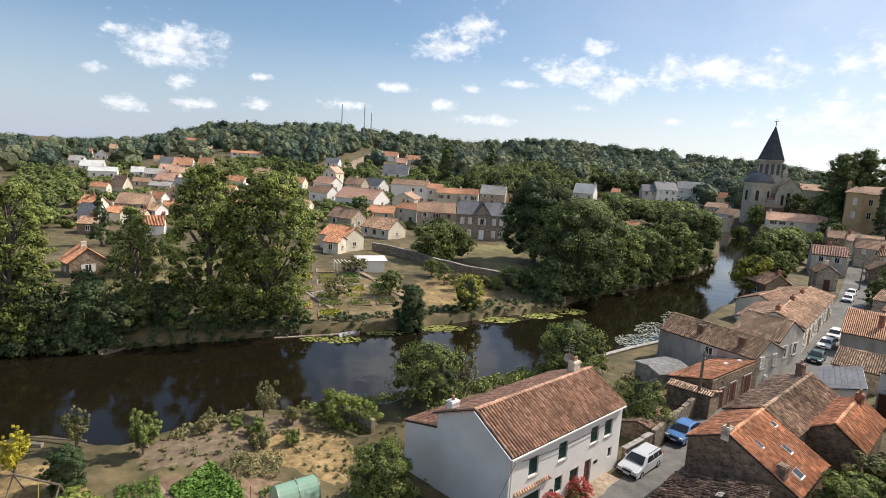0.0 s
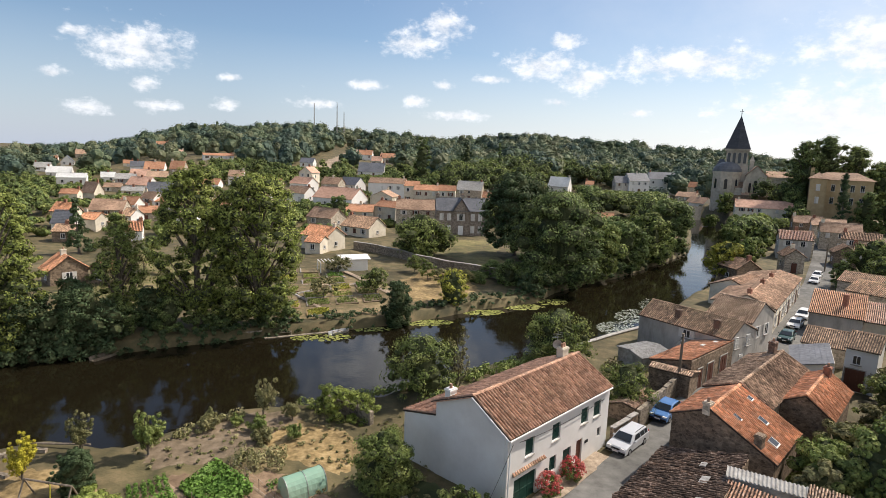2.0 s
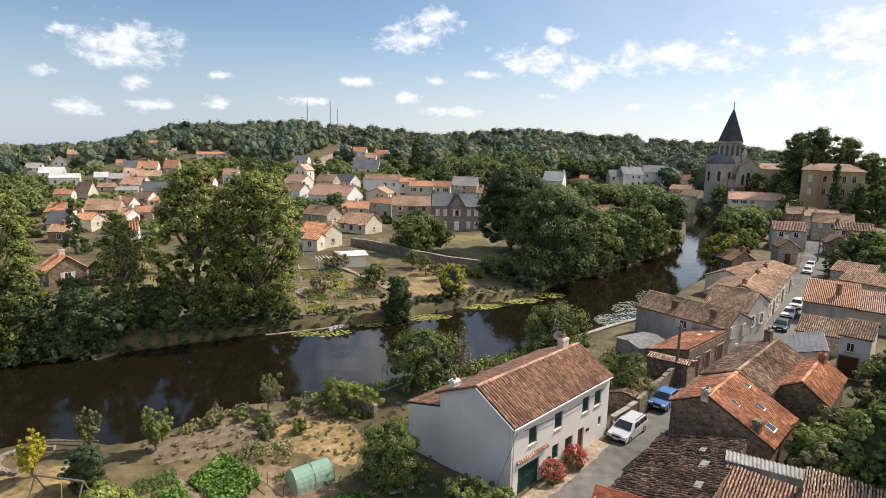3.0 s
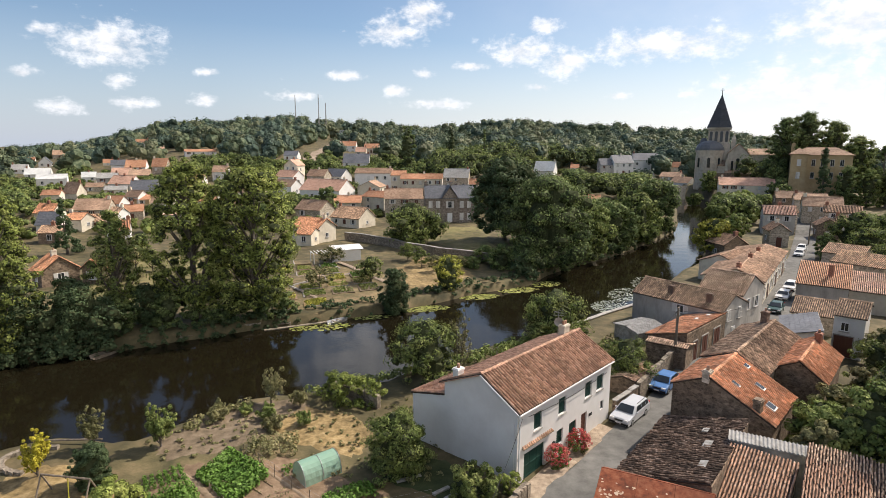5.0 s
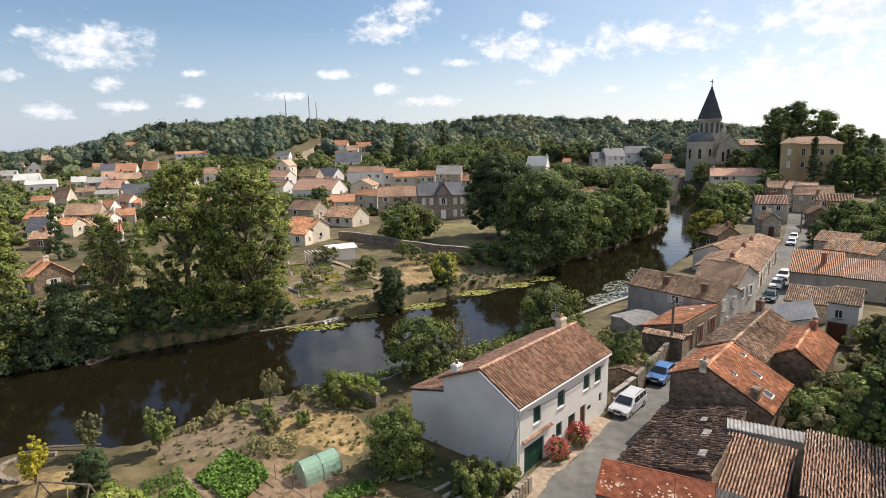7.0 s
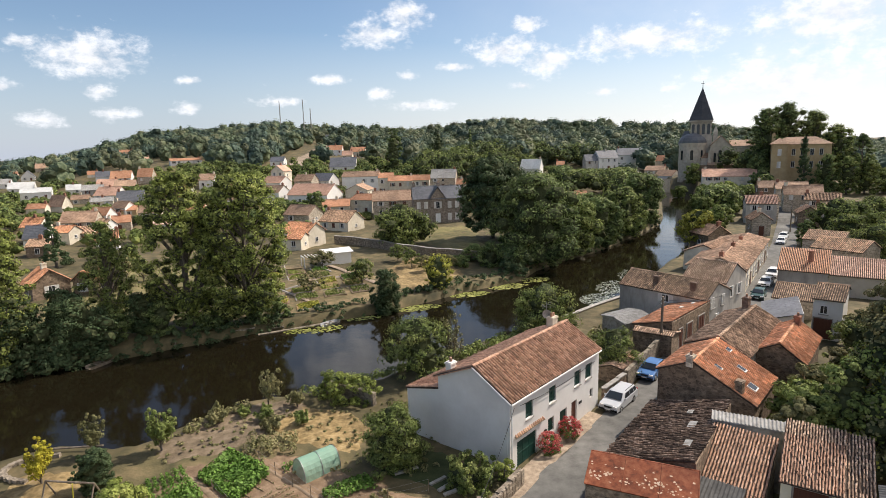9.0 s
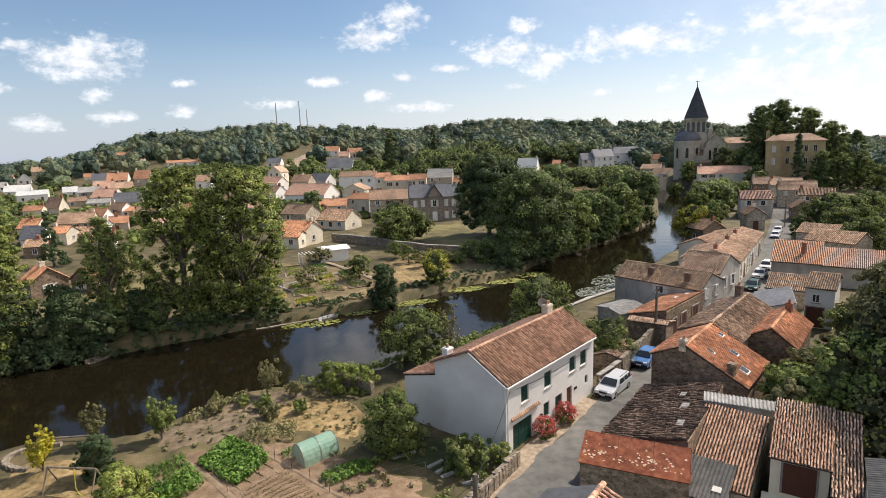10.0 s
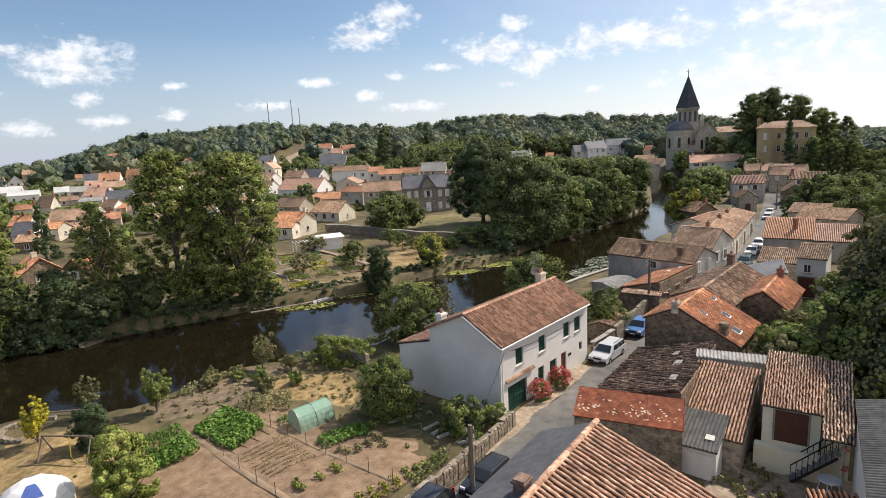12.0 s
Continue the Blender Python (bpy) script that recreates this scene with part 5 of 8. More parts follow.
# own bank
tree("tree", -5.3, 51.2, 5.9, 3.3, M["leaf_mid"], "round leafy tree at the water's edge", "round", 0.05, seed=50, clumps=110, leaves=90, size=0.26)
tree("tree", -2.6, 52.6, 6.1, 1.7, M["leaf_olive"], "feathery grey-green tree at the water's edge", "sapling", 0.2, seed=51, clumps=60, leaves=60, size=0.22)
tree("tree", 7.2, 63.4, 6.0, 3.5, M["leaf_mid"], "round leafy tree at the water's edge", "round", 0.03, seed=52, clumps=110, leaves=90, size=0.3)
tree("tree", 12.0, 51.8, 4.6, 2.3, M["leaf_mid"], "leafy tree behind the white house", "round", 0.05, seed=53, clumps=90, leaves=80, size=0.24)
tree("tree", -17.3, 45.4, 3.3, 1.6, M["leaf_olive"], "thin young fruit tree on the garden bank", "sapling", 0.1, seed=54, clumps=60, leaves=45, size=0.2)
tree("tree", -22.6, 38.7, 3.5, 1.35, M["leaf_mid"], "leafy sapling by the water", "sapling", 0.05, seed=55, clumps=90, leaves=60, size=0.2)
tree("tree", -27.0, 38.0, 3.1, 1.15, M["leaf_olive"], "grey-green sapling by the water", "sapling", 0.05, seed=56, clumps=80, leaves=55, size=0.18)
tree("shrub", -24.1, 33.9, 2.9, 1.05, M["leaf_conifer"], "dark clipped evergreen shrub", "column", 0.0, seed=57, clumps=170, leaves=75, size=0.16, category="shrub")
tree("tree", -28.1, 34.5, 3.1, 1.1, M["leaf_gold"], "small tree with bright yellow leaves", "sapling", 0.15, seed=58, clumps=110, leaves=55, size=0.18)
for x, y, h, r, sd in ((-20.3, 42.4, 1.3, 1.1, 93), (-16.6, 43.0, 1.5, 1.2, 94), (-14.9, 45.3, 1.7, 1.2, 95), (-18.6, 43.6, 1.0, 0.9, 96), (-15.6, 41.6, 1.2, 1.3, 97), (-13.6, 42.4, 1.1, 1.1, 98), (-20.9, 43.6, 1.2, 0.9, 99)):
    tree("shrub", x, y, h, r, M["leaf_olive"] if sd % 2 else M["leaf_mid"], "loose grey-green bush on the garden bank", "sapling", 0.0, seed=sd, clumps=60, leaves=40, size=0.17, category="shrub", group="bank bushes")
tree("tree", -19.6, 29.3, 3.7, 1.5, M["leaf_light"], "light green leafy tree in the garden", "round", 0.05, seed=59, clumps=90, leaves=95, size=0.2)
tree("tree", -18.0, 27.6, 2.9, 1.2, M["leaf_light"], "light green leafy tree in the garden", "round", 0.05, seed=60, clumps=60, leaves=90, size=0.2)
tree("tree", -5.9, 37.0, 4.5, 2.2, M["leaf_mid"], "dense leafy bush beside the gable", "round", 0.0, seed=61, clumps=110, leaves=90, size=0.2)
tree("shrub", -0.9, 34.4, 2.6, 1.6, M["leaf_mid"], "loose leafy shrub in front of the gable", "round", 0.05, seed=62, clumps=50, leaves=65, size=0.22, category="shrub")
for x, y, h, r, sd in ((1.2, 34.9, 1.6, 0.75, 63), (-11.4, 46.3, 2.7, 1.7, 65), (-9.8, 45.8, 2.6, 1.5, 66), (-12.6, 47.2, 2.4, 1.4, 67)):
    tree("shrub", x, y, h, r, M["leaf_light"], "creeper bush on the garden wall", "round", 0.0, seed=sd, clumps=36, leaves=70, size=0.17, category="shrub")
for x, y, sd, sz in ((4.38, 38.18, 70, 0.74), (6.07, 40.41, 71, 0.78)):
    sh = tree("hydrangea", x, y, 1.75 * sz, 1.1 * sz, M["leaf_mid"], "blossoming red hydrangea bush beside the house wall", "round", 0.0, seed=sd, clumps=40, leaves=40, size=0.17, group="hydrangeas", category="shrub")
    rng = random.Random(sd)
    fl = Shape()
    for k in range(120):
        a, b = rng.uniform(0, 6.28), math.asin(rng.uniform(0.02, 1.0))
        leaf_cloud(fl, rng, (math.cos(a) * math.cos(b) * 1.12 * sz, math.sin(a) * math.cos(b) * 1.12 * sz, 0.5 + math.sin(b) * 1.25 * sz), rng.uniform(0.1, 0.17), 20, 0.085)
    ob = new("blossom", fl.mesh("blossom", M["flower_red"]))
    ob.parent = sh
tree("tree", 43.5, 113.5, 7.8, 3.6, M["leaf_bamboo"], "yellowish willow by the river", "round", 0.03, seed=73, clumps=90, leaves=75, size=0.4)


# wooded slopes: crowns of leaf clumps
def wood(name, spots, size, per, mat, label, seed, lumps=9, flat=0.85, dense=True, inside=None):
    rng = np.random.default_rng(seed)
    V, Cv = [], []
    for x, y, r, h in spots:
        z = land_at(x, y)
        u = rng.normal(size=(lumps, 3))
        u /= np.linalg.norm(u, axis=1)[:, None]
        u[:, 2] = np.abs(u[:, 2]) * 1.15 - 0.3
        u[0] = (0, 0, 0.55)
        cen = np.stack([x + u[:, 0] * r * 0.6, y + u[:, 1] * r * 0.6, z + h * 0.5 + u[:, 2] * h * 0.36], 1)
        rad = r * rng.uniform(0.34, 0.56, lumps)
        n = max(4, per // lumps)
        w = rng.normal(size=(lumps, n, 3))
        w /= np.linalg.norm(w, axis=2)[..., None]
        w[..., 2] = np.where(w[..., 2] < -0.3, -w[..., 2], w[..., 2])
        c = (cen[:, None] + w * rad[:, None, None]).reshape(-1, 3)
        nr = (w + u[:, None] * 0.35).reshape(-1, 3) + rng.normal(size=(lumps * n, 3)) * 0.3
        nr /= np.linalg.norm(nr, axis=1)[:, None]
        a = np.cross(nr, rng.normal(size=(lumps * n, 3)))
        a /= np.linalg.norm(a, axis=1)[:, None] + 1e-9
        b = np.cross(nr, a)
        s = size * rng.uniform(0.6, 1.3, lumps * n)[:, None]
        V.append(np.stack([c - a * s * 0.5, c + b * s * 0.42, c + a * s * 0.5, c - b * s * 0.42], 1).reshape(-1, 3))
        # lumpy insides, so that no light shows through a crown; inside colours them as its shade
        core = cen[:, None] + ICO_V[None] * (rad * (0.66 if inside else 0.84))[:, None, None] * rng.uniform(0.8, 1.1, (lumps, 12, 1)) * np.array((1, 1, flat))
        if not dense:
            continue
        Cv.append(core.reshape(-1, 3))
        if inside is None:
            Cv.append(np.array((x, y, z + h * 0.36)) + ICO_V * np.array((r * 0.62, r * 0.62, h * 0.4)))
    V, Cv = np.concatenate(V), np.concatenate(Cv) if Cv else np.zeros((0, 3))
    faces = np.arange(len(V)).reshape(-1, 4).tolist()
    tri = (np.array(ICO_F)[None] + (np.arange(len(Cv) // 12) * 12)[:, None, None] + len(V)).reshape(-1, 3).tolist()
    me = bpy.data.meshes.new(name)
    me.from_pydata(V.tolist() + Cv.tolist(), [], faces + tri)
    me.materials.append(mat)
    me.materials.append(inside or mat)
    me.polygons.foreach_set("material_index", [0] * len(faces) + [1] * len(tri))
    return tagged(new(name, me), label, "wood", "", "stuff")

# ---------------------------------------------------------------- the town
WALLS = {"white": M["white_wall"], "cream": M["cream_wall"], "stone": M["stone_wall"], "brown": M["brown_wall"], "grey": M["grey_wall"], "ochre": M["ochre_wall"]}
M["pale_sheet"] = material("pale_sheet_roof", [(0.5, 0.5, 0.48), (0.6, 0.6, 0.58), (0.68, 0.68, 0.66)], 1.5, 7, rough=0.6, bump=0.1, big=0.15)
ROOFS = {"pale": M["pale_sheet"], "brown": M["roof_brown"], "orange": M["roof_orange"], "pink": M["roof_pink"], "slate": M["slate"], "fibre": M["fibre"]}
WALL_WORDS = {"white": "white rendered", "cream": "cream rendered", "stone": "pale stone", "brown": "dark stone", "grey": "grey rendered", "ochre": "ochre rendered"}
ROOF_WORDS = {"pale": "pale sheet", "brown": "brown tile", "orange": "orange tile", "pink": "pale pink tile", "slate": "grey slate", "fibre": "pale fibre cement"}
TILES = {"brown": M["tile_tan"], "orange": M["tile_orange"], "pink": M["tile_pink"]}
town_count = [0]


def town_house(x, y, w, wall_h, roof_h, turn, ori, wall, roof, base=None, chim=True, deep=None):
    """A house of the town: w metres across the side that faces the river."""
    town_count[0] += 1
    rng = random.Random(town_count[0])
    u = Vector((math.cos(radians(turn)), math.sin(radians(turn))))
    v = Vector((-u.y, u.x))
    dp = deep or max(4.0, min(9.0, w * 0.7))
    z = land_at(x, y) if base is None else base
    low = min(land_at(x + a * u.x * w / 2 + b * v.x * dp, y + a * u.y * w / 2 + b * v.y * dp) for a in (-1, 1) for b in (0, 1))
    P = Vector((x, y))
    if ori == "h":
        c = P + v * dp / 2
        A, B, wl, wr = c - u * w / 2, c + u * w / 2, dp / 2, dp / 2
    else:
        A, B, wl, wr = P, P + v * dp, w / 2, w / 2
    eave = z + wall_h
    lab = f"{WALL_WORDS[wall]} town house under a {ROOF_WORDS[roof]} roof"
    th, d, n, q = gabled("house", A, B, wl, wr, min(z, low), eave, eave, eave + roof_h, WALLS[wall], ROOFS[roof], lab,
                         over=0.3, gable_over=0.2, style="tiles" if y < 150 and roof in TILES else "coursed" if y < 240 else "plain", group="town houses",
                         tile=TILES.get(roof), tw=0.3, tl=0.5)
    floors = 2 if wall_h > 4.2 else 1
    cols = max(1, int(w / 2.9))
    for f in range(floors):
        for i in range(cols):
            if rng.random() < 0.15:
                continue
            p = P + u * ((i + 0.5) / cols - 0.5) * w * 0.92
            hh = min(1.35, wall_h / floors * 0.5)
            zz = z + wall_h / floors * f + wall_h / floors * 0.34
            if f == 0 and i == cols // 2 and wall_h > 2.6:
                door(th, (p.x, p.y, z), u, 1.0, min(2.05, wall_h * 0.72), M["brown_paint"] if rng.random() < 0.5 else M["shutter_pale"], boards=False)
            else:
                window(th, (p.x, p.y, zz), u, 0.95, hh, rng.choice(("shutters", "shutters", "none", "closed")), rng.choice((M["shutter_pale"], M["shutter_pale"], M["brown_paint"])))
    for i in range(max(1, int(dp / 4))):
        for s in (-1, 1):
            p = P + u * s * w / 2 + v * dp * (i + 0.5) / max(1, int(dp / 4))
            window(th, (p.x, p.y, z + wall_h * (0.6 if floors == 2 else 0.35)), v * s, 0.9, min(1.2, wall_h * 0.3), "none")
    if chim and rng.random() < 0.8:
        t = rng.choice((0.06, 0.94, 0.5))
        p = A.lerp(B, t)
        chimney(th, p.x, p.y, eave + roof_h - 0.4, eave + roof_h + 0.9, 0.7, 0.5, radians(turn), rng.choice((M["brick"], M["cream_wall"])), rng.choice((1, 2)))
    return th


town_house(-56.2, 193.7, 16.0, 4.1, 3.3, -19, "h", "white", "pink", deep=10.0)
town_house(-48.1, 154.6, 8.5, 2.6, 2.2, -23, "h", "stone", "brown", deep=6.3)
town_house(-35.6, 144.9, 9.2, 2.4, 2.4, -26, "h", "cream", "brown", deep=6.9)
town_house(-38.7, 122.0, 7.6, 3.2, 1.8, -27, "h", "cream", "orange", deep=5.7)
town_house(-37.3, 116.9, 3.3, 2.4, 1.0, -7, "h", "cream", "orange", deep=4.5)
town_house(-41.9, 174.3, 8.3, 2.4, 1.8, 4, "h", "cream", "orange", deep=6.2)
town_house(-34.2, 175.6, 8.6, 4.5, 1.5, -29, "h", "cream", "orange", deep=6.5)
town_house(-40.0, 198.1, 7.9, 4.5, 1.9, -4, "v", "cream", "brown", deep=9.5)
town_house(-23.1, 166.1, 11.3, 4.6, 2.5, 8, "h", "stone", "brown", deep=8.5)
town_house(-63.8, 240.4, 9.3, 3.1, 2.9, -25, "h", "white", "slate", deep=7.0)
town_house(-69.2, 233.8, 8.0, 3.3, 2.4, -14, "h", "stone", "brown", deep=6.0)
town_house(-43.3, 222.8, 14.1, 7.3, 1.7, 1, "h", "white", "brown", deep=10.0)
town_house(-33.4, 223.3, 6.0, 6.8, 1.6, 4, "h", "cream", "orange", deep=4.5)
town_house(-27.3, 220.4, 9.4, 6.3, 1.7, 2, "h", "cream", "orange", deep=7.0)
town_house(-18.9, 216.3, 6.2, 6.4, 1.7, -0, "h", "cream", "orange", deep=4.6)
town_house(-11.8, 239.9, 10.4, 4.7, 3.3, -5, "h", "stone", "fibre", deep=7.8)
town_house(-4.1, 231.4, 3.6, 2.4, 1.9, -4, "h", "cream", "orange", deep=4.5)
town_house(-84.2, 247.3, 6.0, 5.9, 2.4, -11, "v", "cream", "pink", deep=7.2)
town_house(-80.5, 228.4, 9.2, 3.9, 2.3, -21, "h", "white", "pink", deep=6.9)
town_house(-72.7, 203.3, 8.5, 3.7, 2.2, -20, "h", "white", "brown", deep=6.4)
town_house(-104.8, 308.1, 7.5, 3.1, 2.3, -1, "h", "white", "slate", deep=5.6)
town_house(-67.0, 299.1, 13.5, 2.7, 4.5, 3, "h", "white", "slate", deep=10.0)
town_house(-92.5, 392.8, 9.4, 3.1, 3.0, 3, "h", "white", "orange", deep=7.1)
town_house(-74.6, 380.2, 9.5, 3.4, 2.9, 1, "h", "cream", "orange", deep=7.1)
town_house(-82.1, 448.7, 6.6, 2.6, 2.6, 10, "h", "cream", "pink", deep=5.0)
town_house(-76.6, 356.6, 6.4, 3.2, 2.7, 2, "h", "cream", "pink", deep=4.8)
town_house(-136.5, 545.8, 8.1, 2.7, 2.7, 14, "h", "white", "slate", deep=6.1)
town_house(-115.0, 143.3, 5.6, 3.5, 2.1, -6, "h", "cream", "orange", deep=4.5)
town_house(-100.3, 125.9, 4.5, 2.4, 2.6, 9, "h", "white", "slate", deep=4.5)
town_house(-91.4, 115.5, 4.3, 2.4, 1.2, 13, "h", "brown", "brown", deep=4.5)
town_house(-146.1, 194.5, 5.6, 3.2, 3.4, -8, "h", "cream", "brown", deep=4.5)
town_house(-144.1, 182.8, 5.4, 2.4, 1.3, 18, "h", "cream", "orange", deep=4.5)
town_house(-108.6, 152.5, 8.8, 2.4, 2.5, 15, "h", "stone", "brown", deep=6.6)
town_house(-112.6, 167.1, 5.8, 2.4, 2.0, -6, "h", "white", "orange", deep=4.5)
town_house(-113.5, 178.9, 5.4, 2.5, 1.8, -13, "h", "white", "brown", deep=4.5)
town_house(-110.2, 179.0, 4.4, 2.4, 1.1, 22, "h", "ochre", "orange", deep=4.5)
town_house(-95.5, 150.6, 5.4, 2.8, 1.5, 27, "h", "stone", "orange", deep=4.5)
town_house(-97.3, 144.7, 3.3, 2.4, 1.7, -11, "h", "white", "brown", deep=4.5)
town_house(-79.6, 120.7, 4.3, 2.4, 1.7, 28, "h", "white", "orange", deep=4.5)
town_house(-123.4, 201.8, 8.7, 2.4, 3.1, 21, "h", "grey", "slate", deep=6.6)
town_house(-143.2, 217.9, 9.6, 2.4, 2.9, -5, "h", "white", "pink", deep=7.2)
town_house(-130.7, 196.9, 7.1, 2.4, 1.2, 24, "h", "cream", "fibre", deep=5.3)
town_house(-187.6, 285.7, 7.0, 3.5, 2.5, 28, "h", "white", "slate", deep=5.2)
town_house(-175.9, 281.0, 9.4, 2.4, 3.5, 17, "h", "white", "orange", deep=7.1)
town_house(-151.8, 261.2, 6.7, 3.4, 3.5, 5, "h", "stone", "orange", deep=5.0)
town_house(-155.3, 250.9, 8.5, 2.4, 2.4, 22, "h", "stone", "brown", deep=6.4)
town_house(-166.5, 254.4, 8.3, 2.4, 2.9, 13, "h", "cream", "pink", deep=6.2)
town_house(-165.5, 243.5, 8.2, 2.4, 2.1, 29, "h", "grey", "fibre", deep=6.2)
town_house(-182.3, 255.2, 5.8, 2.4, 2.2, 31, "h", "white", "pale", deep=4.5)
town_house(-233.1, 286.5, 11.4, 2.7, 3.0, 29, "h", "white", "pale", deep=8.5)
town_house(-186.3, 237.2, 11.2, 3.7, 1.7, 33, "h", "white", "pale", deep=8.4)
town_house(-275.9, 325.1, 8.3, 2.4, 2.9, 25, "h", "white", "fibre", deep=6.2)
town_house(-337.7, 406.9, 7.7, 2.9, 3.2, 30, "h", "white", "orange", deep=5.7)
town_house(-302.6, 379.0, 7.8, 2.7, 4.2, 34, "v", "white", "slate", deep=9.4)
town_house(-360.7, 468.1, 9.7, 2.9, 3.7, 28, "h", "stone", "brown", deep=7.3)
town_house(-267.1, 435.7, 9.8, 3.1, 3.0, 22, "h", "white", "orange", deep=7.4)
town_house(-209.9, 361.7, 6.2, 2.4, 1.8, 25, "h", "white", "pink", deep=4.7)
town_house(-169.8, 337.8, 17.4, 2.4, 1.3, 32, "h", "white", "orange", deep=10.0)
town_house(-223.6, 330.2, 5.1, 2.4, 1.9, 29, "h", "cream", "orange", deep=4.5)
town_house(-286.8, 499.3, 11.1, 2.4, 2.5, 25, "h", "grey", "fibre", deep=8.3)
town_house(-112.1, 239.1, 6.2, 4.1, 2.3, 10, "h", "white", "brown", deep=4.7)
town_house(-81.0, 144.8, 4.6, 2.4, 1.2, -1, "h", "white", "pink", deep=4.5)
town_house(-86.1, 174.2, 5.6, 2.6, 1.9, 6, "h", "cream", "orange", deep=4.5)
town_house(-72.8, 159.0, 5.5, 2.9, 1.4, 5, "h", "white", "brown", deep=4.5)
town_house(-83.8, 195.3, 7.6, 2.9, 1.7, -2, "h", "white", "brown", deep=5.7)
town_house(-103.8, 193.2, 7.3, 2.5, 1.7, 8, "h", "cream", "orange", deep=5.4)
town_house(-70.0, 177.8, 6.9, 2.7, 1.7, -4, "h", "cream", "pink", deep=5.2)
town_house(-91.2, 223.8, 8.3, 2.9, 2.0, 2, "h", "cream", "orange", deep=6.3)
town_house(-153.2, 217.3, 6.2, 2.4, 1.4, 20, "h", "stone", "brown", deep=4.7)
town_house(-99.9, 172.9, 6.7, 2.4, 1.9, 10, "h", "cream", "brown", deep=5.0)
town_house(-116.2, 223.6, 7.7, 2.9, 2.1, 7, "h", "white", "orange", deep=5.8)
town_house(-97.7, 131.0, 4.4, 2.4, 1.3, -3, "h", "cream", "orange", deep=4.5)
town_house(-94.8, 135.0, 4.1, 2.4, 1.4, 15, "h", "cream", "brown", deep=4.5)
town_house(27.2, 267.8, 9.1, 3.6, 4.0, -21, "h", "white", "pale", deep=6.9)
town_house(59.6, 285.9, 6.7, 5.2, 2.9, 8, "h", "grey", "slate", deep=5.1)
town_house(67.5, 286.4, 10.0, 6.1, 3.4, 12, "h", "white", "slate", deep=7.5)
town_house(86.2, 315.5, 13.2, 7.9, 3.4, -5, "h", "white", "slate", deep=9.9)
town_house(97.0, 320.7, 5.3, 5.2, 3.5, -27, "h", "stone", "brown", deep=4.5)
town_house(90.9, 276.9, 9.1, 5.9, 2.5, -53, "h", "white", "brown", deep=6.8)
town_house(90.1, 288.5, 9.4, 2.5, 2.0, -37, "h", "stone", "brown", deep=7.1)
town_house(107.0, 327.2, 8.0, 3.1, 2.7, -38, "h", "cream", "orange", deep=6.0)
town_house(116.3, 334.5, 5.6, 4.5, 3.4, -44, "v", "white", "brown", deep=6.8)
town_house(44.7, 291.0, 3.9, 2.5, 1.6, -14, "h", "cream", "orange", deep=4.5)
town_house(-62.6, 81.5, 5.0, 2.4, 1.9, 56, "v", "brown", "orange")
town_house(-58.6, 82.5, 3.4, 2.4, 1.3, -11, "v", "brown", "orange")
town_house(35.1, 187.7, 3.6, 2.4, 1.6, -11, "h", "brown", "orange")
town_house(96.3, 220.0, 18.4, 4.6, 2.5, -18, "h", "cream", "pink")
town_house(69.6, 142.4, 6.6, 5.0, 1.6, -17, "h", "grey", "pink", deep=5)
town_house(74.0, 146.7, 3.8, 4.6, 1.3, -8, "h", "stone", "brown", deep=4)
town_house(60.4, 123.6, 3.6, 3.4, 1.3, -10, "v", "stone", "brown", deep=4.5)
town_house(88.7, 159.0, 9.0, 5.0, 2.1, -22, "h", "stone", "brown", deep=5)
town_house(86.7, 147.3, 7.6, 4.3, 1.4, -31, "h", "stone", "brown", deep=4.5)
town_house(93.7, 173.7, 8.2, 4.4, 1.6, -23, "h", "stone", "brown")
town_house(96.2, 189.3, 7.9, 4.3, 1.8, -16, "h", "brown", "brown")
town_house(76.2, 134.2, 4.2, 3.4, 1.4, -21, "v", "brown", "brown", deep=5)
town_house(84.0, 139.5, 6.0, 3.6, 1.3, -32, "h", "stone", "brown", deep=4)
town_house(45.4, 108.8, 4.6, 3.0, 1.5, 16, "v", "brown", "brown", deep=5)
# row along the street and its opposite side
ra, rb_ = Vector((33.0, 79.6)), Vector((47.6, 102.6))
for k, (t0, t1, wall, roof, rz) in enumerate(((0.0, 0.36, "cream", "brown", 5.2), (0.365, 0.64, "cream", "brown", 5.0), (0.645, 1.0, "stone", "brown", 4.8))):
    A, B = ra.lerp(rb_, t0), ra.lerp(rb_, t1)
    th, d, n, q = gabled("house", A, B, 4.2, 3.2, 0.75, 3.9, 4.0, rz, WALLS[wall], M["tile_tan"], f"{WALL_WORDS[wall]} terraced street house with a brown tile roof",
                         style="tiles", seed=200 + k, tw=0.24, over=0.2, gable_over=0.05, group="street row")
    ln = (B - A).length
    for i in range(3):
        p = A - n * 3.2 + d * ln * (i + 0.5) / 3
        if i == 1:
            door(th, (p.x, p.y, 0.75), d, 1.0, 2.1, M["brown_paint"])
        else:
            window(th, (p.x, p.y, 1.6), d, 0.9, 1.25, "shutters")
        window(th, (p.x, p.y, 3.0), d, 0.6, 0.6, "none")
    c = A.lerp(B, 0.12)
    chimney(th, c.x, c.y, rz - 0.4, rz + 0.8, 0.6, 0.5, 0.9, M["brick"])
# pale gabled house towards the river
th, d, n, q = gabled("house", (35.6, 91.5), (41.0, 97.5), 3.0, 3.2, 0.75, 3.7, 3.7, 4.9, M["cream_wall"], M["tile_tan"], "cream house with a pinkish tile roof between street and river", style="tiles", tw=0.24, group="street row")
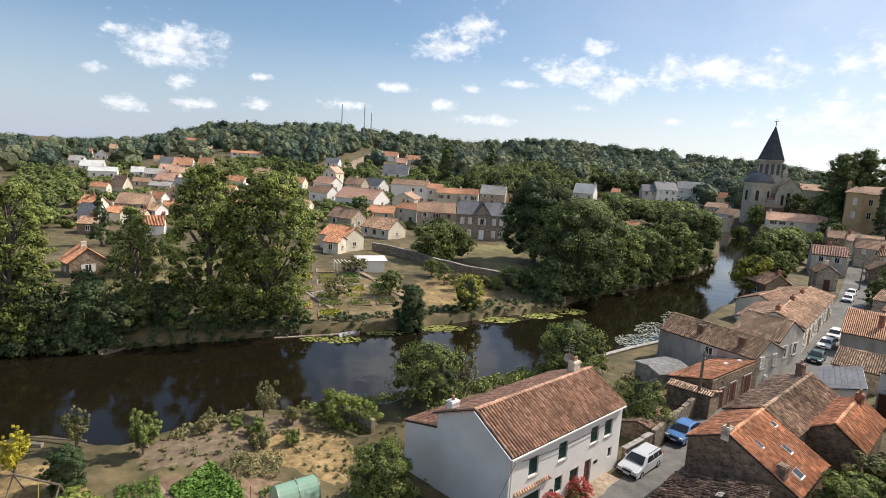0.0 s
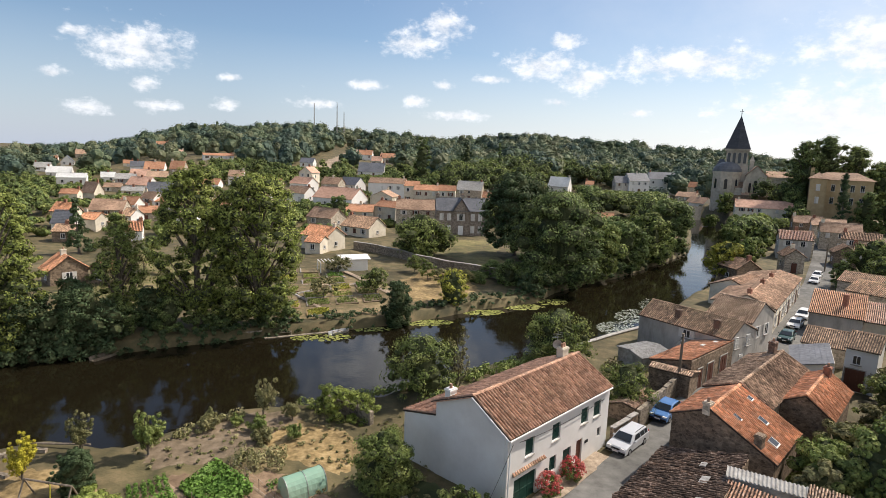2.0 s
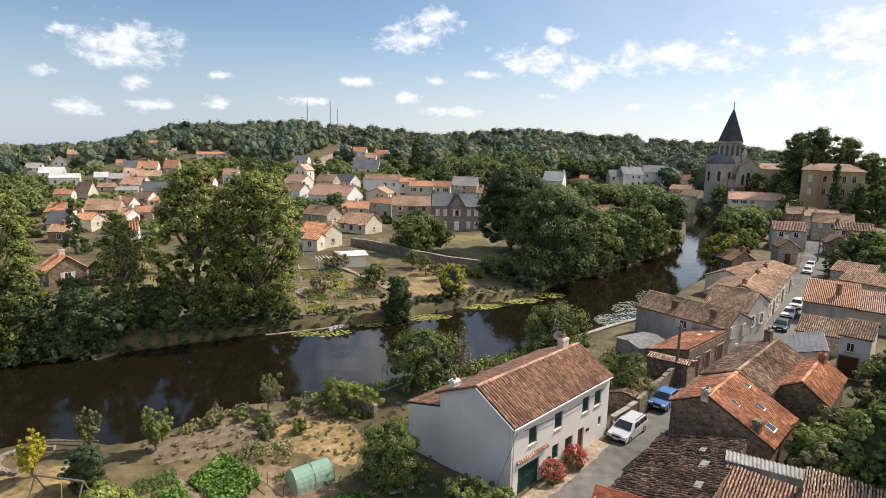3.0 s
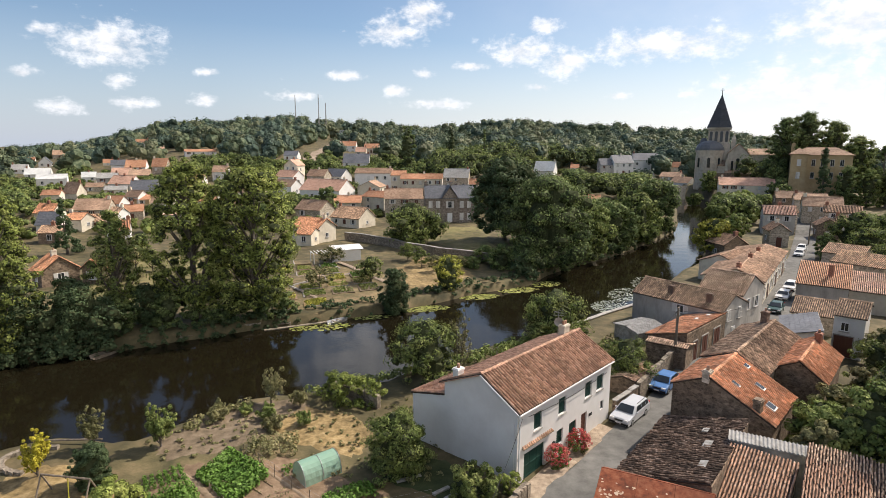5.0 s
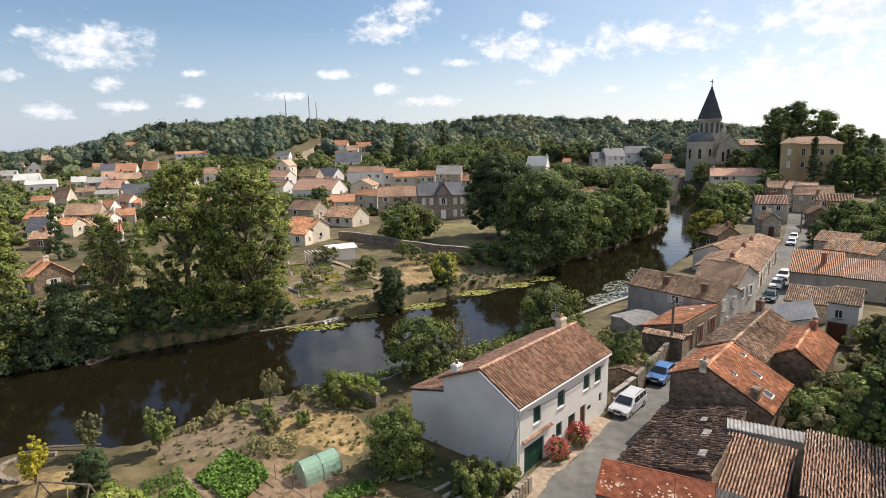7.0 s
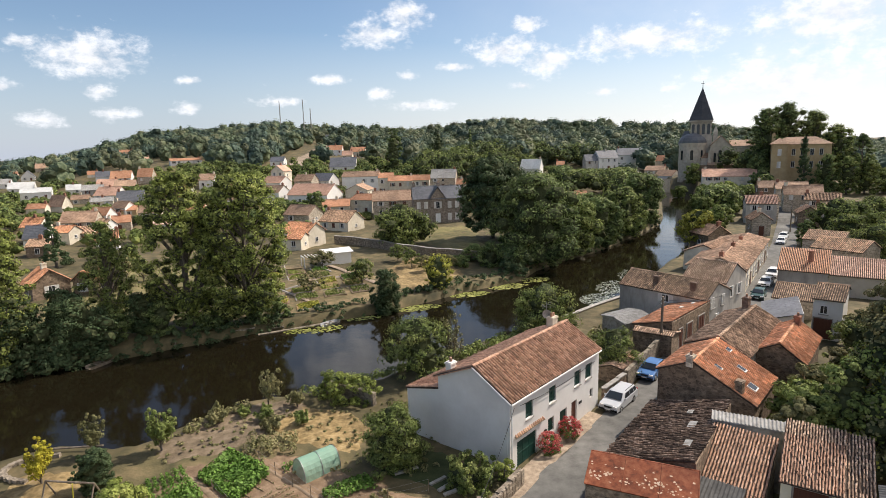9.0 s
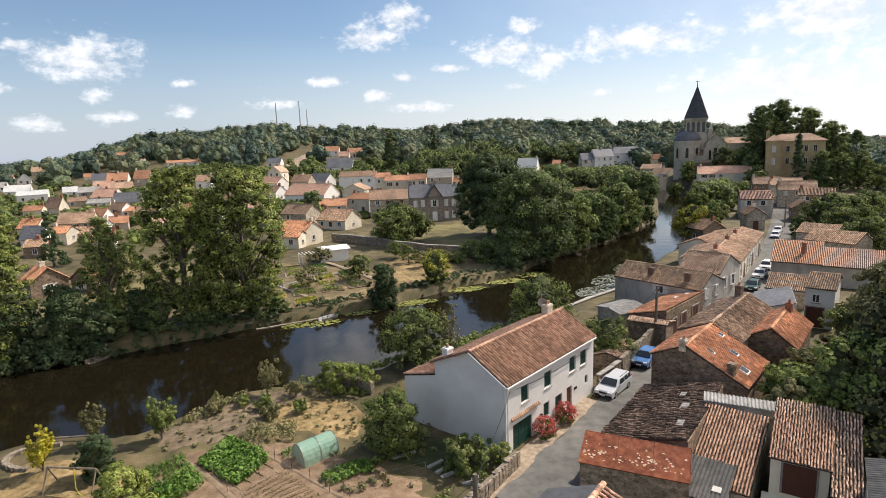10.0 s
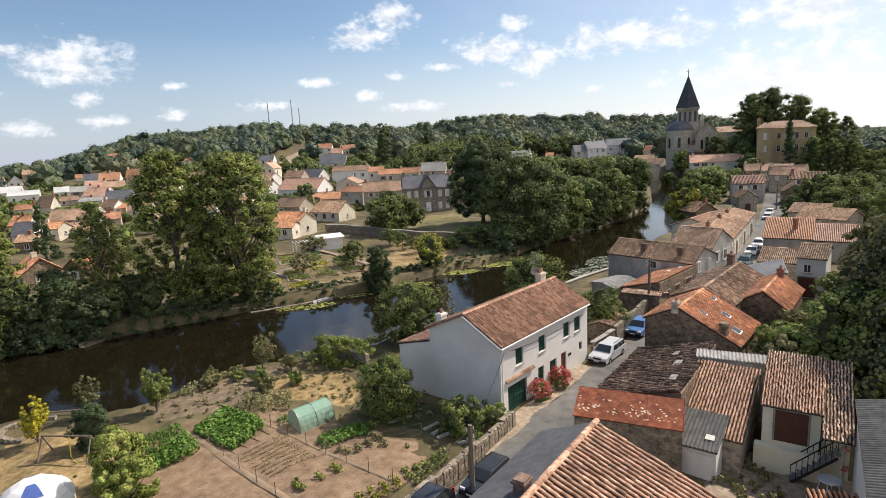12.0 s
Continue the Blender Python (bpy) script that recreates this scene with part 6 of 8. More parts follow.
# pink roofs across the street
ph, d, n, q = gabled("house", (43.6, 84.2), (48.4, 81.2), 0.05, 5.4, 0.75, 5.6, 3.6, 5.65, M["grey_wall"], M["tile_pale"], "grey rendered house under one broad pale orange tile slope", style="tiles", over=0.2, gable_over=0.15, seed=101)
chimney(ph, 45.0, 79.7, 4.0, 6.1, 0.55, 0.5, 0.6, M["brick"], 0)
gabled("house", (48.8, 81.6), (55.0, 77.6), 0.05, 5.6, 0.75, 4.8, 3.4, 4.85, M["cream_wall"], M["tile_pink"], "cream house under a flat pink tile slope with skylight", style="tiles", over=0.2, gable_over=0.15)
gabled("house", (53.4, 91.6), (57.4, 86.2), 3.0, 3.4, 0.75, 4.6, 4.7, 5.9, M["stone_wall"], M["tile_tan"], "stone house with a brown tile roof on the uphill side", style="tiles", tw=0.24, over=0.2)
gabled("house", (58.4, 103.4), (62.4, 99.4), 3.0, 3.4, 0.75, 4.0, 4.0, 5.1, M["stone_wall"], M["tile_tan"], "stone house with a brown tile roof on the uphill side", style="tiles", tw=0.24, over=0.2)
# dark low roofs and the white garage house
gabled("house", (32.6, 59.2), (35.6, 65.6), 3.4, 0.05, 0.75, 2.7, 3.55, 3.6, M["white_wall"], M["slate"], "low house with a grey slate roof beside the street", style="coursed", over=0.15)
gabled("house", (36.4, 71.4), (39.8, 69.1), 0.6, 4.0, 0.75, 3.6, 2.9, 3.85, M["stone_wall"], M["tile_dark"], "low annexe with an old dark tile roof", style="tiles", over=0.15, seed=105)
wg, d, n, q = gabled("house", (36.1, 62.97), (38.1, 61.4), 1.6, 2.9, 0.75, 5.2, 4.85, 5.8, M["white_wall"], M["tile_dark"], "white house with a brown garage door and a mossy roof", style="tiles", over=0.2, seed=107)
p = Vector((36.1, 62.97)) - n * 2.9 + d * 0.95
door(wg, (p.x, p.y, 0.75), d, 1.55, 2.1, M["brown_paint"], "garage_door")
window(wg, (p.x, p.y, 3.35), d, 0.7, 0.9, "none")

# manor house with slate roof
mx, my, mz = -9.4, 156.0, 0.9
mt = radians(9)
mu, mv = Vector((math.cos(mt), math.sin(mt))), Vector((-math.sin(mt), math.cos(mt)))
P = Vector((mx, my)) + mv * 4
mn, d, n, q = gabled("house", P - mu * 6.6, P + mu * 6.6, 4.2, 4.2, mz, mz + 6.6, mz + 6.6, mz + 9.6, M["manor_stone"], M["slate"],
                     "two-storey stone manor house with slate roof and central gable", style="coursed", over=0.3)
cg = P - mv * 4.4
part("gable_bay", Shape().add([(*(cg - mu * 2), mz), (*(cg + mu * 2), mz), (*(cg + mu * 2), mz + 6.6), (*cg, mz + 9.4), (*(cg - mu * 2), mz + 6.6),
                               (*(cg - mu * 2 + mv), mz), (*(cg + mu * 2 + mv), mz), (*(cg + mu * 2 + mv), mz + 6.6), (*(cg + mv), mz + 9.4), (*(cg - mu * 2 + mv), mz + 6.6)],
                              [(0, 1, 2, 3, 4), (1, 6, 7, 2), (0, 4, 9, 5)]), M["manor_stone"], mn)
for s in (-1, 1):
    a, b = cg - mv * 0.3, P
    part("gable_roof", Shape().slab([(*(a + mu * s * 2.4), mz + 6.25), (*(b + mu * s * 2.4), mz + 6.25 + 0.0), (*b, mz + 9.75), (*a, mz + 9.75)], 0.1), M["slate"], mn)
for i, s in enumerate((-5.2, -3.2, 0, 3.2, 5.2)):
    fr = cg + mu * s + (mv * 0.2 if s else mv * 0)
    for zz, hh in ((0.6, 1.9), (3.9, 1.8)):
        if s == 0 and zz < 1:
            door(mn, (fr.x, fr.y, mz), mu, 1.3, 2.5, M["white_paint"])
        else:
            window(mn, (fr.x, fr.y, mz + zz), mu, 1.05, hh, "shutters" if s == 0 else "closed", M["shutter_pale"])
for s in (-6.2, 0.6):
    c = P + mu * s
    chimney(mn, c.x, c.y, mz + 9, mz + 10.6, 0.9, 0.6, mt, M["manor_stone"], 2)


# ---------------------------------------------------------------- church
def church():
    z0 = 3.0
    o = Vector((101.2, 262.0))
    t = radians(-21)
    u, v = Vector((math.cos(t), math.sin(t))), Vector((-math.sin(t), math.cos(t)))
    th = thing("church", (o.x, o.y, z0), "stone romanesque church with a tall dark slate spire", "church")

    def P(a, b, z):
        q = o + u * a + v * b
        return (q.x, q.y, z)

    def block(name, a0, a1, b0, b1, zb, zt, mat, label=""):
        return part(name, Shape().add([P(a0, b0, zb), P(a1, b0, zb), P(a1, b1, zb), P(a0, b1, zb), P(a0, b0, zt), P(a1, b0, zt), P(a1, b1, zt), P(a0, b1, zt)],
                                      [(4, 5, 6, 7), (0, 1, 5, 4), (1, 2, 6, 5), (2, 3, 7, 6), (3, 0, 4, 7)]), mat, th, label)

    def arch(a, b, z, w, h, along=(1, 0), name="arched_window"):
        al = u * along[0] + v * along[1]
        out = Vector((al.y, -al.x))
        sh, fr = Shape(), Shape()
        c = o + u * a + v * b + out * 0.06
        ring, ring2 = [], []
        for r, lst, off in ((w / 2, ring, 0.0), (w / 2 + 0.28, ring2, 0.0)):
            lst += [(-r, 0), (r, 0), (r, h - w / 2)]
            lst += [(r * math.cos(k * math.pi / 6), h - w / 2 + r * math.sin(k * math.pi / 6)) for k in range(1, 6)] + [(-r, h - w / 2)]
        sh.add([(c.x + al.x * s, c.y + al.y * s, z + hh) for s, hh in ring], [tuple(range(len(ring)))])
        c2 = c + out * 0.12
        n = len(ring)
        fr.add([(c2.x + al.x * s, c2.y + al.y * s, z + hh) for s, hh in ring2] + [(c2.x + al.x * s, c2.y + al.y * s, z + hh) for s, hh in ring]
               + [(c.x + al.x * s, c.y + al.y * s, z + hh) for s, hh in ring],
               [(k, (k + 1) % n, n + (k + 1) % n, n + k) for k in range(n)] + [(n + k, n + (k + 1) % n, 2 * n + (k + 1) % n, 2 * n + k) for k in range(n)])
        w_ = part(name, fr, M["church_stone"], th)
        part("pane", sh, M["glass_dark"], w_)

    st, sl = M["church_stone"], M["slate"]
    # belfry and spire
    block("tower", -4.6, 4.8, -5, 5.5, z0, 22.6, st)
    block("belfry", -4.0, 4.2, -4.6, 5, 22.6, 28.6, st)
    block("cornice", -4.6, 4.8, -5.2, 5.6, 28.6, 29.4, st)
    block("string_course", -4.6, 4.8, -5.1, 5.5, 22.3, 22.8, st)
    for k in range(4):
        arch(-2.95 + k * 2.03, -4.6, 23.4, 1.15, 4.4)
        arch(4.2, -3.3 + k * 2.3, 23.4, 1.1, 4.4, (0, 1))
    sp = Shape()
    ring = [(-4.7, -5.0), (0.1, -5.5), (4.9, -5.0), (5.1, 0.2), (4.9, 5.4), (0.1, 5.8), (-4.7, 5.4), (-4.9, 0.2)]
    sp.add([P(a, b, 29.4) for a, b in ring] + [P(a * 0.93, b * 0.93, 30.4) for a, b in ring] + [P(0.1, 0.2, 43.6)],
           [(k, (k + 1) % 8, 8 + (k + 1) % 8, 8 + k) for k in range(8)] + [(8 + k, 8 + (k + 1) % 8, 16) for k in range(8)])
    M["spire"] = material("dark_spire_slate", [(0.035, 0.037, 0.043), (0.055, 0.058, 0.066), (0.08, 0.083, 0.092)], 1.2, 7, rough=0.55, bump=0.2, big=0.2, stretch=(1, 1, 3))
    part("spire", sp, M["spire"], th, "dark slate spire")
    cr = Shape().tube([P(0.1, 0.2, 43.3), P(0.1, 0.2, 46.2)], [0.16, 0.08], 6)
    cr.tube([P(-0.7, 0.2, 45.2), P(0.9, 0.2, 45.2)], [0.09, 0.09], 5)
    part("cross", cr, M["black"], th)
    # apse towards the river with a curved slate roof
    aps, roof = Shape(), Shape()
    n = 9
    for k in range(n):
        a = math.pi + math.pi * k / (n - 1)
        for z in (z0, 19.8):
            aps.v.append(P(-3.0 + 5.3 * math.cos(a), -5 + 5.2 * math.sin(a), z))
    for k in range(n - 1):
        aps.f.append((2 * k, 2 * k + 2, 2 * k + 3, 2 * k + 1))
    part("apse", aps, st, th)
    rows = 6
    for j in range(rows + 1):
        b = j / rows * math.pi / 2
        for k in range(n):
            a = math.pi + math.pi * k / (n - 1)
            roof.v.append(P(-3.0 + 5.7 * math.cos(a) * math.cos(b), -5 + 5.6 * math.sin(a) * math.cos(b), 19.8 + 4.2 * math.sin(b)))
    for j in range(rows):
        for k in range(n - 1):
            roof.f.append((j * n + k, j * n + k + 1, (j + 1) * n + k + 1, (j + 1) * n + k))
    part("apse_roof", roof, sl, th)
    block("choir", -8.3, -4.4, -5, 5, z0, 19.8, st)
    part("choir_roof", Shape().add([P(-8.6, -5.3, 19.8), P(-4.4, -5.3, 19.8), P(-4.4, 5.3, 19.8), P(-8.6, 5.3, 19.8), P(-6.5, 0, 25.0), P(-4.4, 0, 25.0)],
                                   [(0, 1, 5, 4), (3, 0, 4), (2, 3, 4, 5)]), sl, th)
    for k in range(3):
        a = math.pi * (1.25 + 0.25 * k)
        q = (-3.0 + 5.4 * math.cos(a), -5 + 5.3 * math.sin(a))
        arch(q[0], q[1], 12.6, 1.2, 4.2, (-math.sin(a), math.cos(a)))
    for zl, zh in ((18.9, 19.8), (11.2, 11.6)):
        bc = Shape()
        for k in range(n):
            a = math.pi + math.pi * k / (n - 1)
            for z in (zl, zh):
                bc.v.append(P(-3.0 + 5.55 * math.cos(a), -5 + 5.45 * math.sin(a), z))
        bc.f = [(2 * k, 2 * k + 2, 2 * k + 3, 2 * k + 1) for k in range(n - 1)]
        part("band", bc, st, th)
    # transept gable and nave
    def gable(name, a0, a1, b0, b1, eave, ridge, roofmat):
        m = (a0 + a1) / 2
        part(name, Shape().add([P(a0, b0, z0), P(a1, b0, z0), P(a1, b0, eave), P(m, b0, ridge), P(a0, b0, eave), P(a0, b1, z0), P(a1, b1, z0), P(a1, b1, eave), P(a0, b1, eave)],
                               [(0, 1, 2, 3, 4), (1, 6, 7, 2), (5, 0, 4, 8)]), st, th)
        for s in (0, 1):
            e = a0 - 0.3 if s == 0 else a1 + 0.3
            part("transept_roof", Shape().slab([P(e, b0 - 0.3, eave - 0.1), P(e, b1, eave - 0.1), P(m, b1, ridge + 0.1), P(m, b0 - 0.3, ridge + 0.1)], 0.2), roofmat, th)
    gable("transept", 4.2, 11.8, -9.5, 4, 18.4, 22.4, M["roof_brown"])
    arch(8, -9.5, 11.4, 1.3, 5.2)
    arch(6, -9.5, 11.4, 0.9, 4.2)
    arch(10, -9.5, 11.4, 0.9, 4.2)
    block("nave", 11.8, 21.5, -6.5, 4, z0, 18.2, st)
    part("nave_roof", Shape().add([P(11.6, -6.9, 18.2), P(21.9, -6.9, 18.2), P(21.9, 4.4, 18.2), P(11.6, 4.4, 18.2), P(11.6, -1, 20.6), P(19.5, -1, 20.6)],
                                  [(0, 1, 5, 4), (1, 2, 5), (2, 3, 4, 5)]), M["roof_brown"], th)
    for k in range(3):
        arch(13.8 + 2.9 * k, -6.5, 11.0, 1.1, 4.6)
    for k, a in enumerate((12.2, 15.2, 18.2, 21.2)):
        block("buttress", a - 0.45, a + 0.45, -7.6, -6.5, z0, 15.6, st)
    for a in (4.0, 11.8):
        block("buttress", a - 0.55, a + 0.55, -10.6, -9.5, z0, 16.5, st)
    block("chapel", 0.6, 4.2, -9, -5, z0, 13.4, st)
    part("chapel_roof", Shape().slab([P(0.3, -9.3, 13.4), P(4.3, -9.3, 13.4), P(4.3, -4.9, 15.4), P(0.3, -4.9, 15.4)], 0.2), M["roof_brown"], th)
    block("turret", 5.2, 6.8, -4.5, -2.9, 20, 24.4, st)
    part("turret_roof", Shape().add([P(5.0, -4.7, 24.4), P(7.0, -4.7, 24.4), P(7.0, -2.7, 24.4), P(5.0, -2.7, 24.4), P(6, -3.7, 27)], [(0, 1, 4), (1, 2, 4), (2, 3, 4), (3, 0, 4)]), st, th)
    block("terrace_wall", -1, 24, -14.5, -13.7, 1.0, 10.6, M["brown_wall"])
    block("porch", 3.5, 18, -13.6, -9.8, z0, 9.8, M["stone_wall"])
    part("porch_roof", Shape().slab([P(3.2, -13.9, 9.8), P(18.3, -13.9, 9.8), P(18.3, -9.7, 11.4), P(3.2, -9.7, 11.4)], 0.2), M["roof_brown"], th)


church()

# ochre villa on the terrace
vz = 6.0
th_ = radians(-24)
vu, vv = Vector((math.cos(th_), math.sin(th_))), Vector((-math.sin(th_), math.cos(th_)))
vo = Vector((118.8, 213.0))
vl = thing("house", (vo.x, vo.y, vz), "large ochre rendered villa with a brown hipped roof among trees", "house")


def VP(a, b, z):
    p = vo + vu * a + vv * b
    return (p.x, p.y, z)


part("wall", Shape().prism([VP(-10.2, 0, 0)[:2], VP(8.0, 0, 0)[:2], VP(8.0, 10, 0)[:2], VP(-10.2, 10, 0)[:2]], vz - 4, 18.6), M["ochre_wall"], vl)
part("wing", Shape().prism([VP(-10.4, -2.4, 0)[:2], VP(-5.4, -2.4, 0)[:2], VP(-5.4, 0, 0)[:2], VP(-10.4, 0, 0)[:2]], vz - 4, 18.9), M["ochre_wall"], vl)
part("roof", Shape().add([VP(-10.8, -0.6, 18.6), VP(8.6, -0.6, 18.6), VP(8.6, 10.6, 18.6), VP(-10.8, 10.6, 18.6), VP(-5.5, 5, 21.2), VP(3.5, 5, 21.2)],
                         [(0, 1, 5, 4), (1, 2, 5), (2, 3, 4, 5), (3, 0, 4)]), M["roof_brown"], vl)
part("wing_roof", Shape().add([VP(-10.9, -2.9, 18.9), VP(-4.9, -2.9, 18.9), VP(-4.9, 3, 18.9), VP(-10.9, 3, 18.9), VP(-7.9, 1, 21.0), VP(-7.9, 3, 21.0)],
                              [(0, 1, 4), (1, 2, 5, 4), (3, 0, 4, 5)]), M["roof_brown"], vl)
for f in range(2):
    for a in (-3.4, -0.6, 2.2, 5.0):
        window(vl, VP(a, 0, 10.3 + 4.4 * f), vu, 1.2, 2.3, "none")
    window(vl, VP(-7.9, -2.4, 10.3 + 4.4 * f), vu, 1.2, 2.3, "closed", M["shutter_pale"])
chimney(vl, *VP(-9.6, 6, 0)[:2], 18, 22.6, 1.2, 0.7, th_, M["ochre_wall"], 2)

# bridge arches over the river in the distance
br = thing("bridge", (66, 238, 0), "stone road bridge with low arches over the river", "bridge")
ba, bb = Vector((50, 236)), Vector((84, 246))
bd = (bb - ba).normalized()
bn = Vector((-bd.y, bd.x))
ring = [(0, -1.5), (0, 4.4), (35, 4.4), (35, -1.5)]
for c in (28.5, 20, 11.5, 4):
    ring += [(c + 3.2 * math.cos(k * math.pi / 8), -1.5 + 4.9 * math.sin(k * math.pi / 8)) for k in range(9)]
sh = Shape()
for off in (0, 5):
    sh.v += [((ba + bd * s + bn * off).x, (ba + bd * s + bn * off).y, z) for s, z in ring]
nn = len(ring)
sh.f += [tuple(range(nn)), tuple(reversed(range(nn, 2 * nn)))] + [(k, nn + k, nn + (k + 1) % nn, (k + 1) % nn) for k in range(nn)]
part("span", sh, M["church_stone"], br)
for off in (0.2, 4.8):
    q = ba + bn * off
    e = bb + bn * off
    part("parapet", Shape().add([(q.x, q.y, 4.4), (e.x, e.y, 4.4), (e.x, e.y, 5.3), (q.x, q.y, 5.3), (q.x + 0.3, q.y + 0.3, 4.4), (e.x + 0.3, e.y + 0.3, 4.4), (e.x + 0.3, e.y + 0.3, 5.3), (q.x + 0.3, q.y + 0.3, 5.3)],
                                [(0, 1, 2, 3), (5, 4, 7, 6), (3, 2, 6, 7)]), M["church_stone"], br)

# radio masts on the hill
for x, y, h in ((-184, 560, 20), (-161, 560, 24), (-154, 560, 16)):
    z = land_at(x, y)
    ms = thing("radio_mast", (x, y, z), "thin grey lattice radio mast on the wooded hill", "mast", "radio masts")
    sh = Shape()
    for a in range(3):
        q = (x + 0.6 * math.cos(a * 2.1), y + 0.6 * math.sin(a * 2.1))
        sh.tube([(*q, z), (x + 0.2 * math.cos(a * 2.1), y + 0.2 * math.sin(a * 2.1), z + h + 14)], [0.22, 0.14], 4)
    part("lattice", sh, M["concrete"], ms)
    part("bracing", Shape().tube([(x + 0.5 * math.cos(k * 2.1), y + 0.5 * math.sin(k * 2.1), z + (h + 14) * k / 30) for k in range(30)], [0.08] * 30, 4), M["concrete"], ms)

# ---------------------------------------------------------------- woods
rng = random.Random(77)
houses_at = [(o.location.x, o.location.y) for o in scene.objects if o.parent is None and o.name.startswith(("house", "church"))]


def clear(x, y, r):
    return all((x - a) ** 2 + (y - b) ** 2 > r * r for a, b in houses_at)


def in_river(x, y, m):
    a, s = seg_dist(np.array([x]), np.array([y]), FAR_BANK)
    b, s2 = seg_dist(np.array([x]), np.array([y]), NEAR_BANK)
    return (s[0] < 0 and s2[0] > 0) or min(a[0], b[0]) < m


def room_for(x, y, dd, r, deep):
    """The height that a tree may have there without standing before a house."""
    az, top = math.atan2(x, y), 99.0
    for a, b in houses_at:
        far = math.hypot(a, b)
        if abs(az - math.atan2(a, b)) < (r + 5.0) / dd and -6 < far - dd < deep:
            top = min(top, 21.0 + (land_at(a, b) + 0.8 - 21.0) * dd / far)
    return top - land_at(x, y)


far_spots, mid_spots, pale_spots, low_spots = [], [], [], []
for k in range(3300):
    az = radians(rng.uniform(-46, 48))
    dd = rng.uniform(300, 700) if rng.random() < 0.88 else rng.uniform(700, 1100)
    x, y = dd * math.sin(az), dd * math.cos(az)
    if dd < 345 and az < radians(-7) and rng.random() < 0.75:
        continue
    if az < radians(-24) and dd < 440 and rng.random() < 0.6:
        continue
    if az < radians(-34) and rng.random() < 0.45:
        continue
    if seg_dist(np.array([x]), np.array([y]), LANE)[0][0] < 7 + (3 if x > -105 else 9):
        continue
    r = rng.uniform(5.0, 8.6) * (1 if dd < 600 else 1.2)
    if not clear(x, y, r + 4.5) or (az < radians(-8) and room_for(x, y, dd, r, 40) < r * 1.5):
        continue
    (pale_spots if rng.random() < 0.22 else far_spots).append((x, y, r, r * rng.uniform(1.3, 1.85)))
for k in range(2800):
    az = radians(rng.uniform(-44, 27))
    dd = rng.uniform(150, 330)
    x, y = dd * math.sin(az), dd * math.cos(az)
    if in_river(x, y, 4) or (x > -30 and dd < 172 and x < 60):
        continue
    big = az > radians(-5) and y > 165
    r = rng.uniform(3.6, 6.6) if big else rng.uniform(1.8, 3.4)
    h = min(r * rng.uniform(1.7, 2.5), room_for(x, y, dd, r, 160))
    if not clear(x, y, min(r, h * 0.6) + 3.5) or h < 2.0:
        if not big and clear(x, y, 6.8) and rng.random() < 0.85:
            r = rng.uniform(0.9, 1.9)
            low_spots.append((x, y, r, r * rng.uniform(1.1, 1.7)))
        continue
    r = min(r, h * 0.62)
    mid_spots.append((x, y, r, h))
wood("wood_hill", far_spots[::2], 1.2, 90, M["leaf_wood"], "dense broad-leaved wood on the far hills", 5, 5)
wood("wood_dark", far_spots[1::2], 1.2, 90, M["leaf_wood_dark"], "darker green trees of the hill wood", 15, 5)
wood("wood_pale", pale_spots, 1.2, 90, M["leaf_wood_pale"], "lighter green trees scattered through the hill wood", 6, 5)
wood("hedges", mid_spots[::3], 0.7, 170, M["leaf_dark"], "dark hedges and evergreens among the town gardens", 17, 6, inside=M["crown_shade"])
wood("wood_valley", [s for k, s in enumerate(mid_spots) if k % 3], 0.7, 170, M["leaf_mid"], "garden trees and hedges between the town roofs", 7, 6, inside=M["crown_shade"])
wood("garden_shrubs", low_spots, 0.4, 90, M["leaf_mid"], "low garden shrubs in front of the town houses", 27, 5)


# overhanging growth along the far bank
edge, weeds = [], []
for i, (a, b) in enumerate(zip(FAR_BANK[1:], FAR_BANK[2:24])):
    d = Vector((b[0] - a[0], b[1] - a[1])).normalized()
    ln = math.dist(a, b)
    tall = 4.4 if i < 4 else 2.6 if i > 15 else 0
    for k in range(int(ln * (2.4 if i in (2, 3) else 1.3)) if tall else 0):
        p = lerp(a, b, rng.random())
        off = rng.uniform(-0.5, 3.0)
        h = tall * rng.uniform(0.5, 1.15)
        edge.append((p[0] - d.y * off, p[1] + d.x * off, min(h * 0.55, 2.2), h))
    for k in range(int(ln * 2.2) if 1 <= i < 4 else 0):
        p = lerp(a, b, rng.random())
        off = rng.uniform(-0.8, 0.1)
        edge.append((p[0] - d.y * off, p[1] + d.x * off, rng.uniform(0.9, 1.3), rng.uniform(2.2, 3.8)))
    for k in range(int(ln * (3 if 3 <= i < 8 else 4)) if i > 1 else 0):
        p = lerp(a, b, rng.random())
        off = rng.uniform(-0.3, 2.8)
        h = rng.uniform(0.3, 0.8)
        weeds.append((p[0] - d.y * off, p[1] + d.x * off, h * 0.8, h))
        if i < 8:
            q = lerp(a, b, rng.random())
            off = rng.uniform(-0.5, 0.35)
            weeds.append((q[0] - d.y * off, q[1] + d.x * off, 0.5, rng.uniform(0.9, 1.5)))
# the darkest leaf colour puts the bank's shade into this growth
wood("bank_weeds", weeds, 0.22, 60, M["leaf_conifer"], "low weeds and ivy down the river bank, darkened for shade", 19, 4, dense=False)
wood("bank_growth", edge, 0.26, 240, M["leaf_conifer"], "shrubs and brambles hanging over the water, darkened for shade", 18, inside=M["crown_shade"])


